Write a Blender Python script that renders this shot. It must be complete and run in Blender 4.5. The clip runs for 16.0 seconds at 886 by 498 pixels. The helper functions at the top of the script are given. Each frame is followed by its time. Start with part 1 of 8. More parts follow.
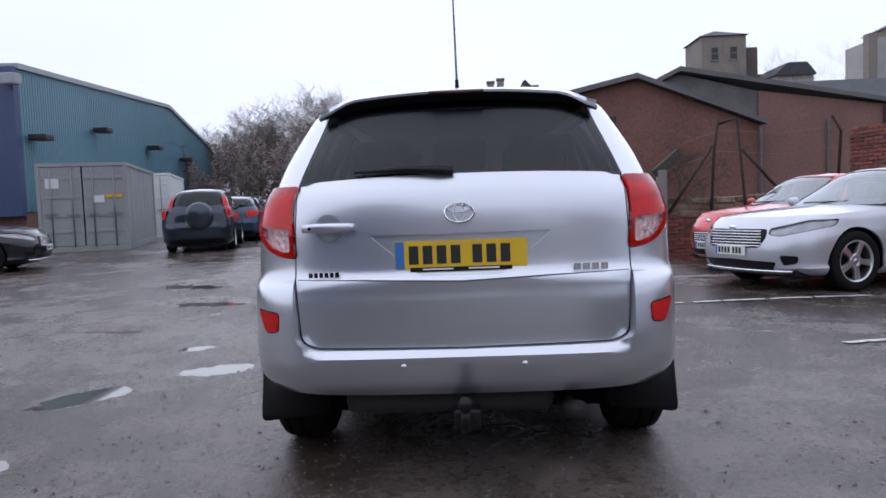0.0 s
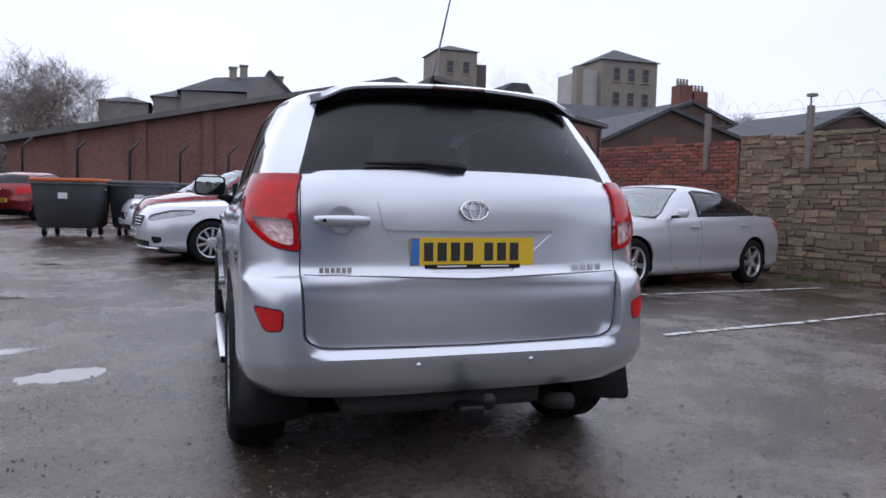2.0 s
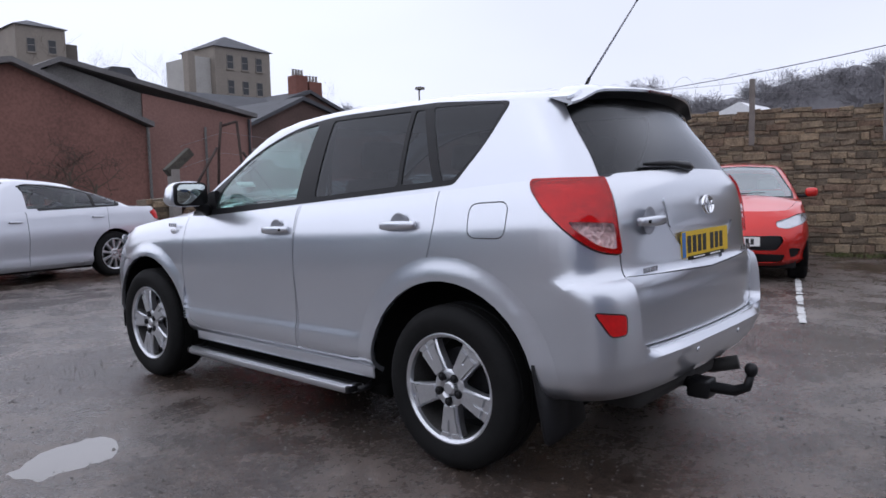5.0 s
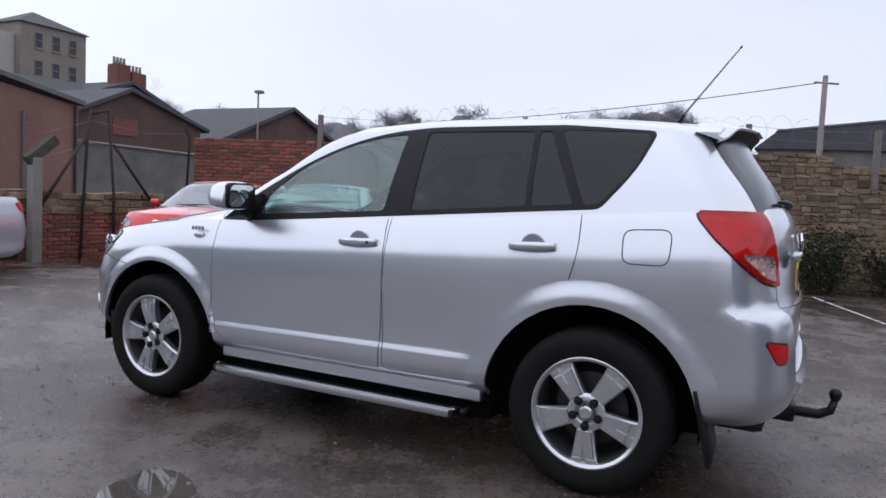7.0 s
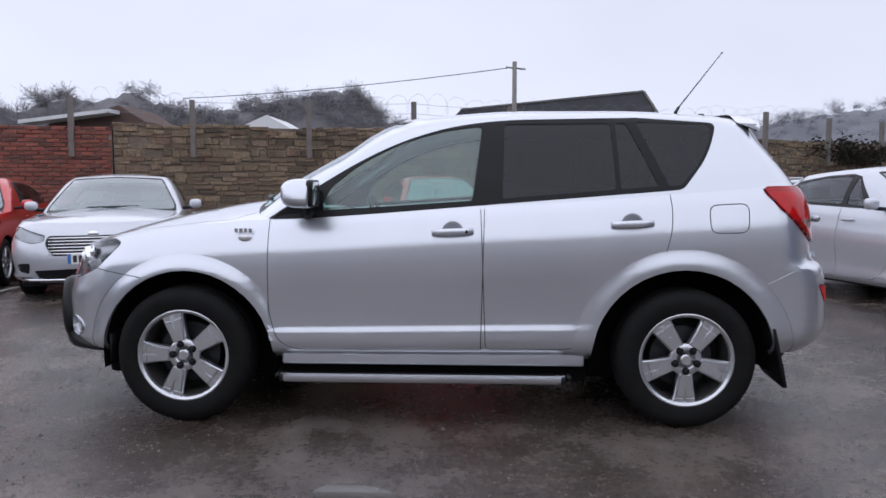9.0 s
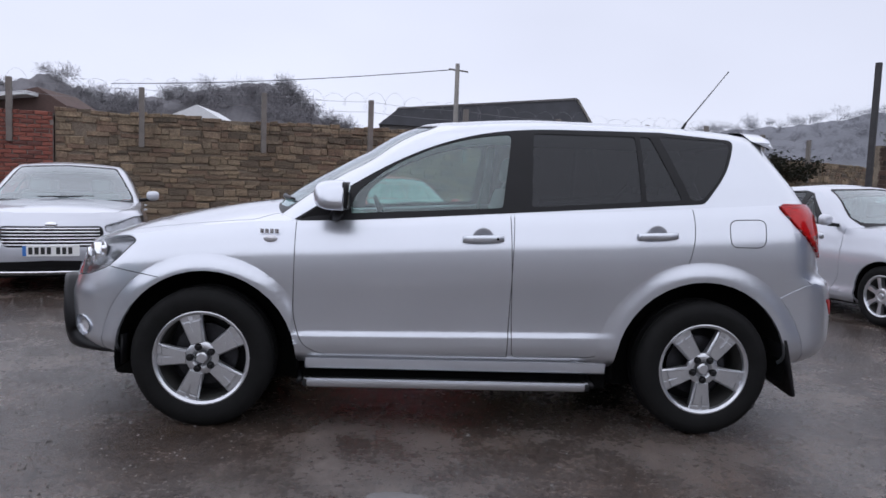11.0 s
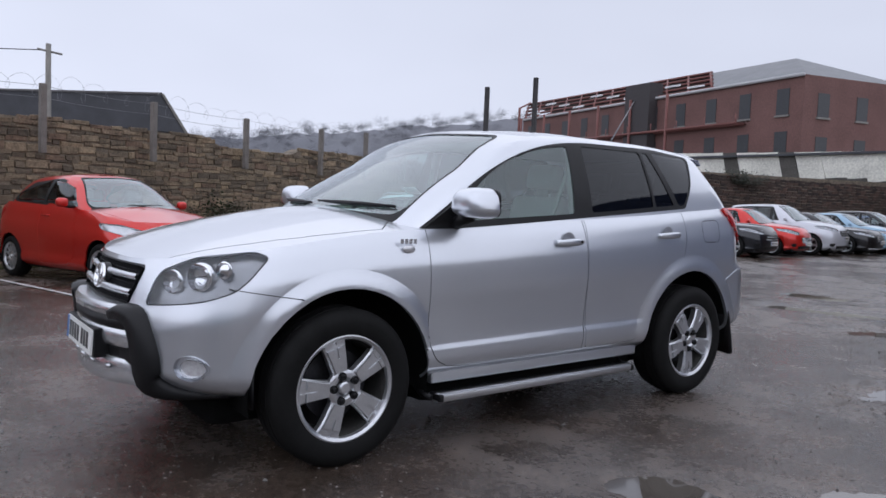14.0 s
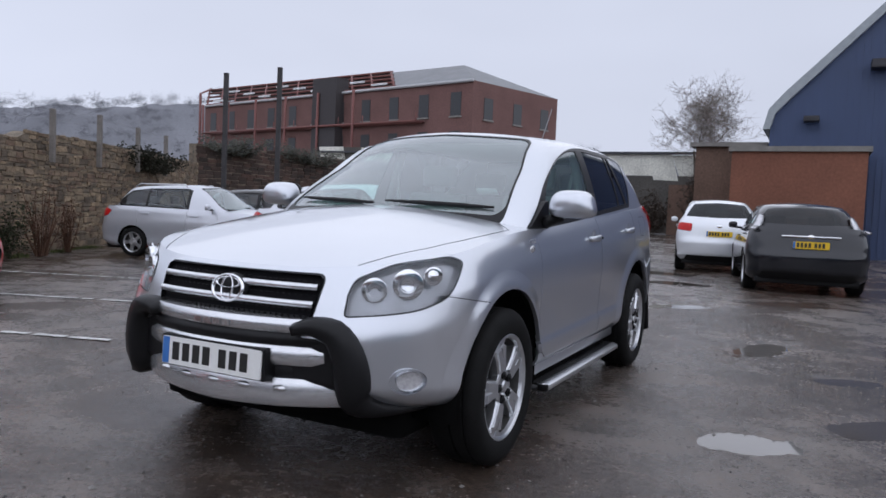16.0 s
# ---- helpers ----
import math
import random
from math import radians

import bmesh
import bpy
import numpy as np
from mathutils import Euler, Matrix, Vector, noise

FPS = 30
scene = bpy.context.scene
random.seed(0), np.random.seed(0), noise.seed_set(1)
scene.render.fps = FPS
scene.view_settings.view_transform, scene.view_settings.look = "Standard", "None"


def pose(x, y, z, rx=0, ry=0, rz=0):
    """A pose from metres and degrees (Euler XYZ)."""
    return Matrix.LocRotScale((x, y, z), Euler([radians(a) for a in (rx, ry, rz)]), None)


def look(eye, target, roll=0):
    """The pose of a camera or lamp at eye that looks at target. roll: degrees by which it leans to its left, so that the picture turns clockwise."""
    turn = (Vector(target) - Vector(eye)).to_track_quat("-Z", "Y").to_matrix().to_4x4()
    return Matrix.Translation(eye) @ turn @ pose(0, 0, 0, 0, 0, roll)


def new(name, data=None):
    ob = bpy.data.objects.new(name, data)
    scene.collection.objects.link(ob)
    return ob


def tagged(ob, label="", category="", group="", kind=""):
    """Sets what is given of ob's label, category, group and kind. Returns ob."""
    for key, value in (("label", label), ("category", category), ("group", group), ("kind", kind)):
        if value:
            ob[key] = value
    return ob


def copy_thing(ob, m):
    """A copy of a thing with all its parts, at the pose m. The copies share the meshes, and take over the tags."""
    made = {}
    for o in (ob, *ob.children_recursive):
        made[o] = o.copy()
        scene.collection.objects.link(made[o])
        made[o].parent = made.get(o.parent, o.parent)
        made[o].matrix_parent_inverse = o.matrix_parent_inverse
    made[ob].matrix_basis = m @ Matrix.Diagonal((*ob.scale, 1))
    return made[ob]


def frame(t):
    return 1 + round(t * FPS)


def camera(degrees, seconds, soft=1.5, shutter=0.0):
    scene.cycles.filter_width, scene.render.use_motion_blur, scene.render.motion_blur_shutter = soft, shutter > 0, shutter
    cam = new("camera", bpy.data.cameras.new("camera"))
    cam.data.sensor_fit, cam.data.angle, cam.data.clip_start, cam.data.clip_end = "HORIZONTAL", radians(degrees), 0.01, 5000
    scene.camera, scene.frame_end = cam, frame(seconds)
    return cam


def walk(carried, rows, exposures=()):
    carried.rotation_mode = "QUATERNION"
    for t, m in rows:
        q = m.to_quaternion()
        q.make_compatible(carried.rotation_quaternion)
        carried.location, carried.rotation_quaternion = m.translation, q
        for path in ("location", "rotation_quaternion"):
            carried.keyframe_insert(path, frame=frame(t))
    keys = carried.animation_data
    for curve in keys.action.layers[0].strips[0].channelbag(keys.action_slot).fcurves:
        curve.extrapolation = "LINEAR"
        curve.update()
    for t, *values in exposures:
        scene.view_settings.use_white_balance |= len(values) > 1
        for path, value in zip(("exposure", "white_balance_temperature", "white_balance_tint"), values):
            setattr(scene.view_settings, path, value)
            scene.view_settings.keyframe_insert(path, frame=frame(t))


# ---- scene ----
cam = camera(63.0, 16.0, soft=1.6)
METRES, EYE, TILT, LEAN, TURN = 12.42, 1.14, 0.0, 0.0, 2.5
EXPOSURES = [(0.0, 0.40, 5820, 15), (3.5, 0.43, 5900, 15), (7.0, 0.38, 5980, 15), (12.5, 0.36, 6000, 14), (16.0, 0.28, 5960, 13)]
ROWS = [
    (0.0, 0.0, 0.0, 0.0, -0.14, -3.76, 2.2),
    (0.5, -0.0045, 0.0011, 0.0002, -3.07, -4.36, 1.17),
    (1.0, -0.0127, 0.0039, -0.001, -5.73, -5.13, -0.15),
    (1.5, -0.0448, 0.0072, -0.0002, -13.55, -4.34, -2.45),
    (2.0, -0.086, 0.0174, 0.0012, -21.03, -4.3, -1.22),
    (2.5, -0.1236, 0.0344, 0.0022, -27.83, -4.8, -1.52),
    (3.0, -0.1632, 0.0558, 0.0045, -35.89, -4.64, -0.9),
    (3.5, -0.1947, 0.0822, 0.0031, -39.71, -4.33, -0.18),
    (6.0, -0.275, 0.1776, 0.0076, -59.3, -5.13, -1.21),
    (6.5, -0.2871, 0.2025, 0.0038, -61.99, -4.25, -3.44),
    (7.0, -0.3026, 0.2383, 0.0064, -65.56, -3.98, -2.67),
    (7.5, -0.3248, 0.2729, 0.0084, -72.35, -3.56, -1.77),
    (8.0, -0.3382, 0.3148, 0.0075, -77.17, -3.69, -0.9),
    (8.5, -0.3483, 0.3527, 0.0076, -84.06, -3.91, -0.32),
    (9.0, -0.3499, 0.3907, 0.0069, -90.33, -5.04, -0.08),
    (11.5, -0.3453, 0.4513, 0.0091, -99.63, -4.86, -3.58),
    (12.0, -0.3405, 0.4854, 0.0077, -105.22, -4.53, -4.79),
    (12.5, -0.3278, 0.5229, 0.0033, -107.74, -4.43, -3.76),
    (13.0, -0.3097, 0.5602, 0.0055, -112.84, -5.38, -3.2),
    (13.5, -0.2944, 0.5961, 0.0064, -124.08, -4.51, -2.71),
    (14.0, -0.2672, 0.6327, 0.003, -129.79, -3.63, -2.33),
    (14.5, -0.2421, 0.6658, 0.0017, -134.64, -3.05, -2.04),
    (15.0, -0.2107, 0.6955, 0.0001, -139.98, -3.47, -1.37),
    (15.5, -0.1766, 0.7174, 0.0002, -145.85, -3.16, -1.56),
    (16.0, -0.1403, 0.7402, 0.0, -155.02, -3.29, -2.48),
]
walk(cam, [(t, pose(0.04, -4.852, EYE, TILT, LEAN, TURN) @ pose(METRES * x, METRES * y, METRES * z, 90 + pitch, roll, yaw)) for t, x, y, z, yaw, pitch, roll in ROWS],
     exposures=EXPOSURES)

# ---- world and light: overcast winter day ----
world = bpy.data.worlds.new("overcast_sky")
scene.world = world
world.use_nodes = True
wn, wl = world.node_tree.nodes, world.node_tree.links
wn.clear()
w_out = wn.new("ShaderNodeOutputWorld")
w_bg = wn.new("ShaderNodeBackground")
w_sky = wn.new("ShaderNodeTexSky")
w_sky.sky_type, w_sky.sun_disc = "NISHITA", False
w_sky.sun_elevation, w_sky.sun_rotation = radians(73), radians(286)
w_sky.dust_density, w_sky.air_density = 4.0, 1.5
w_sat = wn.new("ShaderNodeHueSaturation")
w_sat.inputs["Saturation"].default_value = 0.25
w_sat.inputs["Value"].default_value = 0.5
w_mix = wn.new("ShaderNodeMixRGB")
w_mix.inputs[0].default_value = 0.86
w_ramp = wn.new("ShaderNodeValToRGB")
w_ramp.color_ramp.elements[0].position, w_ramp.color_ramp.elements[0].color = 0.0, (7.0, 7.2, 7.9, 1)
w_ramp.color_ramp.elements[1].position, w_ramp.color_ramp.elements[1].color = 1.0, (9.6, 9.85, 10.7, 1)
w_tc = wn.new("ShaderNodeTexCoord")
w_noise = wn.new("ShaderNodeTexNoise")
w_noise.inputs["Scale"].default_value, w_noise.inputs["Detail"].default_value = 1.6, 3
w_map = wn.new("ShaderNodeMapping")
w_map.inputs["Scale"].default_value = (1, 1, 2.6)
wl.new(w_tc.outputs["Generated"], w_map.inputs[0])
wl.new(w_map.outputs[0], w_noise.inputs[0])
wl.new(w_noise.outputs[0], w_ramp.inputs[0])
wl.new(w_sky.outputs[0], w_sat.inputs["Color"])
wl.new(w_sat.outputs[0], w_mix.inputs[1])
wl.new(w_ramp.outputs[0], w_mix.inputs[2])
# the cloud is thinner to the north, so the sky dims a little towards the south
w_sep = wn.new("ShaderNodeSeparateXYZ")
w_dim = wn.new("ShaderNodeMapRange")
w_dim.inputs["From Min"].default_value, w_dim.inputs["From Max"].default_value = -1.0, 1.0
w_dim.inputs["To Min"].default_value, w_dim.inputs["To Max"].default_value = 0.78, 1.06
w_mul = wn.new("ShaderNodeVectorMath")
w_mul.operation = "SCALE"
wl.new(w_tc.outputs["Generated"], w_sep.inputs[0])
wl.new(w_sep.outputs["Y"], w_dim.inputs[0])
wl.new(w_mix.outputs[0], w_mul.inputs[0])
wl.new(w_dim.outputs[0], w_mul.inputs["Scale"])
wl.new(w_mul.outputs[0], w_bg.inputs[0])
w_bg.inputs[1].default_value = 0.093
wl.new(w_bg.outputs[0], w_out.inputs[0])

sun_data = bpy.data.lights.new("sun", "SUN")
sun_data.energy, sun_data.angle, sun_data.color = 0.98, radians(165), (1.0, 0.97, 0.93)
sun = new("sun", sun_data)
sun.matrix_world = look((-7, 2, 24), (0, 0, 0))

# ---- materials ----
MATS = {}


def mat(name, col, rough=0.6, metal=0.0, var=0.15, scale=6.0, fine=60.0, bump=0.0, coat=0.0, spec=0.5, obcol=False, rvar=0.0, dark=None, stretch=(1, 1, 1)):
    """A surface with two scales of variation in colour, some in roughness, and fine relief."""
    if name in MATS:
        return MATS[name]
    m = bpy.data.materials.new(name)
    m.use_nodes = True
    n, l = m.node_tree.nodes, m.node_tree.links
    b = n["Principled BSDF"]
    tc = n.new("ShaderNodeTexCoord")
    mp = n.new("ShaderNodeMapping")
    mp.inputs["Scale"].default_value = stretch
    l.new(tc.outputs["Object"], mp.inputs[0])
    n1, n2 = n.new("ShaderNodeTexNoise"), n.new("ShaderNodeTexNoise")
    n1.inputs["Scale"].default_value, n1.inputs["Detail"].default_value = scale, 5
    n2.inputs["Scale"].default_value, n2.inputs["Detail"].default_value = fine, 3
    l.new(mp.outputs[0], n1.inputs[0])
    l.new(mp.outputs[0], n2.inputs[0])
    add = n.new("ShaderNodeMath")
    add.operation = "ADD"
    l.new(n1.outputs[0], add.inputs[0])
    l.new(n2.outputs[0], add.inputs[1])
    rg = n.new("ShaderNodeMapRange")
    rg.inputs["From Min"].default_value, rg.inputs["From Max"].default_value = 0.65, 1.35
    rg.inputs["To Min"].default_value, rg.inputs["To Max"].default_value = 1 - var, 1 + var
    l.new(add.outputs[0], rg.inputs[0])
    mul = n.new("ShaderNodeVectorMath")
    mul.operation = "SCALE"
    l.new(rg.outputs[0], mul.inputs["Scale"])
    if obcol:
        oi = n.new("ShaderNodeObjectInfo")
        l.new(oi.outputs["Color"], mul.inputs[0])
    elif dark:
        oi = n.new("ShaderNodeObjectInfo")
        gm = n.new("ShaderNodeNewGeometry")
        ad = n.new("ShaderNodeMath")
        ad.operation = "ADD"
        fr = n.new("ShaderNodeMath")
        fr.operation = "FRACT"
        l.new(oi.outputs["Random"], ad.inputs[0])
        l.new(gm.outputs["Random Per Island"], ad.inputs[1])
        l.new(ad.outputs[0], fr.inputs[0])
        cr = n.new("ShaderNodeValToRGB")
        cr.color_ramp.interpolation = "LINEAR"
        cols = [dark, col] if isinstance(dark[0], float) else [*dark, col]
        while len(cr.color_ramp.elements) < len(cols):
            cr.color_ramp.elements.new(0.5)
        for i, c in enumerate(cols):
            cr.color_ramp.elements[i].position = i / (len(cols) - 1)
            cr.color_ramp.elements[i].color = (*c, 1)
        l.new(fr.outputs[0], cr.inputs[0])
        l.new(cr.outputs[0], mul.inputs[0])
    else:
        mul.inputs[0].default_value = col
    l.new(mul.outputs[0], b.inputs["Base Color"])
    b.inputs["Roughness"].default_value, b.inputs["Metallic"].default_value = rough, metal
    b.inputs["Specular IOR Level"].default_value = spec
    if rvar:
        rr = n.new("ShaderNodeMapRange")
        rr.inputs["From Min"].default_value, rr.inputs["From Max"].default_value = 0.35, 0.65
        rr.inputs["To Min"].default_value, rr.inputs["To Max"].default_value = max(0.02, rough - rvar), min(1, rough + rvar)
        l.new(n1.outputs[0], rr.inputs[0])
        l.new(rr.outputs[0], b.inputs["Roughness"])
    if coat:
        b.inputs["Coat Weight"].default_value, b.inputs["Coat Roughness"].default_value = coat, 0.04
    if bump:
        bp = n.new("ShaderNodeBump")
        bp.inputs["Strength"].default_value, bp.inputs["Distance"].default_value = 0.6, bump
        l.new(add.outputs[0], bp.inputs["Height"])
        l.new(bp.outputs[0], b.inputs["Normal"])
    MATS[name] = m
    return m


def glass(name, tint, gloss=0.02, ior=1.8, film=0.0, film_col=(0.7, 0.8, 0.79)):
    """Clear or tinted glass: what lies behind shows through the tint, and the surface mirrors at its edges. film: share
    of a diffuse layer of colour film_col mixed into it, nearly even."""
    if name in MATS:
        return MATS[name]
    m = bpy.data.materials.new(name)
    m.use_nodes = True
    n, l = m.node_tree.nodes, m.node_tree.links
    n.clear()
    o, mx, tr, gl, lw, pw, fr = (n.new("ShaderNode" + k) for k in ("OutputMaterial", "MixShader", "BsdfTransparent", "BsdfGlossy", "LayerWeight", "Math", "MapRange"))
    tr.inputs[0].default_value = (*tint, 1)
    gl.inputs["Roughness"].default_value = gloss
    gl.inputs[0].default_value = (0.95, 0.97, 1.0, 1)
    # gloss rises from its face-on value towards the rim, alike from both sides of the pane
    lw.inputs["Blend"].default_value = 0.5
    pw.operation = "POWER"
    pw.inputs[1].default_value = 4.5
    l.new(lw.outputs["Facing"], pw.inputs[0])
    l.new(pw.outputs[0], fr.inputs[0])
    fr.inputs["To Min"].default_value, fr.inputs["To Max"].default_value = ((ior - 1) / (ior + 1)) ** 2, 0.9
    l.new(fr.outputs[0], mx.inputs[0])
    l.new(tr.outputs[0], mx.inputs[1])
    l.new(gl.outputs[0], mx.inputs[2])
    if film:
        df, mf, nz, rg, tc = (n.new("ShaderNode" + k) for k in ("BsdfDiffuse", "MixShader", "TexNoise", "MapRange", "TexCoord"))
        df.inputs[0].default_value = (*film_col, 1)
        nz.inputs["Scale"].default_value, nz.inputs["Detail"].default_value = 3.0, 5
        l.new(tc.outputs["Object"], nz.inputs[0])
        l.new(nz.outputs[0], rg.inputs[0])
        rg.inputs["From Min"].default_value, rg.inputs["From Max"].default_value = 0.3, 0.7
        rg.inputs["To Min"].default_value, rg.inputs["To Max"].default_value = film * 0.95, film * 1.05
        l.new(rg.outputs[0], mf.inputs[0])
        l.new(tr.outputs[0], mf.inputs[1])
        l.new(df.outputs[0], mf.inputs[2])
        l.new(mf.outputs[0], mx.inputs[1])
    l.new(mx.outputs[0], o.inputs[0])
    MATS[name] = m
    return m


SILVER = mat("silver_paint", (0.61, 0.632, 0.675), 0.28, 0.82, 0.03, 2.0, 900.0, coat=1.0)
PAINT = mat("car_paint", (1, 1, 1), 0.30, 0.45, 0.05, 2.0, 500.0, coat=1.0, obcol=True, spec=0.2)
BLACK_TRIM = mat("black_trim", (0.009, 0.009, 0.010), 0.42, 0, 0.2, 8, 200, 0.0006, spec=0.25)
GAP = mat("panel_gap", (0.07, 0.07, 0.075), 0.7)
RUBBER = mat("tyre_rubber", (0.009, 0.009, 0.009), 0.75, 0, 0.3, 14, 160, 0.001, spec=0.15)
ARCH = mat("arch_black", (0.004, 0.004, 0.004), 1.0, spec=0.1)
ALLOY = mat("alloy_wheel", (0.60, 0.61, 0.63), 0.28, 0.85, 0.08, 9, 120)
# rim barrel in a much darker grey than the spokes
BARREL = mat("dark_barrel", (0.075, 0.073, 0.07), 0.5, 0.5, 0.3, 9, 90)
DARK_METAL = mat("dark_metal", (0.05, 0.05, 0.055), 0.5, 0.8, 0.3)
CHROME = mat("chrome", (0.80, 0.81, 0.83), 0.09, 1.0, 0.04)
ALU = mat("brushed_aluminium", (0.62, 0.63, 0.65), 0.3, 0.9, 0.1, 3, 90, stretch=(20, 1, 20))
RED_LENS = mat("red_lens", (0.50, 0.010, 0.010), 0.35, 0, 0.22, 9, 40, coat=0.12, spec=0.3)
CLEAR_LENS = mat("clear_lens", (0.62, 0.62, 0.64), 0.22, 0.5, 0.3, 18, 70, 0.001, coat=1.0)
PLATE_Y = mat("plate_yellow", (0.70, 0.46, 0.015), 0.4, 0, 0.05)
PLATE_W = mat("plate_white", (0.78, 0.78, 0.76), 0.4, 0, 0.05)
PLATE_K = mat("plate_black", (0.02, 0.02, 0.02), 0.4)
PLATE_B = mat("plate_blue", (0.05, 0.17, 0.48), 0.4)
SEAT = mat("seat_cloth", (0.19, 0.19, 0.195), 0.9, 0, 0.2, 12, 200, 0.001)
CABIN = mat("cabin_plastic", (0.24, 0.24, 0.235), 0.7, 0, 0.15)
PALE_LINING = mat("pale_lining", (0.62, 0.62, 0.60), 0.85, 0, 0.08)
WIND_GLASS = glass("windscreen_glass", (0.64, 0.85, 0.80), ior=2.5, film=0.13, film_col=(0.70, 0.84, 0.82))
GLASS_CLEAR = glass("clear_car_glass", (0.64, 0.85, 0.79), ior=1.8, film=0.09, film_col=(0.55, 0.72, 0.68))
GLASS_TINT = glass("privacy_glass", (0.10, 0.095, 0.115), ior=1.5)
REAR_GLASS = glass("rear_privacy_glass", (0.10, 0.095, 0.115), 0.22, ior=1.5)
GLASS_DARK = glass("dim_car_glass", (0.62, 0.68, 0.68), ior=1.65)
BRICK = mat("red_brick", (0.27, 0.092, 0.064), 0.9, 0, 0.3, 1.3, 40, 0.004, dark=((0.12, 0.050, 0.040), (0.21, 0.070, 0.050)))
MORTAR = mat("mortar", (0.22, 0.19, 0.17), 0.95, 0, 0.2, 3, 80, 0.004)
STONE = mat("sandstone", (0.25, 0.185, 0.118), 0.92, 0, 0.6, 5, 30, 0.014, dark=((0.09, 0.071, 0.051), (0.15, 0.117, 0.082), (0.19, 0.145, 0.095), (0.155, 0.104, 0.072), (0.22, 0.17, 0.113)))
STONE_MORTAR = mat("stone_mortar", (0.155, 0.126, 0.094), 0.95, 0, 0.6, 4, 40, 0.012)
CONCRETE = mat("concrete", (0.20, 0.19, 0.175), 0.9, 0, 0.25, 4, 70, 0.003)
BROWN_BRICKWORK = mat("far_brickwork", (0.165, 0.082, 0.066), 0.92, 0, 0.3, 0.5, 9, 0.004)
RENDERED = mat("grey_render", (0.135, 0.13, 0.125), 0.92, 0, 0.35, 0.9, 14, 0.004)
SLATE = mat("slate", (0.055, 0.057, 0.065), 0.75, 0, 0.3, 1.2, 22, 0.006)
ROOF_SHEET = mat("roof_sheet", (0.12, 0.115, 0.115), 0.7, 0, 0.3, 0.8, 18, 0.004)
BUFF = mat("buff_stonework", (0.215, 0.19, 0.162), 0.92, 0, 0.18, 0.35, 5, 0.004)
TEAL = mat("teal_cladding", (0.105, 0.215, 0.265), 0.45, 0, 0.10, 0.25, 5, stretch=(1, 1, 0.2))
BLUE = mat("blue_cladding", (0.038, 0.062, 0.14), 0.5, 0, 0.10, 0.3, 5, stretch=(1, 1, 0.2))
CONTAINER = mat("container_paint", (0.26, 0.272, 0.28), 0.6, 0, 0.14, 1.6, 20, 0.002)
WHITE_PAINT = mat("white_paint", (0.62, 0.63, 0.64), 0.6, 0, 0.1)
LINE_PAINT = mat("road_line_paint", (0.50, 0.50, 0.49), 0.7, 0, 0.35, 5, 40, 0.002)
BARK = mat("bark", (0.085, 0.066, 0.05), 0.95, 0, 0.3, 5, 60, 0.004)
TWIG = mat("twigs", (0.062, 0.046, 0.036), 0.95, 0, 0.3)
# grey that carries the mist before the far woods in its colour
FAR_TWIG = mat("mist_paled_twigs", (0.205, 0.21, 0.23), 1.0, 0, 0.1, spec=0.0)
# haze before the far trees is mixed into this twig colour
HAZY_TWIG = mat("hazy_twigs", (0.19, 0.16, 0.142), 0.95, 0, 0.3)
LEAF = mat("dark_leaf", (0.035, 0.05, 0.022), 0.6, 0, 0.4, 3, 30)
DRY_STEM = mat("dry_stems", (0.10, 0.05, 0.03), 0.9, 0, 0.4)
MOSS = mat("moss_and_weeds", (0.07, 0.085, 0.025), 0.95, 0, 0.5, 6, 60, 0.01)
# red dulled by the distance haze, mixed into the paint colour
RED_STEEL = mat("hazed_red_steel", (0.165, 0.064, 0.056), 0.7, 0, 0.25)
DARK_PANE = mat("dark_pane", (0.03, 0.032, 0.036), 0.4, 0, 0.3)
WIRE = mat("galvanised_wire", (0.25, 0.25, 0.26), 0.5, 0.8, 0.1)


# ---- mesh helpers ----
def part(name, bm, material, parent=None, label="", smooth=True, m=None):
    """Links a bmesh as ONE mesh object under a thing or a part."""
    me = bpy.data.meshes.new(name)
    bm.to_mesh(me)
    bm.free()
    for mm in (material if isinstance(material, (list, tuple)) else [material]):
        me.materials.append(mm)
    if smooth:
        me.polygons.foreach_set("use_smooth", [True] * len(me.polygons))
    ob = new(name, me)
    if parent is not None:
        ob.parent = parent
    if m is not None:
        ob.matrix_basis = m
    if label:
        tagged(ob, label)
    return ob


def flat(name, bm, material, parent=None, label="", m=None):
    return part(name, bm, material, parent, label, False, m)


def thing(name, m, label, category, group="", kind=""):
    ob = new(name)
    ob.matrix_basis = m
    return tagged(ob, label, category, group, kind)


def box(bm, x0, x1, y0, y1, z0, z1, bevel=0.0, m=None):
    r = bmesh.ops.create_cube(bm, size=1.0)
    v = r["verts"]
    for p in v:
        p.co = Vector((x0 + (p.co.x + 0.5) * (x1 - x0), y0 + (p.co.y + 0.5) * (y1 - y0), z0 + (p.co.z + 0.5) * (z1 - z0)))
    if m is not None:
        bmesh.ops.transform(bm, matrix=m, verts=v)
    if bevel:
        e = list({ed for p in v for ed in p.link_edges})
        bmesh.ops.bevel(bm, geom=e, offset=bevel, segments=2, affect="EDGES", profile=0.6)
    return bm


def boxed(*a, **k):
    return box(bmesh.new(), *a, **k)


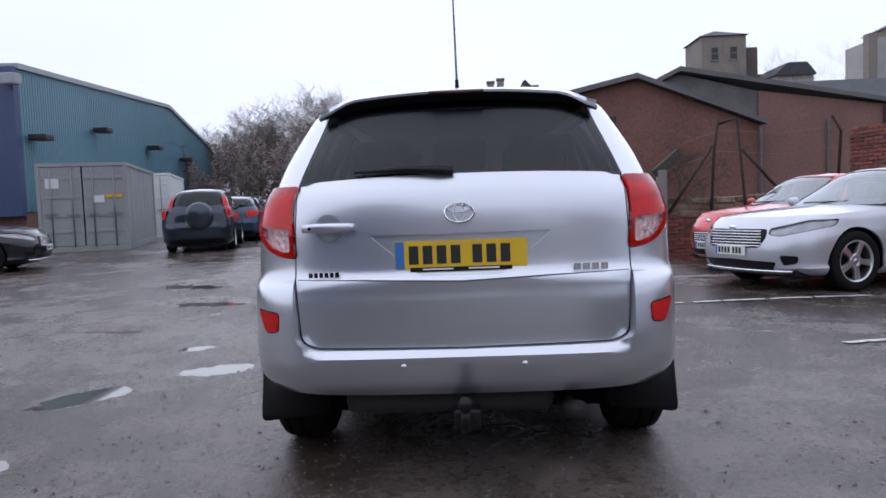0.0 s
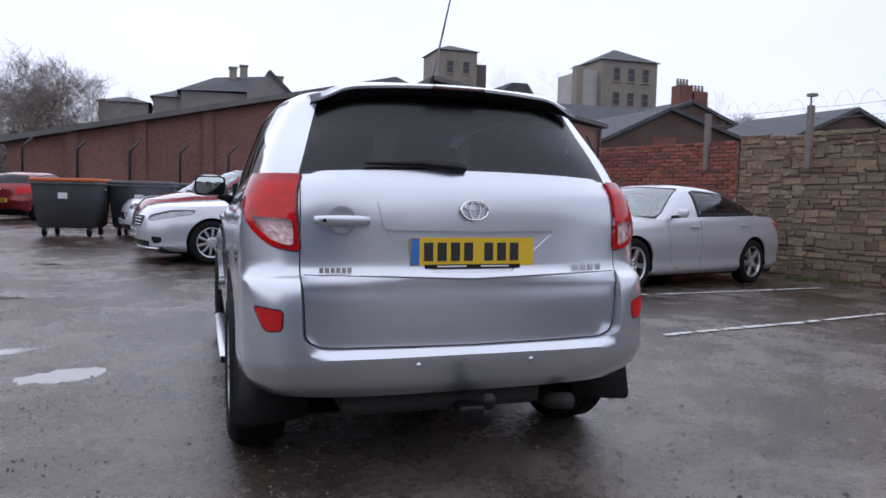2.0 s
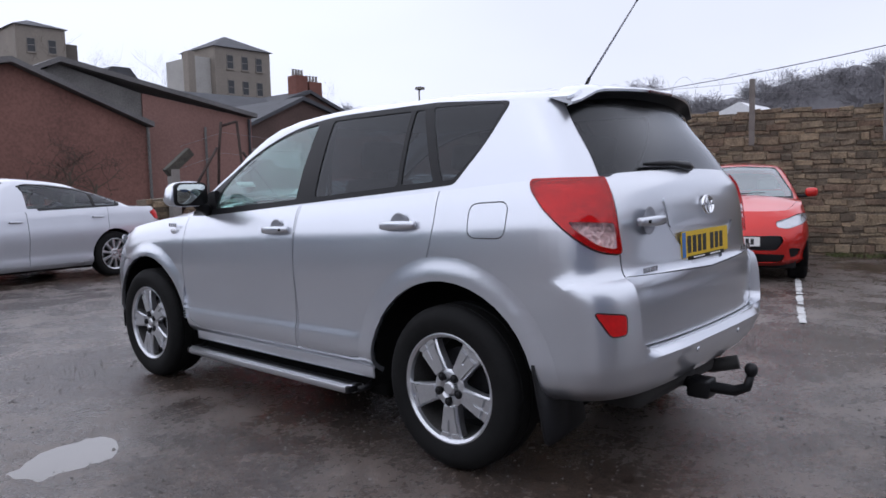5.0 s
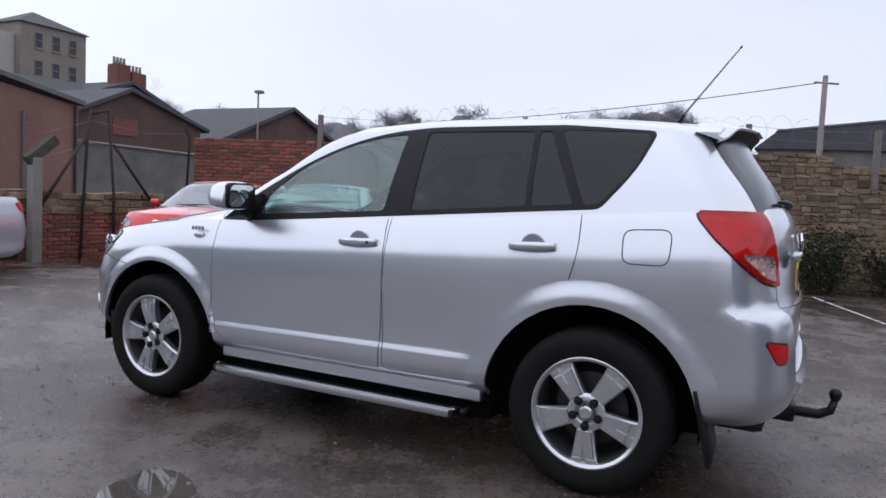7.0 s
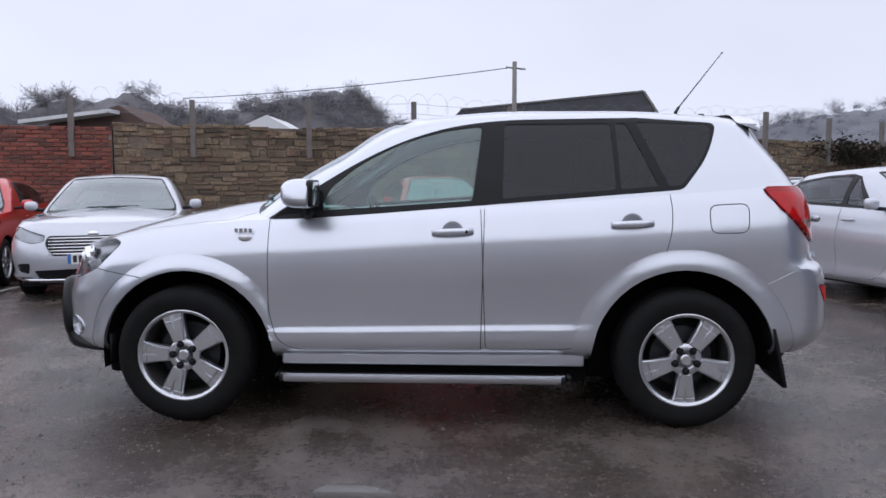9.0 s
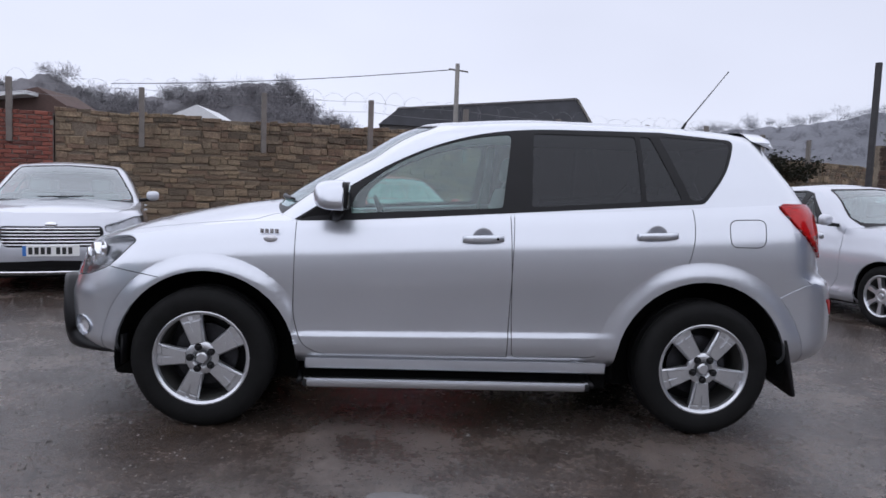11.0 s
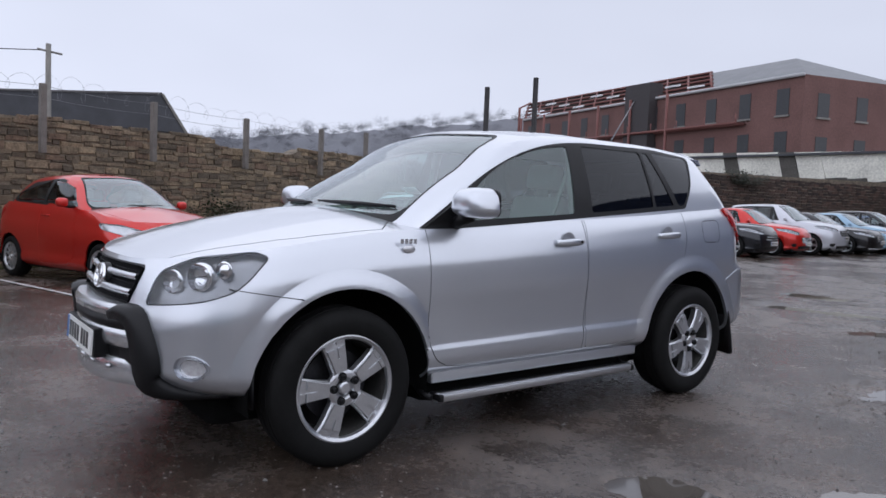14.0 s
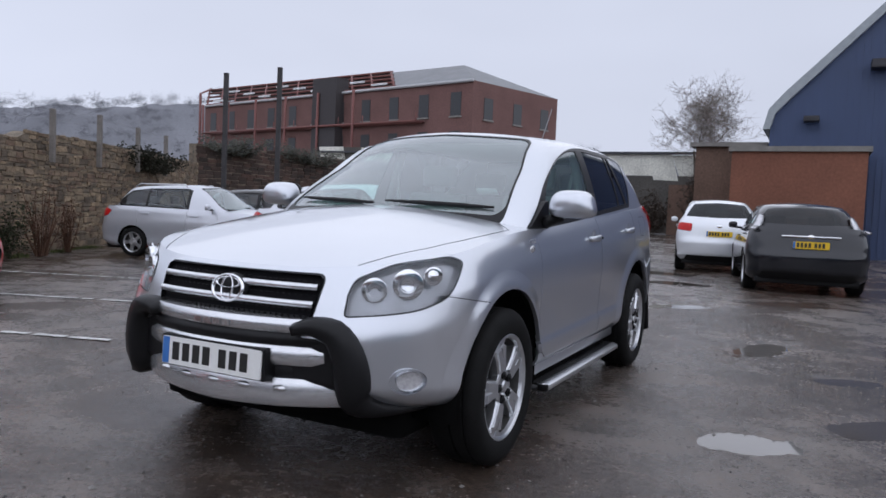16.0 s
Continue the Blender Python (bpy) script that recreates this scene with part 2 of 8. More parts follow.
def prism(poly, d0, d1, axis="y", bm=None):
    """A flat outline drawn along one axis. axis y: outline in x, z; axis x: outline in y, z; axis z: outline in x, y."""
    bm = bm or bmesh.new()

    def at(p, d):
        return {"y": (p[0], d, p[1]), "x": (d, p[0], p[1]), "z": (p[0], p[1], d)}[axis]

    a = [bm.verts.new(at(p, d0)) for p in poly]
    b = [bm.verts.new(at(p, d1)) for p in poly]
    n = len(poly)
    fs = [bm.faces.new(a), bm.faces.new(list(reversed(b)))]
    for i in range(n):
        fs.append(bm.faces.new((a[i], b[i], b[(i + 1) % n], a[(i + 1) % n])))
    bmesh.ops.recalc_face_normals(bm, faces=fs)
    return bm


def tube(pts, radius, sides=8, bm=None, cap=True):
    """A round bar along points; radius is one number or one a point."""
    bm = bm or bmesh.new()
    pts = [Vector(p) for p in pts]
    rad = radius if isinstance(radius, (list, tuple)) else [radius] * len(pts)
    rings, ref = [], None
    for i, p in enumerate(pts):
        d = (pts[min(i + 1, len(pts) - 1)] - pts[max(i - 1, 0)]).normalized()
        if ref is None:
            ref = d.orthogonal().normalized()
        ref = (ref - d * ref.dot(d)).normalized()
        s = d.cross(ref)
        rings.append([bm.verts.new(p + (ref * math.cos(k * 2 * math.pi / sides) + s * math.sin(k * 2 * math.pi / sides)) * rad[i]) for k in range(sides)])
    for a, b in zip(rings, rings[1:]):
        for k in range(sides):
            bm.faces.new((a[k], a[(k + 1) % sides], b[(k + 1) % sides], b[k]))
    if cap and sides > 2:
        bm.faces.new(list(reversed(rings[0])))
        bm.faces.new(rings[-1])
    return bm


def lathe(prof, n=40, axis="x", bm=None, close=False):
    """Turns a profile of (radius, along) round an axis."""
    bm = bm or bmesh.new()
    rings = []
    for k in range(n):
        a = 2 * math.pi * k / n
        c, s = math.cos(a), math.sin(a)
        rings.append([bm.verts.new({"x": (h, r * c, r * s), "y": (r * c, h, r * s), "z": (r * c, r * s, h)}[axis]) for r, h in prof])
    m = len(prof)
    for k in range(n):
        a, b = rings[k], rings[(k + 1) % n]
        for j in range(m if close else m - 1):
            bm.faces.new((a[j], b[j], b[(j + 1) % m], a[(j + 1) % m]))
    bmesh.ops.remove_doubles(bm, verts=bm.verts, dist=1e-5)
    bmesh.ops.recalc_face_normals(bm, faces=bm.faces)
    return bm


def curve(*pts):
    """A smooth function through (x, y) points that never overshoots them."""
    pts = sorted(pts)
    xs, ys = [p[0] for p in pts], [p[1] for p in pts]
    n = len(xs)
    if n == 1:
        return lambda x: ys[0]
    d = [(ys[i + 1] - ys[i]) / (xs[i + 1] - xs[i]) for i in range(n - 1)]
    t = [d[0]] + [0 if d[i - 1] * d[i] <= 0 else 2 * d[i - 1] * d[i] / (d[i - 1] + d[i]) for i in range(1, n - 1)] + [d[-1]]

    def f(x):
        if x <= xs[0]:
            return ys[0]
        if x >= xs[-1]:
            return ys[-1]
        i = 0
        while x > xs[i + 1]:
            i += 1
        h = xs[i + 1] - xs[i]
        s = (x - xs[i]) / h
        return (2 * s**3 - 3 * s**2 + 1) * ys[i] + (s**3 - 2 * s**2 + s) * h * t[i] + (3 * s**2 - 2 * s**3) * ys[i + 1] + (s**3 - s**2) * h * t[i + 1]

    return f


def rounded(poly, r, n=4):
    """The outline with its corners rounded; r is one radius or one a corner."""
    out, k = [], len(poly)
    for i in range(k):
        p, a, b = Vector(poly[i]), Vector(poly[i - 1]), Vector(poly[(i + 1) % k])
        ri = r[i] if isinstance(r, (list, tuple)) else r
        if ri <= 0:
            out.append(tuple(p))
            continue
        u, v = (a - p), (b - p)
        ri = min(ri, u.length * 0.48, v.length * 0.48)
        u, v = p + u.normalized() * ri, p + v.normalized() * ri
        for j in range(n + 1):
            s = j / n
            out.append(tuple(u * (1 - s) ** 2 + p * 2 * s * (1 - s) + v * s * s))
    return out


def ease(a, b, x):
    t = min(1.0, max(0.0, (x - a) / (b - a)))
    return t * t * (3 - 2 * t)


def ground_z(x, y):
    """The yard falls gently to the stone wall and to the corner by the low wall, and rises a little to the far end."""
    a = min(max(x - 1.5, 0.0), 10.0)
    b = min(max(y - 4.0, 0.0), 22.0)
    q = min(max(y - 4.0, 0.0), 6.0)
    fall = -0.0165 * a * min(1.0, a / 3) * (1 - 0.6 * ease(-3.0, -14.0, y))
    return fall - 0.020 * q * ease(-1.0, 3.0, x) + 0.007 * b * min(1.0, b / 4) * (1 - ease(-6.0, 0.0, x))


# ---- cars: a shell lofted from plan outlines, then cut into panels ----
class Shell:
    """Half a car body (x <= 0, nose at +y), whose faces carry a region number; regions become panels."""

    def __init__(self, sp, fine=1.0, tall=1.0):
        self.sp = sp
        self.bm = bmesh.new()
        self.reg = self.bm.faces.layers.int.new("reg")
        self.sec = self.bm.faces.layers.int.new("sec")
        nf, ns, nr = max(7, int(18 * fine)), max(16, int(70 * fine)), max(7, int(18 * fine))
        nl, ng, nc = max(10, int(30 * fine * tall)), max(8, int(18 * fine)), max(4, int(8 * fine))
        zs, zsh, cr, zr = sp["sill"], sp["shoulder"], sp["bonnet_crown"], sp["roof"]
        wmax = sp["w_low"](0.6)

        def ring(yf, df, kf, yr, dr, kr, w, barrel):
            pts = []
            y0, y1 = yf - df, yr + dr
            for i in range(nf):
                a = math.pi / 2 * (i / nf)
                pts.append((-w * math.sin(a) ** (2 / kf), y0 + df * math.cos(a) ** (2 / kf)))
            for i in range(ns + 1):
                s = i / ns
                pts.append((-w - barrel * (1 - (2 * s - 1) ** 2), y0 + (y1 - y0) * s))
            for i in range(nr - 1, -1, -1):
                a = math.pi / 2 * (i / nr)
                pts.append((-w * math.sin(a) ** (2 / kr), y1 - dr * math.cos(a) ** (2 / kr)))
            return pts

        def cap_z(x, y):
            return zsh(y) + cr(y) * max(0.0, 1 - (x / wmax) ** 2)

        self.cap_z = cap_z
        rows, tags = [], []
        for i in range(nl + 1):
            f = i / nl
            row = []
            for x, y in ring(sp["yf_low"](f), sp["df_low"], sp["kf_low"], sp["yr_low"](f), sp["dr_low"], sp["kr_low"](f), sp["w_low"](f), sp.get("barrel", 0.012)):
                if "crease" in sp:
                    x *= 1 - sp["crease"](y, f)
                z0, z1 = zs(y), cap_z(x, y)
                row.append((x, y, z0 + (z1 - z0) * f))
            rows.append(row)
            tags.append(0)
        for i in range(1, nc + 1):
            s = i / nc
            rows.append([(x * (1 - s), y, cap_z(x * (1 - s), y)) for x, y, z in rows[nl]])
            tags.append(1)
        self.grid(rows, tags)
        rows, tags = [], []
        wt = sp["w_up"](1.0)
        for i in range(ng + 1):
            g = i / ng
            row = []
            for x, y in ring(sp["yf_up"](g), sp["df_up"], sp["kf_up"], sp["yr_up"](g), sp["dr_up"], sp["kr_up"], sp["w_up"](g), sp.get("barrel_up", 0.01)):
                x *= 1 - sp.get("taper", 0.0) * max(0.0, -y / 2) ** 2
                z0 = cap_z(x, y) - 0.012
                z1 = zr(y) + sp["roof_crown"] * max(0.0, 1 - (x / wt) ** 2)
                row.append((x, y, z0 + (z1 - z0) * g))
            rows.append(row)
            tags.append(2)
        for i in range(1, nc + 1):
            s = i / nc
            rows.append([(x * (1 - s), y, zr(y) + sp["roof_crown"] * max(0.0, 1 - (x * (1 - s) / wt) ** 2)) for x, y, z in rows[ng]])
            tags.append(3)
        self.grid(rows, tags)
        bmesh.ops.remove_doubles(self.bm, verts=self.bm.verts, dist=2e-4)
        bmesh.ops.recalc_face_normals(self.bm, faces=self.bm.faces)
        self.bm.normal_update()
        # the loft is an open sheet: turn it so that the side faces outwards
        side = [f for f in self.bm.faces if f[self.sec] == 0 and abs(f.normal.x) > 0.7]
        if sum(f.normal.x for f in side) > 0:
            bmesh.ops.reverse_faces(self.bm, faces=[f for f in self.bm.faces if f[self.sec] < 2])
        side = [f for f in self.bm.faces if f[self.sec] == 2 and abs(f.normal.x) > 0.6]
        if sum(f.normal.x for f in side) > 0:
            bmesh.ops.reverse_faces(self.bm, faces=[f for f in self.bm.faces if f[self.sec] >= 2])
        self.bm.normal_update()
        yf, yr, w = sp["yf_up"](0) - 0.06, sp["yr_up"](0) + 0.08, sp["w_up"](0) - 0.05
        dead = [f for f in self.bm.faces if f[self.sec] == 1 and yr < f.calc_center_median().y < yf - 0.25 * (f.calc_center_median().x / w) ** 2 and abs(f.calc_center_median().x) < w]
        bmesh.ops.delete(self.bm, geom=dead, context="FACES")

    def grid(self, rows, tags):
        vs = [[self.bm.verts.new(p) for p in r] for r in rows]
        for i in range(len(vs) - 1):
            a, b = vs[i], vs[i + 1]
            for j in range(len(a) - 1):
                q = (a[j], a[j + 1], b[j + 1], b[j])
                if len({tuple(round(c, 5) for c in v.co) for v in q}) < 3:
                    continue
                f = self.bm.faces.new(q)
                f[self.sec] = tags[i + 1]

    def cut(self, poly, rid, view=(-1, 0, 0), face=0.15, secs=(0, 1, 2, 3), where=None):
        """Cuts a convex outline, seen along view, into the shell and gives what lies in it the region rid. The outline's own
        axes: seen from the side (y, z); else (across to the right seen from the car's left-hand side of that view, z)."""
        view = Vector(view).normalized()
        up = Vector((0, 0, 1)) if abs(view.z) < 0.7 else Vector((0, 1, 0))
        h = Vector((0, 1, 0)) if abs(view.x) > 0.9 else (Vector((1, 0, 0)) if abs(view.x) < 0.1 else up.cross(view).normalized())
        bm = self.bm
        bm.normal_update()
        P = [Vector(p) for p in poly]
        area = sum(P[i - 1].x * P[i].y - P[i].x * P[i - 1].y for i in range(len(P)))
        if area < 0:
            P.reverse()
        lo = Vector((min(p.x for p in P), min(p.y for p in P)))
        hi = Vector((max(p.x for p in P), max(p.y for p in P)))
        live = []
        for f in bm.faces:
            if f[self.sec] not in secs or f.normal.dot(view) < face:
                continue
            a = [v.co.dot(h) for v in f.verts]
            b = [v.co.dot(up) for v in f.verts]
            if max(a) < lo.x or min(a) > hi.x or max(b) < lo.y or min(b) > hi.y:
                continue
            if where and not where(f.calc_center_median()):
                continue
            live.append(f)
        for i in range(len(P)):
            p, q = P[i - 1], P[i]
            e = q - p
            if e.length < 1e-6:
                continue
            n2 = Vector((e.y, -e.x)).normalized()
            co, no = h * p.x + up * p.y, h * n2.x + up * n2.y
            geom = set(live)
            for f in live:
                geom.update(f.edges)
                geom.update(f.verts)
            r = bmesh.ops.bisect_plane(bm, geom=list(geom), dist=1e-5, plane_co=co, plane_no=no)
            cand = {g for g in r["geom"] if isinstance(g, bmesh.types.BMFace)} | {f for f in live if f.is_valid}
            live = [f for f in cand if (f.calc_center_median() - co).dot(no) < 0]
        for f in live:
            f[self.reg] = rid
        return live

    def ringed(self, poly, rid, width, gap_rid, **k):
        """The outline with a narrow band round it."""
        c = sum((Vector(p) for p in poly), Vector((0, 0))) / len(poly)
        P = [Vector(p) for p in poly]
        area = sum(P[i - 1].x * P[i].y - P[i].x * P[i - 1].y for i in range(len(P)))
        out = []
        for i in range(len(P)):
            a, b, d = P[i - 1], P[i], P[(i + 1) % len(P)]
            n1, n2 = Vector((b.y - a.y, a.x - b.x)), Vector((d.y - b.y, b.x - d.x))
            n = (n1.normalized() + n2.normalized()) if n1.length > 1e-6 and n2.length > 1e-6 else (b - c)
            if area < 0:
                n = -n
            out.append(b + n.normalized() * width)
        self.cut(out, gap_rid, **k)
        return self.cut(poly, rid, **k)

    def drop(self, rid):
        bmesh.ops.delete(self.bm, geom=[f for f in self.bm.faces if f[self.reg] == rid], context="FACES")

    def take(self, rid, name, material, parent, label="", lift=0.0, rim=0.012, sides="both", where=None):
        """Makes a panel of a region: lifted off the shell by lift, with its edge folded in by rim. sides: both (one mesh across),
        or pair (a mesh on either side)."""
        rids = rid if isinstance(rid, (tuple, list)) else (rid,)
        fs = [f for f in self.bm.faces if f[self.reg] in rids and (where is None or where(f.calc_center_median()))]
        if not fs:
            return []
        self.bm.normal_update()

        def half(sign):
            b = bmesh.new()
            vm = {}
            for f in fs:
                vv = []
                for v in f.verts:
                    if v not in vm:
                        n = Vector((0, 0, 0))
                        for g in v.link_faces:
                            if g[self.reg] in rids:
                                n += g.normal * g.calc_area()
                        n.normalize()
                        if abs(v.co.x) < 1e-4:
                            n.x = 0
                        p = v.co + n * (lift(v.co) if callable(lift) else lift)
                        vm[v] = (b.verts.new((p.x * sign, p.y, p.z)), n)
                    vv.append(vm[v][0])
                if sign < 0:
                    vv.reverse()
                try:
                    b.faces.new(vv)
                except ValueError:
                    pass
            if rim:
                nor = {a: n for a, n in vm.values()}
                inner = {}
                for e in [e for e in b.edges if len(e.link_faces) == 1]:
                    if sides == "both" and all(abs(v.co.x) < 1e-4 for v in e.verts):
                        continue
                    q = []
                    for v in e.verts:
                        if v not in inner:
                            n = nor[v]
                            inner[v] = b.verts.new(v.co - Vector((n.x * sign, n.y, n.z)) * rim)
                        q.append(inner[v])
                    lp = e.link_loops[0]
                    v0, v1 = lp.vert, lp.link_loop_next.vert
                    b.faces.new((v1, v0, inner[v0], inner[v1]))
            return b

        if sides == "both":
            b = half(1)
            me = bpy.data.meshes.new("tmp")
            other = half(-1)
            other.to_mesh(me)
            other.free()
            b.from_mesh(me)
            bpy.data.meshes.remove(me)
            bmesh.ops.remove_doubles(b, verts=[v for v in b.verts if abs(v.co.x) < 2e-4], dist=3e-4)
            made = [part(name, b, material, parent, label)]
        else:
            made = [part(name, half(s), material, parent, label) for s in (1, -1)]
        for ob in made:
            shade(ob)
        return made


def shade(ob, angle=38):
    me = ob.data
    b = bmesh.new()
    b.from_mesh(me)
    lim = radians(angle)
    for e in b.edges:
        if len(e.link_faces) == 2 and e.calc_face_angle(0) > lim:
            e.smooth = False
    b.to_mesh(me)
    b.free()


def disc(cy, cz, r, n=32):
    return [(cy + r * math.cos(2 * math.pi * i / n), cz + r * math.sin(2 * math.pi * i / n)) for i in range(n)]


WHEELS = {}


def wheel_meshes(radius, width, rim_r, style, n=48):
    """Tyre, rim, hub cap and brake disc, turned round x, with the outer face to -x; built once for each kind."""
    key = (round(radius, 3), round(width, 3), round(rim_r, 3), style)
    if key in WHEELS:
        return WHEELS[key]
    w, R, r = width / 2, radius, rim_r
    tyre = lathe([(r - 0.012, -w * 0.86), (r + 0.006, -w * 0.98), (r + (R - r) * 0.5, -w * 1.04), (R - 0.035, -w * 1.0), (R - 0.012, -w * 0.86), (R - 0.002, -w * 0.72), (R - 0.002, -w * 0.55), (R - 0.011, -w * 0.54),
                  (R - 0.011, -w * 0.50), (R, -w * 0.49), (R, -w * 0.06), (R - 0.011, -w * 0.05), (R - 0.011, w * 0.05), (R, w * 0.06), (R, w * 0.5), (R - 0.012, w * 0.86), (R - 0.035, w), (r, w * 0.95), (r - 0.02, w * 0.8)], n)
    rim = lathe([(r - 0.008, -w * 0.84), (r + 0.004, -w * 0.93), (r - 0.006, -w * 0.95), (r - 0.018, -w * 0.88), (r - 0.022, -w * 0.74)], n)
    barrel = lathe([(r - 0.0222, -w * 0.74), (r - 0.028, -w * 0.55), (r - 0.034, w * 0.7), (r - 0.005, w * 0.82)], n)
    spokes = bmesh.new()
    xf = -w * 0.80
    if style == "twin_ten":
        k, a0, wid = 10, 0.0, 0.022
    elif style == "multi":
        k, a0, wid = 12, 0.1, 0.016
    elif style == "seven":
        k, a0, wid = 7, 0.0, 0.028
    else:
        k, a0, wid = 5, math.pi / 2, 0.040
    for i in range(k):
        a = a0 + 2 * math.pi * i / k
        if style == "five_wide":
            # a broad spoke whose outer end is split by a notch
            prof = [(0.04, 0.033, 0.006), (0.085, 0.038, -0.003), (r * 0.62, 0.047, -0.004), (r * 0.80, 0.054, 0.0), (r - 0.010, 0.064, 0.007)]
        else:
            prof = [(0.03, wid * 0.9, 0.004), (r * 0.5, wid * 0.75, -0.002), (r - 0.012, wid, 0.006)]
        m = Matrix.Rotation(a, 4, "X")
        rings = []
        for rr, hw, dx in prof:
            x0 = xf + dx
            rings.append([spokes.verts.new(m @ Vector(p)) for p in ((x0 + 0.045, rr, -hw * 0.92), (x0 + 0.007, rr, -hw), (x0, rr, -hw * 0.88), (x0 - (0.0005 if style == "five_wide" else 0.003), rr, 0), (x0, rr, hw * 0.88), (x0 + 0.007, rr, hw), (x0 + 0.045, rr, hw * 0.92))])
        for A, B in zip(rings, rings[1:]):
            for j in range(7):
                spokes.faces.new((A[j], B[j], B[(j + 1) % 7], A[(j + 1) % 7]))
        spokes.faces.new(rings[-1])
        spokes.faces.new(list(reversed(rings[0])))
        if style == "five_wide":
            # a raised plate on the spoke, with a slot cut into its outer end, and two small lugs at the rim
            def slab(outline, x0, x1, shrink):
                cy, cz = sum(p[0] for p in outline) / len(outline), sum(p[1] for p in outline) / len(outline)
                lo_ = [spokes.verts.new(m @ Vector((x0, p, q))) for p, q in outline]
                hi_ = [spokes.verts.new(m @ Vector((x1, p + math.copysign(shrink, cy - p), q + math.copysign(min(shrink, abs(q)), -q)))) for p, q in outline]
                for j in range(len(outline)):
                    k_ = (j + 1) % len(outline)
                    spokes.faces.new((lo_[j], lo_[k_], hi_[k_], hi_[j]))
                spokes.faces.new(hi_)

            for u in (-1, 1):
                slab([(0.075, 0), (0.075, u * 0.030), (r * 0.62, u * 0.040), (r * 0.79, u * 0.047), (r * 0.79, u * 0.010), (r * 0.60, u * 0.008), (r * 0.60, 0)], xf + 0.002, xf - 0.0115, 0.0035)
                slab([(r * 0.82, u * 0.012), (r * 0.82, u * 0.050), (r - 0.012, u * 0.058), (r - 0.012, u * 0.012)], xf + 0.008, xf - 0.004, 0.003)
    lathe([(0.0, xf + 0.03), (0.078, xf + 0.03), (0.082, xf + 0.002), (0.070, xf - 0.005), (0.050, xf - 0.004), (0.036, xf + 0.010)], 30, bm=spokes)
    bmesh.ops.recalc_face_normals(spokes, faces=spokes.faces)
    cap = lathe([(0.0, xf - 0.012), (0.022, xf - 0.012), (0.029, xf - 0.006), (0.031, xf + 0.02)], 24)
    nut = bmesh.new()
    if style == "five_wide":
        lathe([(0.0, xf - 0.020), (0.007, xf - 0.020), (0.011, xf - 0.016), (0.0115, xf - 0.012), (0.0185, xf - 0.0125), (0.019, xf + 0.03)], 12, bm=nut)
    brake = lathe([(0.02, 0.0), (r * 0.66, 0.0), (r * 0.66, 0.022), (0.02, 0.022)], 32)
    back = lathe([(0.0, w * 0.55), (r - 0.03, w * 0.55)], 32)
    out = {}
    for nm, b, mt in (("tyre", tyre, RUBBER), ("rim", rim, ALLOY), ("spokes", spokes, ALLOY), ("hub_cap", cap, ALLOY), ("wheel_nut", nut, BLACK_TRIM), ("rim_barrel", barrel, BARREL), ("brake_disc", brake, DARK_METAL), ("dust_shield", back, BLACK_TRIM)):
        if not b.verts:
            b.free()
            continue
        me = bpy.data.meshes.new(nm)
        b.to_mesh(me)
        b.free()
        me.materials.append(mt)
        me.polygons.foreach_set("use_smooth", [True] * len(me.polygons))
        out[nm] = me
    for me in out.values():
        b = bmesh.new()
        b.from_mesh(me)
        for e in b.edges:
            if len(e.link_faces) == 2 and e.calc_face_angle(0) > 0.6:
                e.smooth = False
        b.to_mesh(me)
        b.free()
    WHEELS[key] = out
    return out


def add_wheel(parent, x, y, z, radius, width, rim_r, style, turn=0.0, spin=0.0, label=""):
    ms = wheel_meshes(radius, width, rim_r, style)
    hub = new("wheel")
    hub.parent = parent
    hub.matrix_basis = Matrix.Translation((x, y, z)) @ Matrix.Rotation((math.pi if x > 0 else 0) + turn, 4, "Z") @ Matrix.Rotation(spin, 4, "X")
    if label:
        tagged(hub, label)
    for nm, me in ms.items():
        for k in range(5 if nm == "wheel_nut" else 1):
            o = new(nm, me)
            o.parent = hub
            if nm == "wheel_nut":
                a = math.pi / 2 + 2 * math.pi * k / 5
                o.matrix_basis = Matrix.Translation((0, 0.057 * math.cos(a), 0.057 * math.sin(a)))
    return hub


def letters(text, size, material, parent, m, name="lettering", depth=0.001, label="", squeeze=1.0):
    """Words in Blender's own font, as a mesh."""
    cu = bpy.data.curves.new(name, "FONT")
    cu.body, cu.size, cu.extrude, cu.align_x, cu.align_y = text, size, depth, "CENTER", "CENTER"
    cu.resolution_u = 3
    tmp = new("tmp_text", cu)
    bpy.context.view_layer.update()
    me = bpy.data.meshes.new_from_object(tmp.evaluated_get(bpy.context.evaluated_depsgraph_get()))
    bpy.data.objects.remove(tmp)
    bpy.data.curves.remove(cu)
    me.materials.clear()
    me.materials.append(material)
    ob = new(name, me)
    ob.parent = parent
    ob.matrix_basis = m @ Matrix.Diagonal((squeeze, 1, 1, 1))
    if label:
        tagged(ob, label)
    return ob


BARS = {}


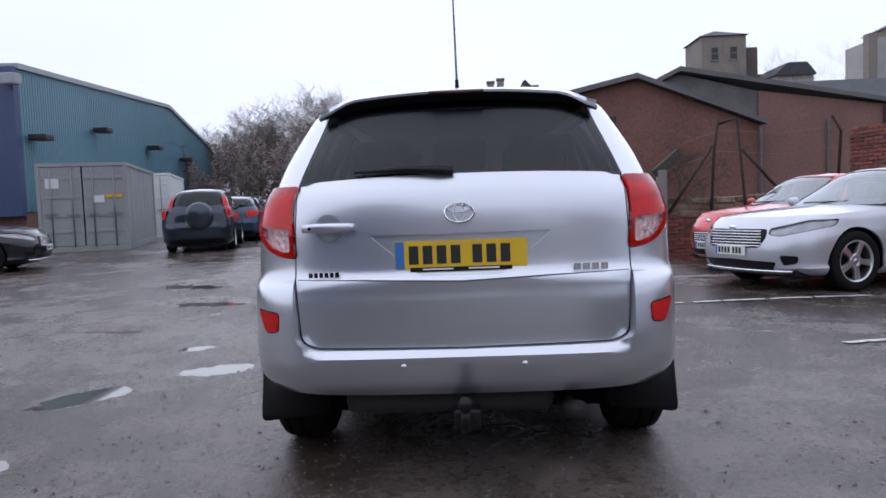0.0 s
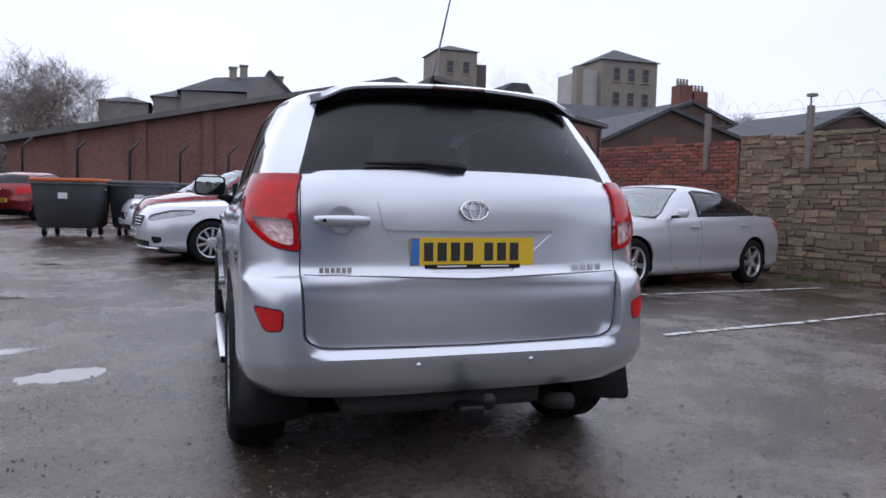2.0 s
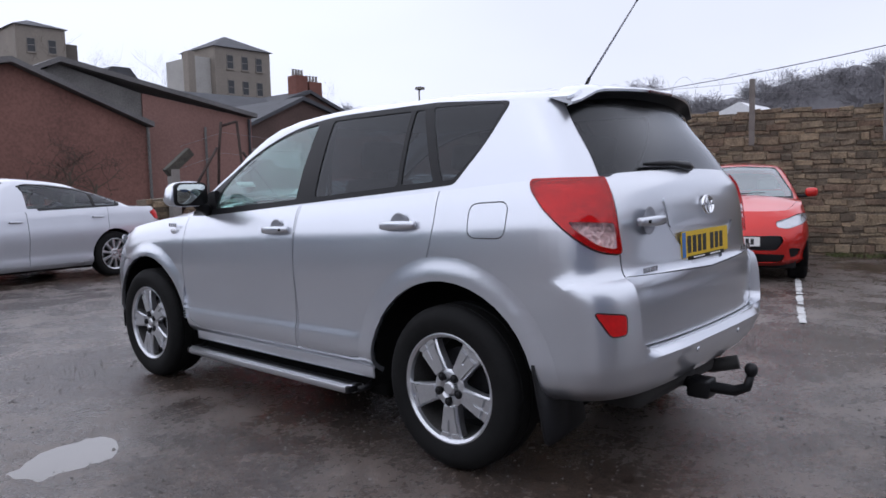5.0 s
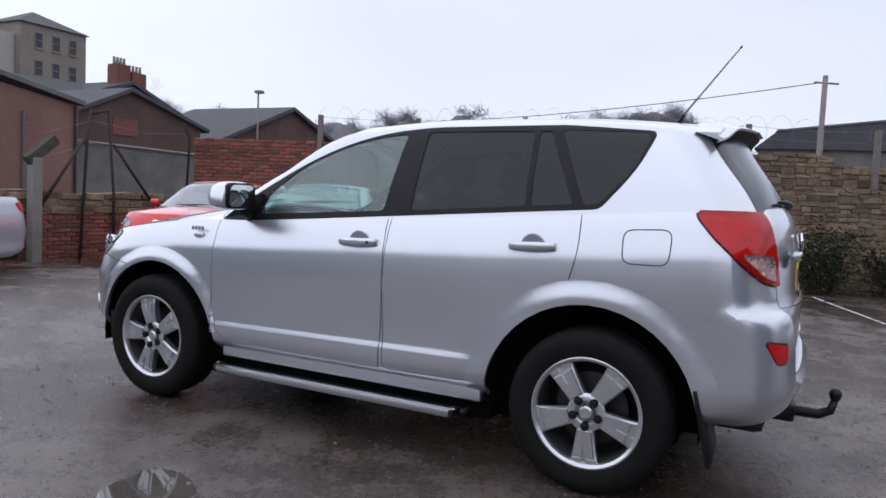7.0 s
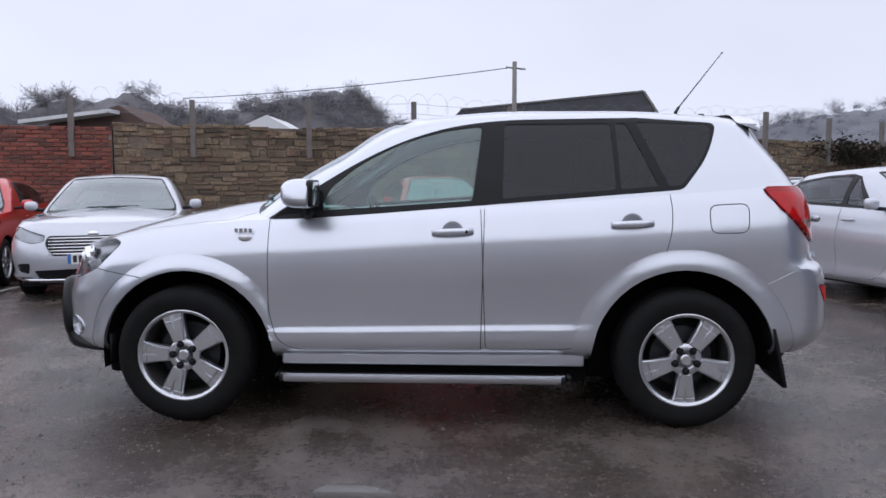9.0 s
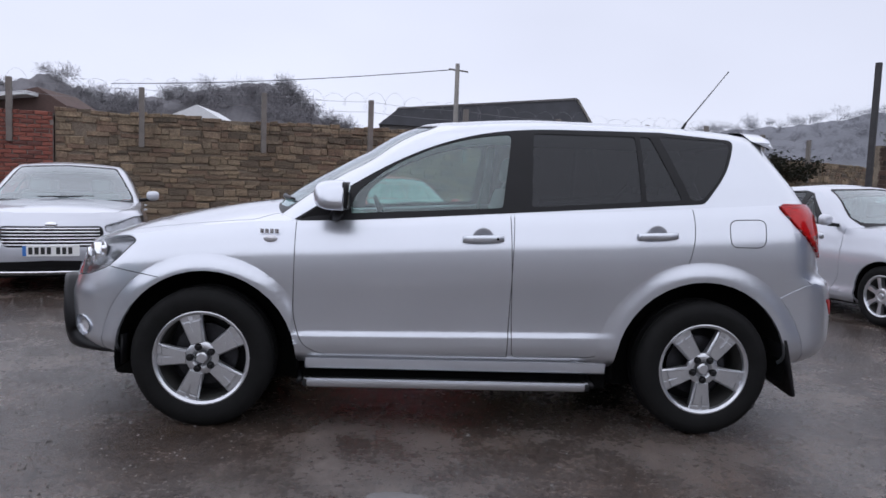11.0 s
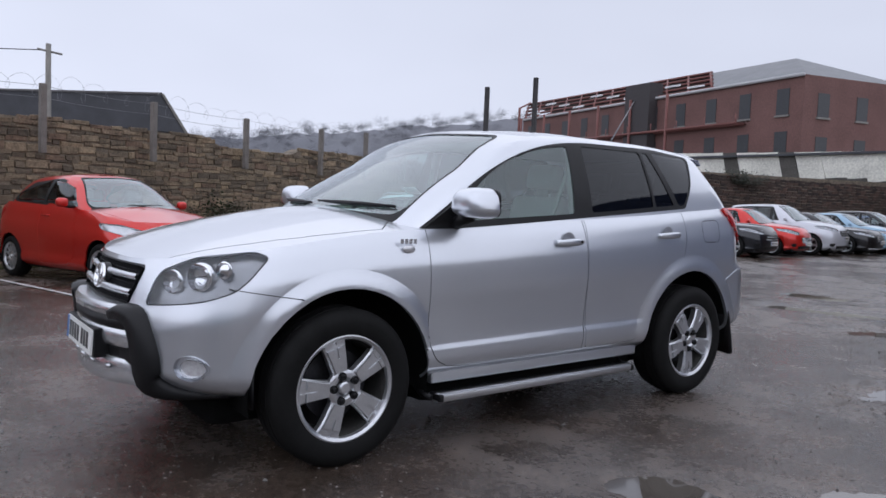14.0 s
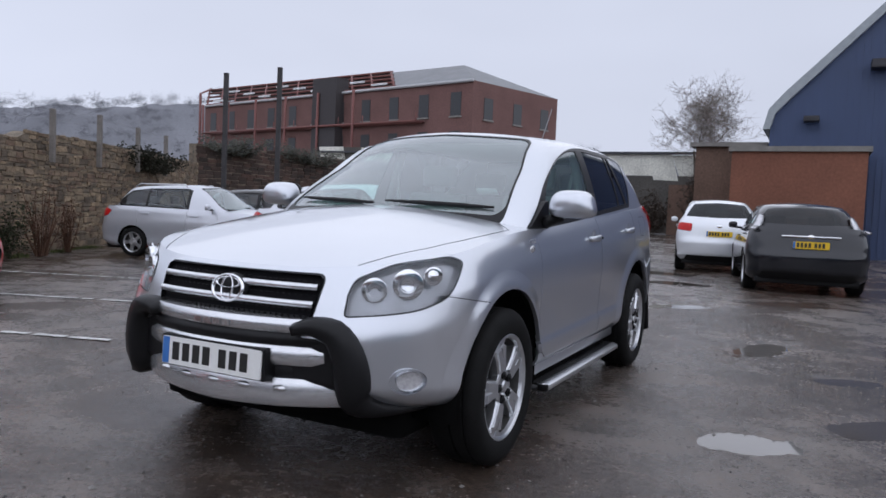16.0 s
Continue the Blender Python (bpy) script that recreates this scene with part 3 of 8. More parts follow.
def number_plate(parent, m, back, name="number_plate", frame_mat=None):
    """A plate whose characters are plain bars: outline in its own x, y, facing +z."""
    base = flat(name, prism(rounded([(-0.26, -0.0555), (0.26, -0.0555), (0.26, 0.0555), (-0.26, 0.0555)], 0.008, 2), 0, 0.006, "z"), back, parent, m=m)
    me = BARS.get("bar")
    if me is None:
        b = boxed(-0.019, 0.019, -0.036, 0.036, 0.006, 0.0072)
        me = BARS["bar"] = bpy.data.meshes.new("character_bar")
        b.to_mesh(me)
        b.free()
        me.materials.append(PLATE_K)
    for x in (-0.185, -0.13, -0.075, -0.02, 0.065, 0.12, 0.175):
        o = new("character_bar", me)
        o.parent = base
        o.matrix_basis = Matrix.Translation((x, 0, 0))
    flat("plate_band", boxed(-0.2575, -0.222, -0.053, 0.053, 0.006, 0.0072), PLATE_B, base)
    return base


def plain_bars(parent, m, n, w, h, gap, material, name="lettering_bar"):
    tot = n * w + (n - 1) * gap
    for i in range(n):
        x = -tot / 2 + i * (w + gap)
        flat("lettering_bar", boxed(x, x + w, -h / 2, h / 2, 0, 0.0015), material, parent, m=m)


# view matrices for things fixed to the rear (facing -y), the nose (facing +y) and the left flank (facing -x)
def on_rear(x, y, z, lean=0.0):
    return pose(x, y, z, 90 + lean, 0, 0)


def on_nose(x, y, z, lean=0.0):
    return pose(x, y, z, 90 + lean, 0, 180)


def on_left(x, y, z, lean=0.0):
    return pose(x, y, z, 90 + lean, 0, -90)


# ---- the silver off-roader in the middle of the yard ----
def silver_suv(m):
    car = thing("suv", m, "silver five-door off-roader with privacy glass on wet tarmac", "car")
    sp = {
        "sill": curve((-2.2, 0.375), (-1.75, 0.375), (-1.6, 0.34), (1.5, 0.33), (1.75, 0.33), (2.2, 0.37)),
        "shoulder": curve((-2.1, 1.222), (-1.75, 1.215), (-1.4, 1.19), (-0.8, 1.145), (0.0, 1.095), (0.6, 1.05), (1.0, 1.025), (1.35, 0.985), (1.65, 0.935), (1.9, 0.87), (2.08, 0.80)),
        "bonnet_crown": curve((-2.1, 0.03), (0.6, 0.06), (1.0, 0.115), (1.5, 0.095), (1.9, 0.07), (2.1, 0.05)),
        "roof": curve((-1.8, 1.535), (-1.5, 1.575), (-1.0, 1.60), (-0.5, 1.60), (0.0, 1.57), (0.3, 1.53), (0.5, 1.48)),
        "roof_crown": 0.062,
        "w_low": curve((0, 0.80), (0.04, 0.842), (0.09, 0.866), (0.16, 0.874), (0.3, 0.872), (0.45, 0.874), (0.6, 0.879), (0.78, 0.872), (0.88, 0.854), (0.95, 0.835), (1, 0.812)),
        "crease": lambda y, f: 0.009 * ease(-0.85, -0.65, y) * (1 - ease(0.75, 0.95, y)) * ease(0.205, 0.235, f) * (1 - ease(0.25, 0.60, f)),
        "yf_low": curve((0, 1.96), (0.07, 2.06), (0.2, 2.115), (0.5, 2.12), (0.72, 2.09), (0.9, 2.055), (1, 2.02)),
        "yr_low": curve((0, -2.005), (0.05, -2.045), (0.11, -2.074), (0.18, -2.092), (0.25, -2.094), (0.40, -2.086), (0.50, -2.070), (0.525, -2.060), (0.545, -2.036), (0.57, -2.030), (0.8, -2.018), (0.92, -2.0), (1, -1.955)),
        "df_low": 0.60, "kf_low": 2.55, "dr_low": 0.36,
        "kr_low": curve((0, 3.6), (0.45, 3.6), (0.50, 3.5), (0.60, 3.0), (1, 2.8)),
        "w_up": curve((0, 0.815), (0.3, 0.778), (0.6, 0.727), (0.85, 0.674), (0.94, 0.648), (1, 0.60)),
        "yf_up": curve((0, 1.02), (0.25, 0.89), (0.5, 0.73), (0.8, 0.485), (0.93, 0.34), (1, 0.18)),
        "yr_up": curve((0, -1.95), (0.3, -1.89), (0.7, -1.79), (0.94, -1.73), (1, -1.68)),
        "df_up": 0.23, "kf_up": 2.5, "dr_up": 0.30, "kr_up": 2.9, "barrel": 0.012, "barrel_up": 0.012, "taper": 0.02,
    }
    S = Shell(sp, 1.0, 1.6)
    L = (-1, 0, 0)
    R, F, T = (0, -1, 0), (0, 1, 0), (0, 0, 1)
    BODY, GLASSF, GLASSR, QTR, TRIM, WIND, RGLASS, TAIL, TAILC, HEAD, GRILLE, FLF, FLR, HOLE, DOORF, DOORR, GAPS, BUMPF, BUMPR, GATE, REFL, FUEL, BONNET, FOG, BAR, RECESS, SKID, SPOIL, SILL, FOGB, PANEL, WTRIM, LOWG, TAILM = range(34)
    low, up = (0,), (2, 3)
    # bonnet and its shut line
    S.ringed([(-0.61, 0.9), (-0.775, 1.05), (-0.755, 1.25), (-0.725, 1.45), (-0.67, 1.65), (-0.55, 1.88), (-0.36, 2.2), (0.01, 2.2), (0.01, 0.9)], BONNET, 0.007, GAPS, view=T, face=0.2, secs=(1,))
    # doors, sill
    S.ringed(rounded([(0.83, 1.40), (0.835, 0.56), (0.79, 0.43), (0.70, 0.385), (-0.27, 0.392), (-0.255, 0.80), (-0.27, 1.40)], [0, 0.1, 0.08, 0.06, 0.03, 0, 0]), DOORF, 0.0045, GAPS, view=L, secs=low)
    S.ringed(rounded([(-0.2746, 1.40), (-0.2596, 0.80), (-0.2746, 0.392), (-0.72, 0.40), (-0.82, 0.5), (-1.14, 0.80), (-1.205, 1.03), (-1.175, 1.40)], [0, 0, 0.03, 0.06, 0.08, 0.1, 0.1, 0]), DOORR, 0.0045, GAPS, view=L, secs=low)
    S.ringed(rounded([(-1.385, 1.125), (-1.575, 1.135), (-1.57, 0.995), (-1.39, 0.992)], 0.04), FUEL, 0.005, GAPS, view=L, secs=low)
    # bumpers
    S.cut([(1.30, 0.2), (1.36, 0.60), (1.50, 0.752), (1.77, 0.796), (2.3, 0.71), (2.3, 0.2)], BUMPF, L, -0.3, low)
    S.cut([(0.05, 0.2), (0.05, 0.695), (-0.95, 0.695), (-0.95, 0.2)], BUMPF, F, 0.2, low)
    S.cut([(-1.50, 0.2), (-1.60, 0.70), (-1.80, 0.80), (-2.0, 0.845), (-2.3, 0.845), (-2.3, 0.2)], BUMPR, L, -0.3, low)
    S.cut([(0.05, 0.2), (0.05, 0.845), (-0.95, 0.845), (-0.95, 0.2)], BUMPR, R, 0.2, low)
    # tailgate down into the bumper, with the number plate's recess and raised panel
    S.ringed(rounded([(0.02, 1.40), (0.02, 0.567), (-0.60, 0.575), (-0.662, 0.60), (-0.668, 0.90), (-0.655, 1.40)], [0, 0, 0.03, 0.03, 0.1, 0]), GATE, 0.006, GAPS, view=R, secs=low)
    S.cut([(0.02, 0.836), (0.02, 0.833), (-0.66, 0.845), (-0.66, 0.848)], GAPS, R, 0.2, low)
    S.cut(rounded([(0.02, 1.135), (0.02, 1.012), (-0.36, 1.016), (-0.385, 1.135)], [0, 0, 0.02, 0.02]), PANEL, R, 0.2, low)
    S.cut(rounded([(0.02, 1.012), (0.02, 0.852), (-0.24, 0.852), (-0.29, 0.88), (-0.345, 1.0), (-0.36, 1.012)], [0, 0, 0.06, 0.03, 0, 0]), RECESS, R, 0.2, low)
    # lamps
    DR, DF = (-1, -1, 0), (-1, 1, 0)
    S.ringed(rounded([(0.602, 1.216), (0.596, 1.185), (0.625, 1.112), (0.702, 1.018), (0.81, 0.947), (0.915, 0.932), (0.870, 1.216)], [0.02, 0.03, 0.08, 0.08, 0.05, 0.02, 0.015]), TAIL, 0.006, GAPS, view=DR, face=0.0, secs=(0, 1))
    S.cut(rounded([(0.705, 1.06), (0.73, 1.03), (0.81, 0.972), (0.868, 0.955), (0.893, 0.955), (0.884, 1.05)], 0.015, 3), TAILC, DR, 0.0, (0, 1))
    S.ringed(rounded([(0.785, 0.728), (0.905, 0.715), (0.905, 0.646), (0.845, 0.642)], 0.015), REFL, 0.006, GAPS, view=DR, face=0.0, secs=low)
    S.ringed(rounded([(-0.569, 0.922), (-0.613, 0.844), (-0.660, 0.790), (-0.775, 0.747), (-0.90, 0.729), (-1.055, 0.714), (-1.04, 0.79), (-1.012, 0.848), (-0.856, 0.912), (-0.622, 0.942)], [0.015, 0.03, 0.04, 0.05, 0.05, 0.012, 0, 0.03, 0.05, 0.03]), HEAD, 0.006, GAPS, view=DF, face=0.0, secs=(0, 1))
    # grille, bull bar field, fog lamps
    S.ringed(rounded([(0.02, 0.855), (0.02, 0.682), (-0.40, 0.692), (-0.415, 0.855)], [0, 0, 0.03, 0.03]), GRILLE, 0.010, GAPS, view=F, secs=(0, 1))
    S.cut([(0.02, 0.625), (0.02, 0.34), (-0.50, 0.34), (-0.55, 0.40), (-0.50, 0.60), (-0.44, 0.625)], LOWG, F, 0.2, low)
    S.cut(disc(-0.742, 0.478, 0.050, 24), FOGB, F, 0.0, low)
    S.cut(disc(-0.748, 0.478, 0.037, 24), FOG, F, 0.0, low)
    # side windows in their black surround
    S.cut(rounded([(0.85, 1.055), (0.79, 1.04), (-1.21, 1.200), (-1.265, 1.205), (-1.40, 1.375), (-1.465, 1.55), (-1.05, 1.578), (-0.36, 1.566), (-0.10, 1.535), (0.16, 1.458), (0.40, 1.342), (0.62, 1.205)], [0.0, 0, 0, 0.08, 0.1, 0.04, 0, 0.2, 0.15, 0.15, 0.15, 0.1]), TRIM, L, 0.1, up)
    S.cut(rounded([(0.575, 1.095), (-0.205, 1.148), (-0.255, 1.535), (-0.06, 1.512), (0.16, 1.448), (0.38, 1.34), (0.545, 1.20)], [0.02, 0.02, 0.03, 0.1, 0.1, 0.1, 0.06]), GLASSF, L, 0.1, up)
    S.cut(rounded([(-0.355, 1.158), (-0.93, 1.205), (-0.915, 1.548), (-0.37, 1.543)], 0.02), GLASSR, L, 0.1, up)
    S.cut(rounded([(-0.955, 1.207), (-1.145, 1.222), (-0.995, 1.548), (-0.94, 1.549)], 0.015), GLASSR, L, 0.1, up)
    S.cut(rounded([(-1.195, 1.222), (-1.255, 1.225), (-1.385, 1.375), (-1.435, 1.522), (-1.42, 1.545), (-1.045, 1.555)], [0.02, 0.06, 0.1, 0.03, 0.02, 0.02]), QTR, L, 0.1, up)
    # windscreen and rear window
    S.cut(rounded([(0.02, 1.08), (0.02, 1.60), (-0.50, 1.575), (-0.55, 1.54), (-0.675, 1.16), (-0.69, 1.06)], [0, 0, 0.08, 0.05, 0.1, 0.05]), WTRIM, F, 0.12, up)
    S.cut(rounded([(0.02, 1.140), (0.02, 1.592), (-0.495, 1.568), (-0.540, 1.535), (-0.666, 1.155), (-0.64, 1.11)], [0, 0, 0.06, 0.05, 0.1, 0.04]), WIND, F, 0.12, up)
    S.cut(rounded([(0.02, 1.212), (0.02, 1.60), (-0.545, 1.575), (-0.605, 1.40), (-0.668, 1.212)], [0, 0, 0.05, 0, 0.02]), RGLASS, R, 0.2, up)
    # wheel arches and flares
    for y, zc, r0, r1, rid in ((1.265, 0.345, 0.445, 0.530, FLF), (-1.265, 0.35, 0.458, 0.560, FLR)):
        S.cut(disc(y, zc, r1, 40), rid, L, 0.1, low, where=(lambda c: c.y > 0.842) if y > 0 else None)
        S.cut(disc(y, zc, r0, 40), HOLE, L, -0.4, low, where=lambda c: c.x < -0.35)
    S.cut([(1.78, 0.800), (1.49, 0.753), (1.49, 0.749), (1.78, 0.796)], GAPS, L, 0.05, low)
    S.drop(HOLE)
    # panels
    for rid, nm, lb in ((BODY, "body", "silver painted body"), (BONNET, "bonnet", "")):
        S.take(rid, nm, SILVER, car, lb)
    S.take(DOORF, "front_door", SILVER, car, sides="pair")
    S.take(DOORR, "rear_door", SILVER, car, sides="pair")
    S.take(FUEL, "fuel_flap", SILVER, car, sides="pair", where=None)
    S.take(BUMPF, "front_bumper", SILVER, car, lift=0.003)
    def set_back(c):
        """How far the tailgate's lower half lies behind the bumper's corners."""
        return -float(np.interp(c.z, [0.55, 0.60, 0.80, 0.828, 0.842], [0.050, 0.050, 0.026, 0.016, 0.0]))

    S.take(BUMPR, "rear_bumper", SILVER, car, lift=lambda c: 0.003 - (0.026 * ease(0.538, 0.568, c.z) * (1 - ease(0.60, 0.655, -c.x)) if c.y < -1.95 else 0), rim=0.05)
    gate = S.take(GATE, "tailgate", SILVER, car, lift=set_back, rim=0.02)[0]
    S.take(PANEL, "plate_garnish", SILVER, gate, lift=0.006, rim=0.012)
    S.take(RECESS, "plate_recess", SILVER, gate, lift=-0.009, rim=-0.010)
    S.take(GAPS, "panel_gap", GAP, car, lift=lambda c: -0.007 + (set_back(c) if c.y < -1.93 and c.x > -0.69 and c.z < 0.842 else 0), rim=0, sides="pair")
    S.take(TRIM, "window_surround", BLACK_TRIM, car, sides="pair", lift=-0.001)
    S.take(WTRIM, "windscreen_surround", BLACK_TRIM, car)
    S.take(GLASSF, "front_side_window", GLASS_CLEAR, car, "clear green-tinted side window", -0.005, 0.0, "pair")
    S.take(GLASSR, "rear_side_window", GLASS_TINT, car, "dark privacy glass", -0.005, 0.0, "pair")
    S.take(QTR, "quarter_window", GLASS_TINT, car, "dark privacy glass", -0.003, 0.0, "pair")
    S.take(WIND, "windscreen", WIND_GLASS, car, "", -0.004, 0.0)
    S.take(RGLASS, "rear_window", REAR_GLASS, gate, "dark privacy glass", 0.002, 0.01)
    def swell(y, zc, r0, r1, most):
        def at(c):
            r = math.hypot(c.y - y, c.z - zc)
            return most * ease(0, 0.85, (r1 - r) / (r1 - r0)) * ease(0.30, 0.46, c.z)
        return at

    S.take(FLF, "front_wheel_flare", SILVER, car, "", swell(1.265, 0.345, 0.445, 0.53, 0.016), 0.02, "pair")
    S.take(FLR, "rear_wheel_flare", SILVER, car, "", swell(-1.265, 0.35, 0.458, 0.56, 0.014), 0.02, "pair")
    S.take(TAIL, "tail_lamp", glass("red_lamp_glass", (0.88, 0.035, 0.025), 0.04, 1.5, 0.30, (0.62, 0.014, 0.010)), car, "red tail lamp over a clear lens", 0.014, 0.02, "pair")
    S.take(TAILC, "reversing_lens", glass("clear_lamp_glass", (0.93, 0.86, 0.86), 0.04, 1.5), car, "clear ribbed lens", 0.014, 0.0, "pair")
    bowl = mat("lamp_reflector", (0.78, 0.77, 0.78), 0.22, 0.9, 0.35, 12, 50, 0.02, stretch=(1, 1, 2.5))
    S.take(TAIL, "lamp_reflector", bowl, car, "", -0.012, -0.02, "pair")
    S.take(TAILC, "lens_reflector", mat("ribbed_reflector", (0.80, 0.70, 0.69), 0.25, 0.7, 0.4, 30, 70, 0.03), car, "", -0.010, -0.02, "pair")
    S.take(REFL, "rear_reflector", RED_LENS, car, "", 0.006, 0.01, "pair")
    S.take(HEAD, "headlamp_glass", glass("lamp_glass", (0.93, 0.94, 0.95), 0.03, 1.5), car, "clear headlamp cover", 0.004, 0.0, "pair")
    S.take(HEAD, "headlamp_bowl", mat("headlamp_silver", (0.27, 0.275, 0.29), 0.2, 0.85, 0.3, 10, 60, 0.002), car, "", -0.03, -0.03, "pair")
    S.take(GRILLE, "grille_mesh", mat("grille_black", (0.005, 0.005, 0.006), 0.8, 0, 0.2, 40, 120, 0.004, spec=0.1), car, "black mesh grille", -0.012, -0.02)
    S.take(LOWG, "lower_intake", BLACK_TRIM, car, "", -0.012, -0.02)
    S.take(FOGB, "fog_lamp_bowl", SILVER, car, "", -0.010, -0.02, "pair")
    S.take(FOG, "fog_lamp", CLEAR_LENS, car, "round clear fog lamp", -0.002, 0.03, "pair")
    S.bm.free()
    # lamp insides: two projector barrels on each side
    for sx in (-1, 1):
        for cx, cy, cz, r in ((0.60, 1.935, 0.812, 0.048), (0.705, 1.862, 0.838, 0.058)):
            b = lathe([(0.0, -0.02), (r * 0.55, -0.012), (r * 0.6, 0.0), (r * 0.66, -0.02), (r, 0.012), (r * 1.05, 0.0), (r * 1.0, -0.04)], 24, "y")
            part("lamp_barrel", b, CHROME, car, m=Matrix.Translation((sx * cx, cy, cz)) @ Matrix.Rotation(sx * -0.5, 4, "Z"))
        part("turn_lamp_bulb", lathe([(0, 0.02), (0.018, 0.012), (0.024, -0.01), (0.035, 0.008), (0.037, 0.0)], 16, "y"), CHROME, car, m=Matrix.Translation((sx * 0.775, 1.79, 0.872)) @ Matrix.Rotation(sx * -0.6, 4, "Z"))
    # grille bars and the oval badge
    for z in (0.748, 0.812):
        n = 16
        pts = [(-0.405 + 0.81 * i / n, 2.088 - 0.036 * (abs(-0.405 + 0.81 * i / n) / 0.405) ** 2.5 + (0.748 - z) * 0.42, z) for i in range(n + 1)]
        b = bmesh.new()
        rows = [[b.verts.new((x, y + dy, zz + dz)) for dy, dz in ((-0.012, -0.013), (0.006, -0.013), (0.013, 0.0), (0.006, 0.013), (-0.012, 0.013))] for x, y, zz in pts]
        for p, q in zip(rows, rows[1:]):
            for j in range(4):
                b.faces.new((p[j], q[j], q[j + 1], p[j + 1]))
        bmesh.ops.recalc_face_normals(b, faces=b.faces)
        part("grille_bar", b, mat("satin_silver", (0.66, 0.67, 0.69), 0.25, 0.85, 0.05), car)
    b = bmesh.new()
    for i in range(31):
        for j in range(6):
            x, z = -0.39 + 0.026 * i + (0.013 if j % 2 else 0), 0.70 + 0.026 * j
            box(b, x - 0.009, x + 0.009, 2.055 - 0.036 * (abs(x) / 0.405) ** 2.5 + (0.748 - z) * 0.42, 2.068 - 0.036 * (abs(x) / 0.405) ** 2.5 + (0.748 - z) * 0.42, z - 0.004, z + 0.004)
    flat("grille_lattice", b, BLACK_TRIM, car)

    def badge(parent, m4, s, name):
        bd = bmesh.new()
        for rx, rz, ox, oz, wd in ((1, 0.68, 0, 0, 0.10), (0.36, 0.62, 0, 0.0, 0.08), (0.76, 0.26, 0, 0.26, 0.08)):
            k = 36
            rings = []
            for i in range(k):
                a = 2 * math.pi * i / k
                c, si = math.cos(a), math.sin(a)
                rings.append([bd.verts.new((s * (ox + rx * c * f), s * (oz + rz * si * f * 1.0), h)) for f, h in ((1, 0.0), (1 - wd * 0.35, 0.009), (1 - wd * 1.3, 0.009), (1 - wd * 1.7, 0.0))])
            for i in range(k):
                p, q = rings[i], rings[(i + 1) % k]
                for j in range(3):
                    bd.faces.new((p[j], q[j], q[j + 1], p[j + 1]))
        bmesh.ops.recalc_face_normals(bd, faces=bd.faces)
        return part(name, bd, CHROME, parent, "chrome oval emblem", m=m4)

    badge(gate, on_rear(0, -2.030, 1.095, -8), 0.062, "rear_emblem")
    badge(car, on_nose(0, 2.085, 0.782, -12), 0.085, "nose_emblem")
    part("emblem_base", lathe([(0, 0.012), (0.070, 0.012), (0.084, 0.004), (0.086, -0.02)], 32, "y"), BLACK_TRIM, car, m=Matrix.Translation((0, 2.068, 0.782)) @ Matrix.Diagonal((1, 1, 0.7, 1)))
    # bull bar of black plastic with silver bars, skid plate and number plate
    def band(x_of, y_of, pts, material, name, label="", thick=0.05, mirror=True):
        bb = bmesh.new()
        for sgn in (1, -1):
            rows = []
            for (x, z0, z1) in pts:
                y = y_of(x)
                rows.append([bb.verts.new((sgn * x, y - thick, z0)), bb.verts.new((sgn * x, y - 0.012, z0)), bb.verts.new((sgn * x, y, z0 + 0.018)), bb.verts.new((sgn * x, y, z1 - 0.018)), bb.verts.new((sgn * x, y - 0.012, z1)), bb.verts.new((sgn * x, y - thick, z1))])
            for p, q in zip(rows, rows[1:]):
                for j in range(5):
                    bb.faces.new((p[j], q[j], q[j + 1], p[j + 1]))
        bmesh.ops.remove_doubles(bb, verts=bb.verts, dist=1e-4)
        bmesh.ops.recalc_face_normals(bb, faces=bb.faces)
        ob = part(name, bb, material, car, label)
        shade(ob)
        return ob

    def nose_y(x):
        return 2.165 - 0.13 * (abs(x) / 0.5) ** 2.4

    SATIN = MATS["satin_silver"]
    band(None, lambda x: nose_y(x) + 0.004, [(x, 0.640, 0.694) for x in (0, 0.1, 0.2, 0.3, 0.38, 0.44)], SATIN, "bull_bar_top", "silver upper bar", 0.10)
    band(None, lambda x: nose_y(x) - 0.002, [(x, 0.588, 0.640) for x in (0, 0.1, 0.2, 0.3, 0.38, 0.46, 0.53)], BLACK_TRIM, "bull_bar_insert", "", 0.09)
    band(None, nose_y, [(x, 0.515, 0.588) for x in (0, 0.1, 0.2, 0.3, 0.38, 0.46, 0.53)], SATIN, "bull_bar_middle", "", 0.08)
    band(None, lambda x: nose_y(x) - 0.03, [(x, 0.455, 0.52) for x in (0, 0.1, 0.2, 0.3, 0.38, 0.46, 0.53)], BLACK_TRIM, "bull_bar_lower_insert", "", 0.08)
    band(None, lambda x: nose_y(x) - 0.01, [(x, 0.345 + 0.03 * x, 0.462) for x in (0, 0.1, 0.2, 0.3, 0.38, 0.46, 0.53)], SATIN, "skid_plate", "silver skid plate", 0.10)
    for sx in (-1, 1):
        # the thick upright that curves round each end of the bar, and back under the bumper
        cx = [(0.36, 2.165 - 0.055, 0.655), (0.43, 2.10, 0.672), (0.51, 2.075, 0.655), (0.565, 2.055, 0.58), (0.585, 2.045, 0.49), (0.59, 2.03, 0.41), (0.63, 1.96, 0.365), (0.69, 1.84, 0.355), (0.72, 1.72, 0.35)]
        b = bmesh.new()
        hw = [0.026, 0.036, 0.052, 0.066, 0.072, 0.066, 0.040, 0.018, 0.010]
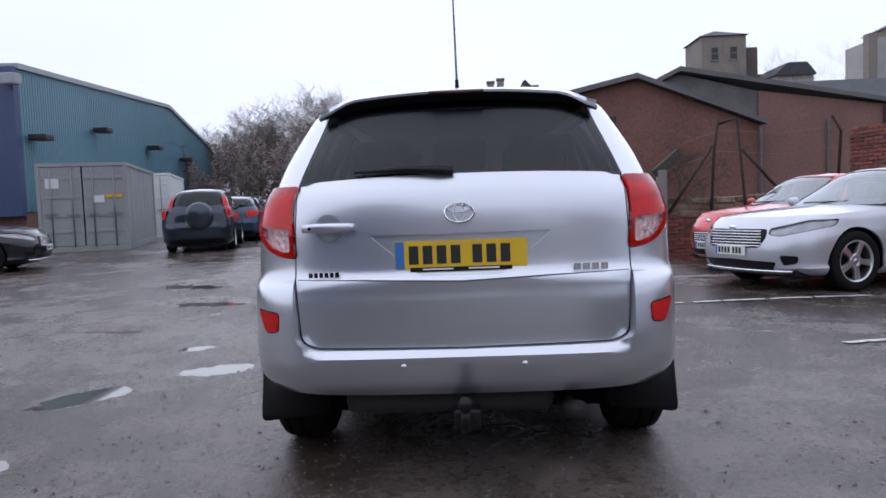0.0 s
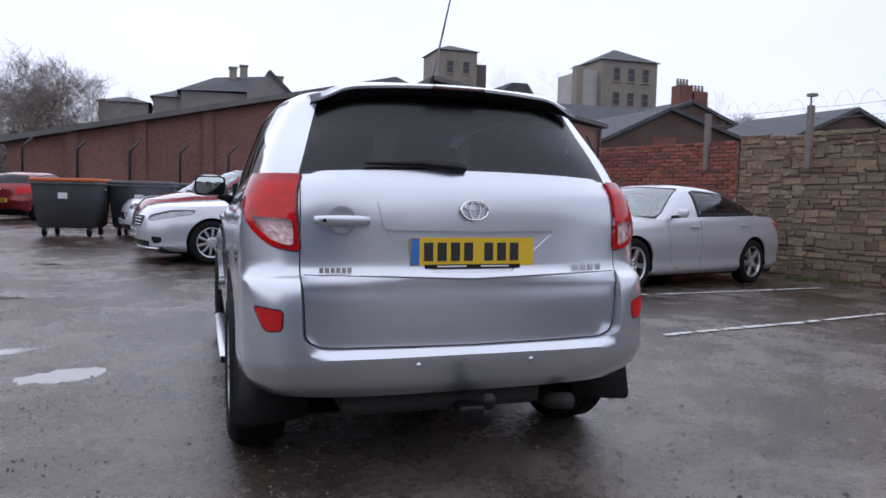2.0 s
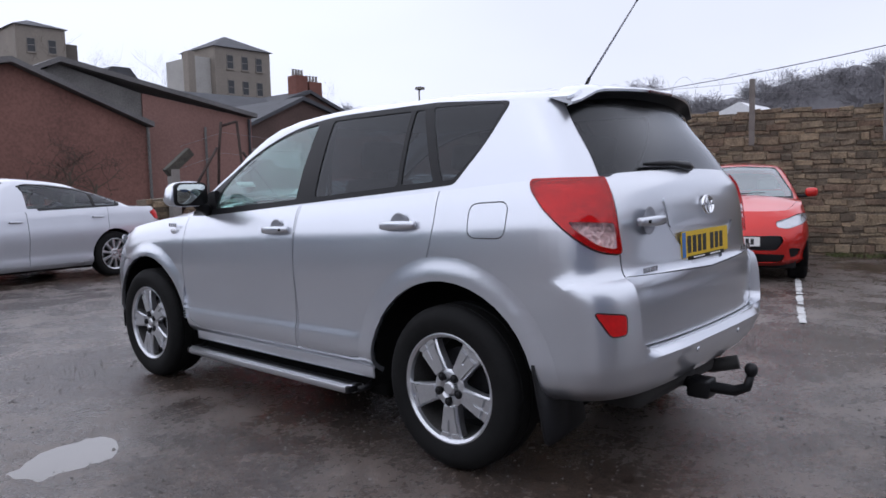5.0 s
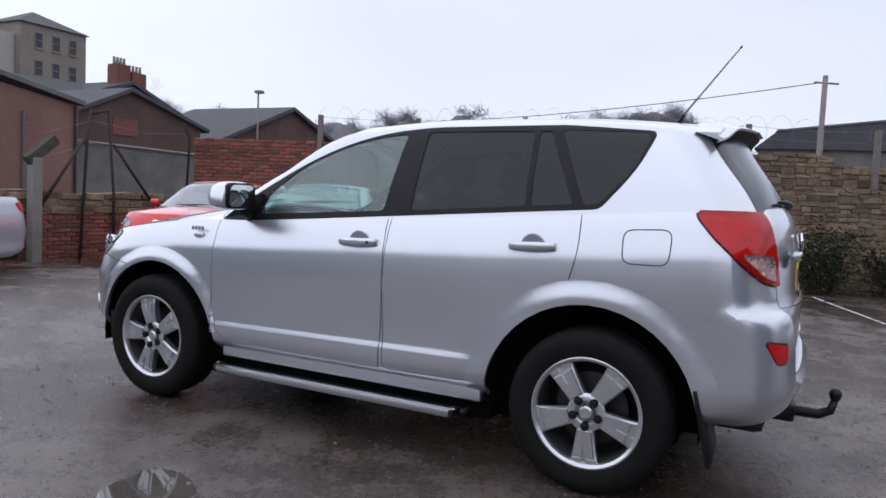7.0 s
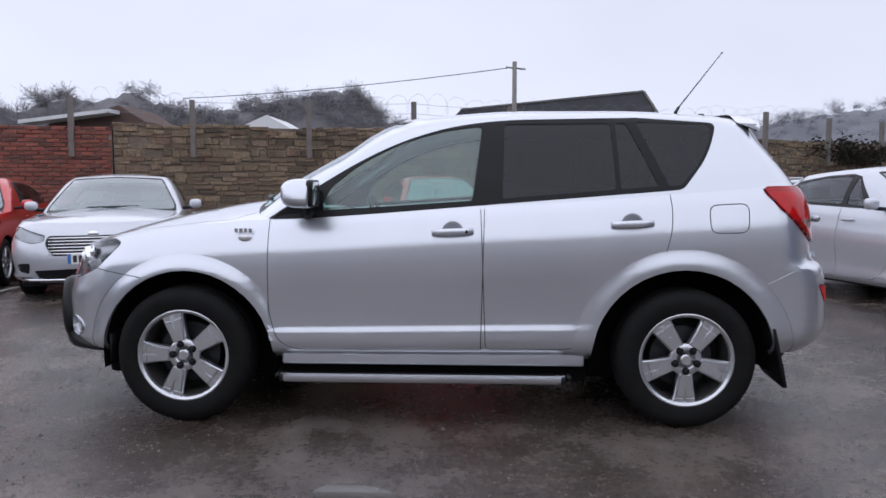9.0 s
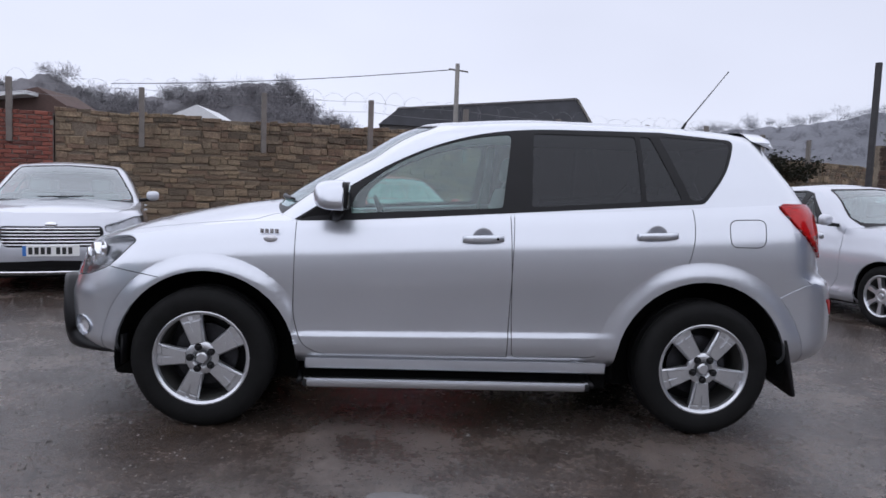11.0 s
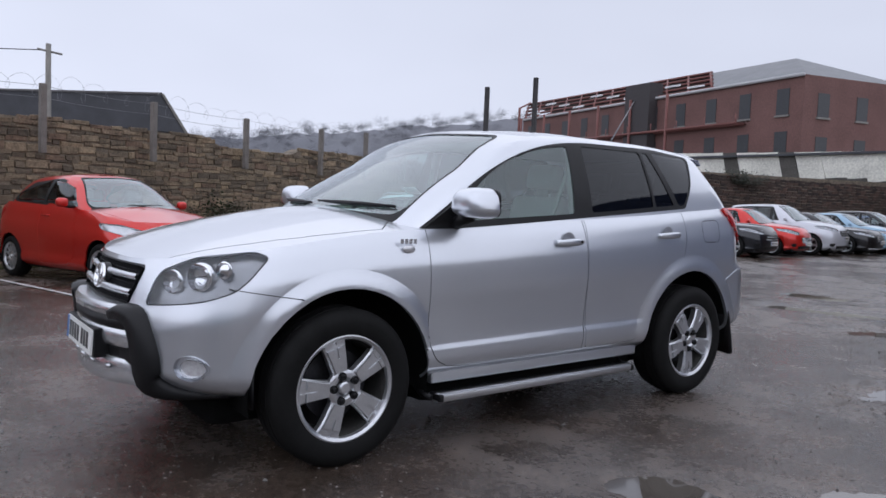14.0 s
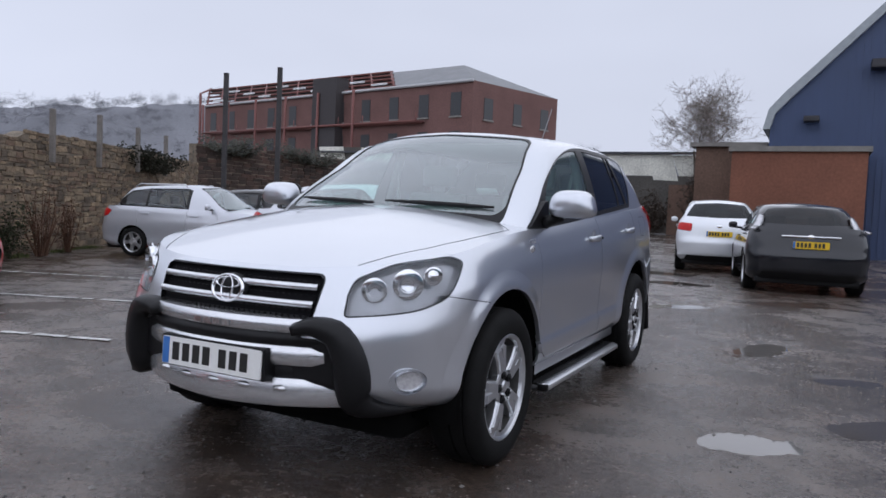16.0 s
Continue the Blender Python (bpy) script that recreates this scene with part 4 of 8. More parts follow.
        way = [curve(*[(i, p[j]) for i, p in enumerate(cx)]) for j in range(3)]
        wide = curve(*enumerate(hw))
        cx = [tuple(w_(i / 3) for w_ in way) for i in range(25)]
        hw = [wide(i / 3) for i in range(25)]
        rows = []
        for i, p in enumerate(cx):
            a, c = Vector(cx[max(i - 1, 0)]), Vector(cx[min(i + 1, len(cx) - 1)])
            d = (c - a).normalized()
            out = Vector((0.45, 0.9, 0)).normalized() if i < 16 else Vector((0.45, 0.9, 0)).lerp(Vector((0.75, 0.4, -0.3)), min(1.0, (i - 15) / 5)).normalized()
            s = d.cross(out).normalized()
            out = s.cross(d).normalized()
            P = Vector(p)
            rows.append([b.verts.new(Vector(((P + s * u * hw[i] + out * v).x * sx, (P + s * u * hw[i] + out * v).y, (P + s * u * hw[i] + out * v).z))) for u, v in ((-1, -0.07), (-0.95, 0.0), (-0.6, 0.028), (0.6, 0.028), (0.95, 0.0), (1, -0.07))])
        for p, q in zip(rows, rows[1:]):
            for j in range(5):
                b.faces.new((p[j], q[j], q[j + 1], p[j + 1]))
        b.faces.new(rows[0])
        b.faces.new(rows[-1])
        bmesh.ops.recalc_face_normals(b, faces=b.faces)
        part("bull_bar_end", b, BLACK_TRIM, car, "black plastic bull bar end")
    for x in (-0.30, -0.15, 0.0, 0.15, 0.30):
        part("skid_plate_dimple", lathe([(0, 0.012), (0.02, 0.010), (0.028, 0.0)], 16, "y"), SATIN, car, m=Matrix.Translation((x, nose_y(x) - 0.012, 0.425)) @ Matrix.Diagonal((1.2, 1, 0.5, 1)))
    plain_bars(car, on_nose(0, 2.169, 0.66, 0), 4, 0.035, 0.024, 0.014, CHROME)
    number_plate(car, on_nose(0, 2.168, 0.515, -3), PLATE_W, "front_number_plate")
    flat("plate_holder", boxed(-0.27, 0.27, 2.10, 2.166, 0.452, 0.578, 0.006), BLACK_TRIM, car)
    number_plate(gate, on_rear(0, -2.021, 0.933, -2), PLATE_Y, "rear_number_plate")
    flat("plate_strip", boxed(-0.20, 0.20, -2.033, -2.010, 0.868, 0.884), BLACK_TRIM, gate)
    plain_bars(gate, on_rear(0, -2.0335, 0.877), 2, 0.12, 0.006, 0.06, PLATE_W)
    plain_bars(gate, on_rear(-0.545, -2.022, 0.866), 6, 0.016, 0.020, 0.005, CHROME)
    plain_bars(gate, on_rear(0.505, -2.026, 0.868), 4, 0.028, 0.026, 0.007, CHROME)
    # spoiler with high brake lamp
    b = bmesh.new()
    n = 28
    rows = []
    for i in range(n + 1):
        s = -1 + 2 * i / n
        x = 0.598 * s
        drop = 0.030 * s * s + 0.045 * ease(0.72, 1.0, abs(s))
        y1 = -1.815 + 0.10 * s * s
        zt = 1.632 - drop
        prof = [(-1.60, zt - 0.004), (-1.70, zt - 0.008), (y1 + 0.03, zt - 0.020), (y1, zt - 0.032), (y1 + 0.002, zt - 0.042), (y1 + 0.03, zt - 0.050), (-1.70, zt - 0.090 + 0.05 * ease(0.6, 1.0, abs(s)))]
        rows.append([b.verts.new((x, y, z)) for y, z in prof])
    for p, q in zip(rows, rows[1:]):
        for j in range(6):
            f = b.faces.new((p[j], q[j], q[j + 1], p[j + 1]))
            f.material_index = 1 if j >= 4 else 0
    for r in (rows[0], rows[-1]):
        b.faces.new(r)
    bmesh.ops.recalc_face_normals(b, faces=b.faces)
    sp_ob = part("roof_spoiler", b, [SILVER, BLACK_TRIM], gate, "silver spoiler, black underneath")
    shade(sp_ob, 30)
    part("high_brake_lamp", boxed(-0.115, 0.115, -1.821, -1.79, 1.587, 1.600, 0.004), mat("smoked_red", (0.10, 0.03, 0.03), 0.2, coat=1.0), gate)
    # rear wiper, door handles, tailgate handle
    b = tube([(-0.02, -1.960, 1.258), (-0.07, -1.966, 1.264), (-0.2, -1.957, 1.274), (-0.42, -1.935, 1.270)], [0.018, 0.02, 0.013, 0.006], 8)
    part("rear_wiper", b, BLACK_TRIM, gate)

    def handle(parent, m4, keyhole):
        b = bmesh.new()
        k = 10
        rows = []
        for i in range(k + 1):
            s = i / k
            x = -0.105 + 0.21 * s
            bow = 0.030 + 0.012 * math.sin(math.pi * s)
            if s < 0.06 or s > 0.94:
                bow = 0.018
            hh = 0.015 + 0.004 * math.sin(math.pi * s)
            rows.append([b.verts.new((x, z, h)) for z, h in ((-hh, bow - 0.014), (-hh, bow - 0.004), (-hh * 0.4, bow), (hh * 0.4, bow), (hh, bow - 0.004), (hh, bow - 0.014))])
        for p, q in zip(rows, rows[1:]):
            for j in range(6):
                b.faces.new((p[j], q[j], q[(j + 1) % 6], p[(j + 1) % 6]))
        b.faces.new(rows[0])
        b.faces.new(rows[-1])
        for x in (-0.09, 0.09):
            box(b, x - 0.012, x + 0.012, -0.012, 0.012, 0, 0.026)
        bmesh.ops.recalc_face_normals(b, faces=b.faces)
        h = part("door_handle", b, SILVER, parent, m=m4)
        part("handle_cup", lathe([(0, -0.002), (0.035, 0.0), (0.05, 0.0045), (0.055, 0.003)], 24, "z"), mat("cup_shadow", (0.36, 0.37, 0.40), 0.4, 0.6, 0.05), h)
        if keyhole:
            part("keyhole", lathe([(0, 0.042), (0.007, 0.042), (0.007, 0.03)], 12, "z"), BLACK_TRIM, h, m=Matrix.Translation((0.07 if keyhole > 0 else -0.07, 0, 0)))
        return h

    doors = {}
    for o in car.children:
        doors.setdefault(o.name.split(".")[0], []).append(o)
    for sx in (-1, 1):
        fd, rd = doors["front_door"][0 if sx < 0 else 1], doors["rear_door"][0 if sx < 0 else 1]
        for d, y, z, k in ((fd, -0.105, 0.992, sx), (rd, -1.00, 1.034, 0)):
            m4 = pose(sx * 0.868, y, z, 90, 0, 90 * sx) @ pose(0, 0, 0, 0, 0, -2.5 * sx)
            handle(d, m4, -k if k else 0)
    handle(gate, on_rear(-0.52, -2.004, 1.052), -1)
    # mirrors
    for sx in (-1, 1):
        b = bmesh.new()
        bmesh.ops.create_uvsphere(b, u_segments=28, v_segments=18, radius=1)
        for v in b.verts:
            x, y, z = v.co
            p = [math.copysign(abs(c) ** 0.62, c) for c in (x, y, z)]
            yy = p[1] * 0.135 if p[1] > 0 else p[1] * 0.018
            v.co = (sx * (0.955 + p[0] * (0.115 - 0.02 * p[2])), 0.60 + yy + 0.03 * (0.955 - abs(0.955 + p[0] * 0.11)), 1.185 + p[2] * 0.073)
        mir = part("door_mirror", b, SILVER, car, "silver shell on a black foot")
        part("mirror_rim", prism(rounded([(-0.104, -0.066), (0.104, -0.066), (0.100, 0.066), (-0.100, 0.066)], 0.04, 5), -0.012, 0.012), BLACK_TRIM, mir, m=pose(0.955 * sx, 0.582, 1.185))
        part("mirror_glass", prism(rounded([(-0.092, -0.056), (0.092, -0.056), (0.090, 0.056), (-0.090, 0.056)], 0.035, 5), -0.004, 0.004), mat("mirror_silver", (0.42, 0.47, 0.46), 0.04, 1.0, 0.02), mir, m=pose(0.955 * sx, 0.570, 1.185, 5, 0, -4 * sx))
        b = tube([(sx * 0.80, 0.64, 1.075), (sx * 0.84, 0.63, 1.10), (sx * 0.90, 0.61, 1.118)], [0.035, 0.03, 0.024], 10)
        part("mirror_foot", b, BLACK_TRIM, mir)
        b = prism([(0.82, 1.062), (0.56, 1.082), (0.575, 1.20), (0.63, 1.19)], -0.805, -0.775, "x")
        if sx > 0:
            for v in b.verts:
                v.co.x *= -1
            bmesh.ops.recalc_face_normals(b, faces=b.faces)
        flat("mirror_sail", b, BLACK_TRIM, car)
        # side step: round-edged aluminium board on brackets
        b = bmesh.new()
        prof = [(0.80, 0.248), (0.80, 0.235), (0.885, 0.222), (0.912, 0.226), (0.925, 0.242), (0.922, 0.258), (0.905, 0.266), (0.88, 0.262)]
        ra = [[b.verts.new((sx * x, y, z)) for x, z in prof] for y in (0.775, 0.75, -0.64, -0.675)]
        for i in (0, 3):
            for v in ra[i]:
                v.co.x = sx * (0.84 + (abs(v.co.x) - 0.84) * 0.75)
        for p, q in zip(ra, ra[1:]):
            for j in range(8):
                b.faces.new((p[j], q[j], q[(j + 1) % 8], p[(j + 1) % 8]))
        b.faces.new(ra[0])
        b.faces.new(ra[-1])
        bmesh.ops.recalc_face_normals(b, faces=b.faces)
        step = part("side_step", b, ALU, car, "brushed aluminium side step")
        shade(step, 40)
        for k in range(5):
            part("step_groove", boxed(sx * 0.872 - 0.004 - 0.0 * k, sx * 0.872 + 0.004, 0.74, -0.63, 0.2655, 0.2665) if k == 0 else boxed(sx * (0.872 - 0.015 * k) - 0.004, sx * (0.872 - 0.015 * k) + 0.004, 0.74, -0.63, 0.262 - 0.003 * k, 0.2655 - 0.003 * k), BLACK_TRIM, step)
        for y in (0.80, -0.70):
            part("step_bracket", tube([(sx * 0.70, y, 0.30), (sx * 0.80, y, 0.245), (sx * 0.87, y, 0.244)], 0.016, 8), BLACK_TRIM, step)
        for y in (0.766, -0.666):
            part("step_end_cap", boxed(sx * 0.87 - 0.05, sx * 0.87 + 0.045, y - 0.012, y + 0.012, 0.226, 0.262, 0.008), BLACK_TRIM, step)
        # sill line and underside
        part("sill_panel", boxed(min(sx * 0.70, sx * 0.845), max(sx * 0.70, sx * 0.845), -0.78, 0.78, 0.300, 0.372, 0.012), SILVER, car)
        # mud flaps, wheel wells
        b = prism(rounded([(0.60, 0.24), (0.90, 0.21), (0.895, 0.50), (0.84, 0.64), (0.62, 0.66)], 0.03, 3), -0.008, 0.008)
        for v in b.verts:
            v.co = Vector((v.co.x * sx, -1.70 + v.co.y - (0.55 - v.co.z) * 0.22, v.co.z))
        bmesh.ops.recalc_face_normals(b, faces=b.faces)
        part("mud_flap", b, BLACK_TRIM, car, "black rubber mud flap")
        b = prism([(0.72, 0.31), (0.84, 0.30), (0.84, 0.45), (0.72, 0.45)], -0.006, 0.006)
        for v in b.verts:
            v.co = Vector((v.co.x * sx, 1.685 + v.co.y, v.co.z))
        bmesh.ops.recalc_face_normals(b, faces=b.faces)
        part("front_arch_lip", b, BLACK_TRIM, car)
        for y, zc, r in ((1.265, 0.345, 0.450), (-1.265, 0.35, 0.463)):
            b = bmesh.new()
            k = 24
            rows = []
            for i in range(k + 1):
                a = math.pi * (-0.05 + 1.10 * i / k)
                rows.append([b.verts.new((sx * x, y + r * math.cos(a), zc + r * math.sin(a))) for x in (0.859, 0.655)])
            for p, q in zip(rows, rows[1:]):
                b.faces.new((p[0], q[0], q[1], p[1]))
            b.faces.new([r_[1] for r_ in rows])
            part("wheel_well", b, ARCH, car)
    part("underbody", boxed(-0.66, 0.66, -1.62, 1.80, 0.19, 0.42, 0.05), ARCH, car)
    # two unseen blocks added to keep daylight off the ground below
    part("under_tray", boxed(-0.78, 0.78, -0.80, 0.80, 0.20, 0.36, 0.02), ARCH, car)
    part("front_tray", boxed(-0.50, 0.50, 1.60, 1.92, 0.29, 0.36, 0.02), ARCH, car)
    part("exhaust_silencer", boxed(-0.50, 0.36, -1.95, -1.64, 0.27, 0.43, 0.05), mat("sooty_metal", (0.02, 0.019, 0.018), 0.8), car)
    part("rear_axle", tube([(-0.68, -1.28, 0.33), (0.0, -1.30, 0.30), (0.68, -1.28, 0.33)], [0.05, 0.09, 0.05], 8), BLACK_TRIM, car)
    b = tube([(0.42, -1.2, 0.27), (0.42, -1.9, 0.27), (0.45, -2.02, 0.30)], 0.035, 10)
    part("exhaust_pipe", b, MATS["sooty_metal"], car)
    # tow bar with its ball
    b = tube([(0.0, -1.85, 0.30), (0.0, -2.06, 0.285), (0.0, -2.16, 0.285), (0.0, -2.21, 0.31), (0.0, -2.225, 0.36)], [0.026, 0.026, 0.024, 0.021, 0.017], 10)
    tow = part("tow_bar", b, BLACK_TRIM, car, "black swan-neck tow bar")
    part("tow_ball", lathe([(0, 0.03), (0.016, 0.026), (0.026, 0.012), (0.028, 0), (0.024, -0.016), (0.013, -0.03)], 20, "z"), BLACK_TRIM, tow, m=Matrix.Translation((0, -2.226, 0.388)))
    part("tow_socket", boxed(-0.05, 0.06, -2.06, -1.96, 0.235, 0.32, 0.015), BLACK_TRIM, tow)
    # parking sensors, badges on the wings
    for x, y, z in ((-0.66, -1.985, 0.527), (-0.235, -2.091, 0.505), (0.235, -2.091, 0.505), (0.66, -1.985, 0.527)):
        part("parking_sensor", lathe([(0, -0.002), (0.011, -0.002), (0.0125, 0.004)], 16, "y"), SILVER, car, m=Matrix.Translation((x, y, z)) @ Matrix.Rotation(-0.7 * (1 if x > 0.5 else -1 if x < -0.5 else 0) * -1, 4, "Z"))
    for sx in (-1, 1):
        part("side_repeater", lathe([(0, 0.008), (0.012, 0.006), (0.018, 0)], 20, "z"), CLEAR_LENS, car, m=pose(sx * 0.868, 0.955, 0.958, 90, 0, 90 * sx) @ Matrix.Diagonal((1.9, 1, 1, 1)))
        plain_bars(car, pose(sx * 0.868, 0.96, 0.995, 90, 0, 90 * sx), 4, 0.018, 0.022, 0.006, MATS["satin_silver"], "wing_badge_bars")
    # aerial
    b = tube([(-0.0, -1.42, 1.64), (0.0, -1.455, 1.70)], [0.011, 0.008], 8)
    an = part("aerial", b, BLACK_TRIM, car)
    part("aerial_rod", tube([(0, -1.455, 1.70), (0, -1.70, 2.02)], [0.0055, 0.0035], 6), WIRE, an)
    part("aerial_tip", tube([(0, -1.698, 2.017), (0, -1.706, 2.027)], 0.0045, 6), DARK_METAL, an)
    # front wipers and scuttle
    for x0, x1 in ((-0.62, -0.05), (0.02, 0.58)):
        xs_ = [x0 + (x1 - x0) * i / 8 for i in range(9)]
        pts = [(x, 1.004 - 0.19 * (x / 0.75) ** 2, 1.152 + 0.014 * i / 8) for i, x in enumerate(xs_)]
        part("front_wiper", tube(pts, [0.006, 0.009, 0.012, 0.013, 0.013, 0.012, 0.01, 0.008, 0.005], 6), BLACK_TRIM, car)
    # cabin
    part("cabin_floor", boxed(-0.64, 0.64, -1.85, 1.0, 0.42, 0.50), CABIN, car)
    part("dashboard_paper", boxed(-0.16, 0.16, 0.62, 0.86, 1.088, 1.094), WHITE_PAINT, car, "white paper on the dashboard")
    part("dashboard", prism(rounded([(1.0, 0.84), (1.0, 1.06), (0.80, 1.09), (0.55, 1.05), (0.50, 0.92), (0.6, 0.84)], 0.03, 3), -0.70, 0.70, "x"), CABIN, car)
    pts = [(0.17 * math.cos(2 * math.pi * i / 24), 0.17 * math.sin(2 * math.pi * i / 24), 0) for i in range(25)]
    part("steering_wheel", tube(pts, 0.015, 8, cap=False), BLACK_TRIM, car, m=pose(0.37, 0.42, 1.0, 68, 0, 0))
    for x in (-0.37, 0.37):
        seat(car, x, -0.02, "front_seat")
    for x in (-0.37, 0.0, 0.37):
        seat(car, x, -0.92, "rear_seat")
    part("headlining", boxed(-0.56, 0.56, -1.55, 0.05, 1.548, 1.556), PALE_LINING, car)
    for sx in (-1, 1):
        part("inner_pillar", tube([(sx * 0.735, -0.29, 1.13), (sx * 0.64, -0.315, 1.53)], 0.03, 6), CABIN, car)
        part("door_lining", boxed(min(sx * 0.72, sx * 0.79), max(sx * 0.72, sx * 0.79), -0.74, 0.78, 0.5, 1.06, 0.02), CABIN, car)
        part("rear_door_lining", boxed(min(sx * 0.72, sx * 0.79), max(sx * 0.72, sx * 0.79), -1.50, -0.75, 0.87, 1.15, 0.02), CABIN, car)
        part("seat_belt", tube([(sx * 0.66, -0.30, 1.42), (sx * 0.60, -0.22, 1.05), (sx * 0.55, -0.15, 0.7)], 0.012, 4), CABIN, car)
    part("windscreen_sticker", boxed(-0.06, 0.06, -0.001, 0.001, -0.025, 0.025), WHITE_PAINT, car, m=Matrix.Translation((-0.50, 0.70, 1.235)) @ Matrix.Rotation(radians(-52), 4, "X"))
    # wheels
    for x, y, sp_ in ((-0.785, 1.28, -0.28), (-0.785, -1.28, math.pi), (0.785, 1.28, 0.1), (0.785, -1.28, 0.5)):
        add_wheel(car, x, y, 0.352, 0.352, 0.235, 0.238, "five_wide", 0.0, sp_)
    return car


def seat(car, x, y, name):
    b = bmesh.new()
    box(b, x - 0.235, x + 0.235, y - 0.25, y + 0.27, 0.60, 0.74, 0.05)
    box(b, x - 0.225, x + 0.225, -0.06, 0.06, 0.0, 0.56, 0.05, m=Matrix.Translation((0, y - 0.24, 0.70)) @ Matrix.Rotation(radians(14), 4, "X"))
    box(b, x - 0.13, x + 0.13, -0.045, 0.045, 0.60, 0.76, 0.04, m=Matrix.Translation((0, y - 0.24, 0.70)) @ Matrix.Rotation(radians(12), 4, "X"))
    box(b, x - 0.05, x + 0.05, -0.01, 0.01, 0.52, 0.64, 0.0, m=Matrix.Translation((0, y - 0.24, 0.70)) @ Matrix.Rotation(radians(12), 4, "X"))
    return part(name, b, SEAT, car)


silver_suv(pose(-0.015, 0, 0))


# ---- other parked cars ----
def parked_car(name, label, m, colour, P, group="", style="twin_ten", front=True, plate_front=True):
    car = thing(name, m, label, "car", group)
    L, W, H, wb, fo = P["L"], P["W"], P["H"], P["wb"], P["fo"]
    hw, yF = W / 2, wb / 2 + fo
    yR = yF - L
    zb, zc, bf, br = P["zb"], P["zc"], P["bf"], P["br"]
    yc, yrf, yrr, yt = P["yc"], P["yrf"], P["yrr"], P["yt"]
    R = P.get("R", 0.32)
    sh = curve((yR, br - P.get("boot_drop", 0.0)), (yt, br), (0.0, (bf + br) / 2), (yc - 0.3, bf), (yc, zc - 0.06), (yF - 0.45, zb + 0.05), (yF, zb - 0.06))
    sp = {
        "sill": curve((yR, 0.27), (yR + 0.5, 0.21), (yF - 0.5, 0.19), (yF, 0.20)), "shoulder": sh,
        "bonnet_crown": curve((yc - 0.6, 0.03), (yc, 0.09), (yF, 0.06)),
        "roof": curve((yrr, H - 0.14), (yrr + 0.45, H - 0.075), (-0.15, H - 0.05), (yrf - 0.25, H - 0.07), (yrf, H - 0.10)), "roof_crown": 0.05,
        "w_low": curve((0, hw - 0.10), (0.05, hw - 0.045), (0.12, hw - 0.02), (0.2, hw - 0.035), (0.55, hw - 0.008), (0.7, hw - 0.015), (0.75, hw - 0.028), (0.92, hw - 0.055), (1, hw - 0.085)),
        "yf_low": curve((0, yF - 0.14), (0.12, yF - 0.03), (0.4, yF), (0.75, yF - 0.04), (0.92, yF - 0.12), (1, yF - 0.2)),
        "yr_low": curve((0, yR + 0.14), (0.14, yR + 0.02), (0.42, yR), (0.55, yR + 0.03), (0.85, yR + 0.06), (1, yR + 0.13)),
        "df_low": 0.62, "kf_low": 2.5, "dr_low": 0.42, "kr_low": curve((0, 2.6), (1, 2.5)),
        "w_up": curve((0, hw - 0.085), (0.4, hw - 0.15), (0.85, hw - 0.26), (1, hw - 0.33)),
        "yf_up": curve((0, yc), (0.5, yc + (yrf - yc) * 0.50), (0.88, yc + (yrf - yc) * 0.86), (1, yrf - 0.08)),
        "yr_up": curve((0, yt), (0.5, yt + (yrr - yt) * 0.42), (0.9, yt + (yrr - yt) * 0.86), (1, yrr + 0.05)),
        "df_up": 0.42, "kf_up": 2.8, "dr_up": 0.38, "kr_up": 2.7, "taper": 0.03,
    }
    S = Shell(sp, 0.5)
    Lv, Rv, Fv, DR, DF = (-1, 0, 0), (0, -1, 0), (0, 1, 0), (-1, -1, 0), (-1, 1, 0)
    BODY, TRIM, SIDE, WIND, RGL, HEAD, TAIL, GRI, INT, HOLE, DF_, DR_, GAPS, WTR, REF, VAL, BON = range(17)
    low, up = (0,), (2, 3)
    a0, a1 = yc - 0.42, yt + P.get("cpil", 0.32)
    zt = H - 0.135
    top0, top1 = yrf - 0.30, yrr + P.get("ctop", 0.34)
    mid = -0.02 + P.get("bpil", 0.0)
    S.ringed(rounded([(yc - 0.34, H), (yc - 0.34, 0.45), (yc - 0.5, 0.26), (mid, 0.26), (mid, H)], [0, 0.1, 0.1, 0, 0], 3), DF_, 0.006, GAPS, view=Lv, secs=low)
    if P.get("doors", 5) > 3:
        S.ringed(rounded([(mid - 0.012, H), (mid - 0.012, 0.26), (-wb / 2 + 0.45, 0.26), (-wb / 2 + 0.12, 0.62), (-wb / 2 + 0.05, H)], [0, 0, 0.1, 0.1, 0], 3), DR_, 0.006, GAPS, view=Lv, secs=low)
    S.cut(rounded([(a0 + 0.10, sh(a0) + 0.015), (a1, sh(a1) + 0.02), (a1 - 0.05, sh(a1) + 0.10), (top1, zt - 0.015), (top1 + 0.5, zt + 0.035), (0, zt + 0.045), (top0, zt + 0.01), (top0 + 0.3, (zt + bf) / 2 + 0.13)], 0.05, 3), TRIM, Lv, 0.1, up)
    S.cut(rounded([(a0 + 0.02, sh(a0) + 0.035), (mid + 0.035, sh(mid) + 0.04), (mid + 0.03, zt + 0.02), (top0, zt - 0.015), (top0 + 0.26, (zt + bf) / 2 + 0.105)], 0.03, 3), SIDE, Lv, 0.1, up)
    S.cut(rounded([(mid - 0.04, sh(mid) + 0.04), (a1 + 0.06, sh(a1) + 0.045), (a1 + 0.0, sh(a1) + 0.11), (top1 + 0.03, zt - 0.04), (top1 + 0.45, zt + 0.01), (mid - 0.05, zt + 0.02)], 0.03, 3), SIDE, Lv, 0.1, up)
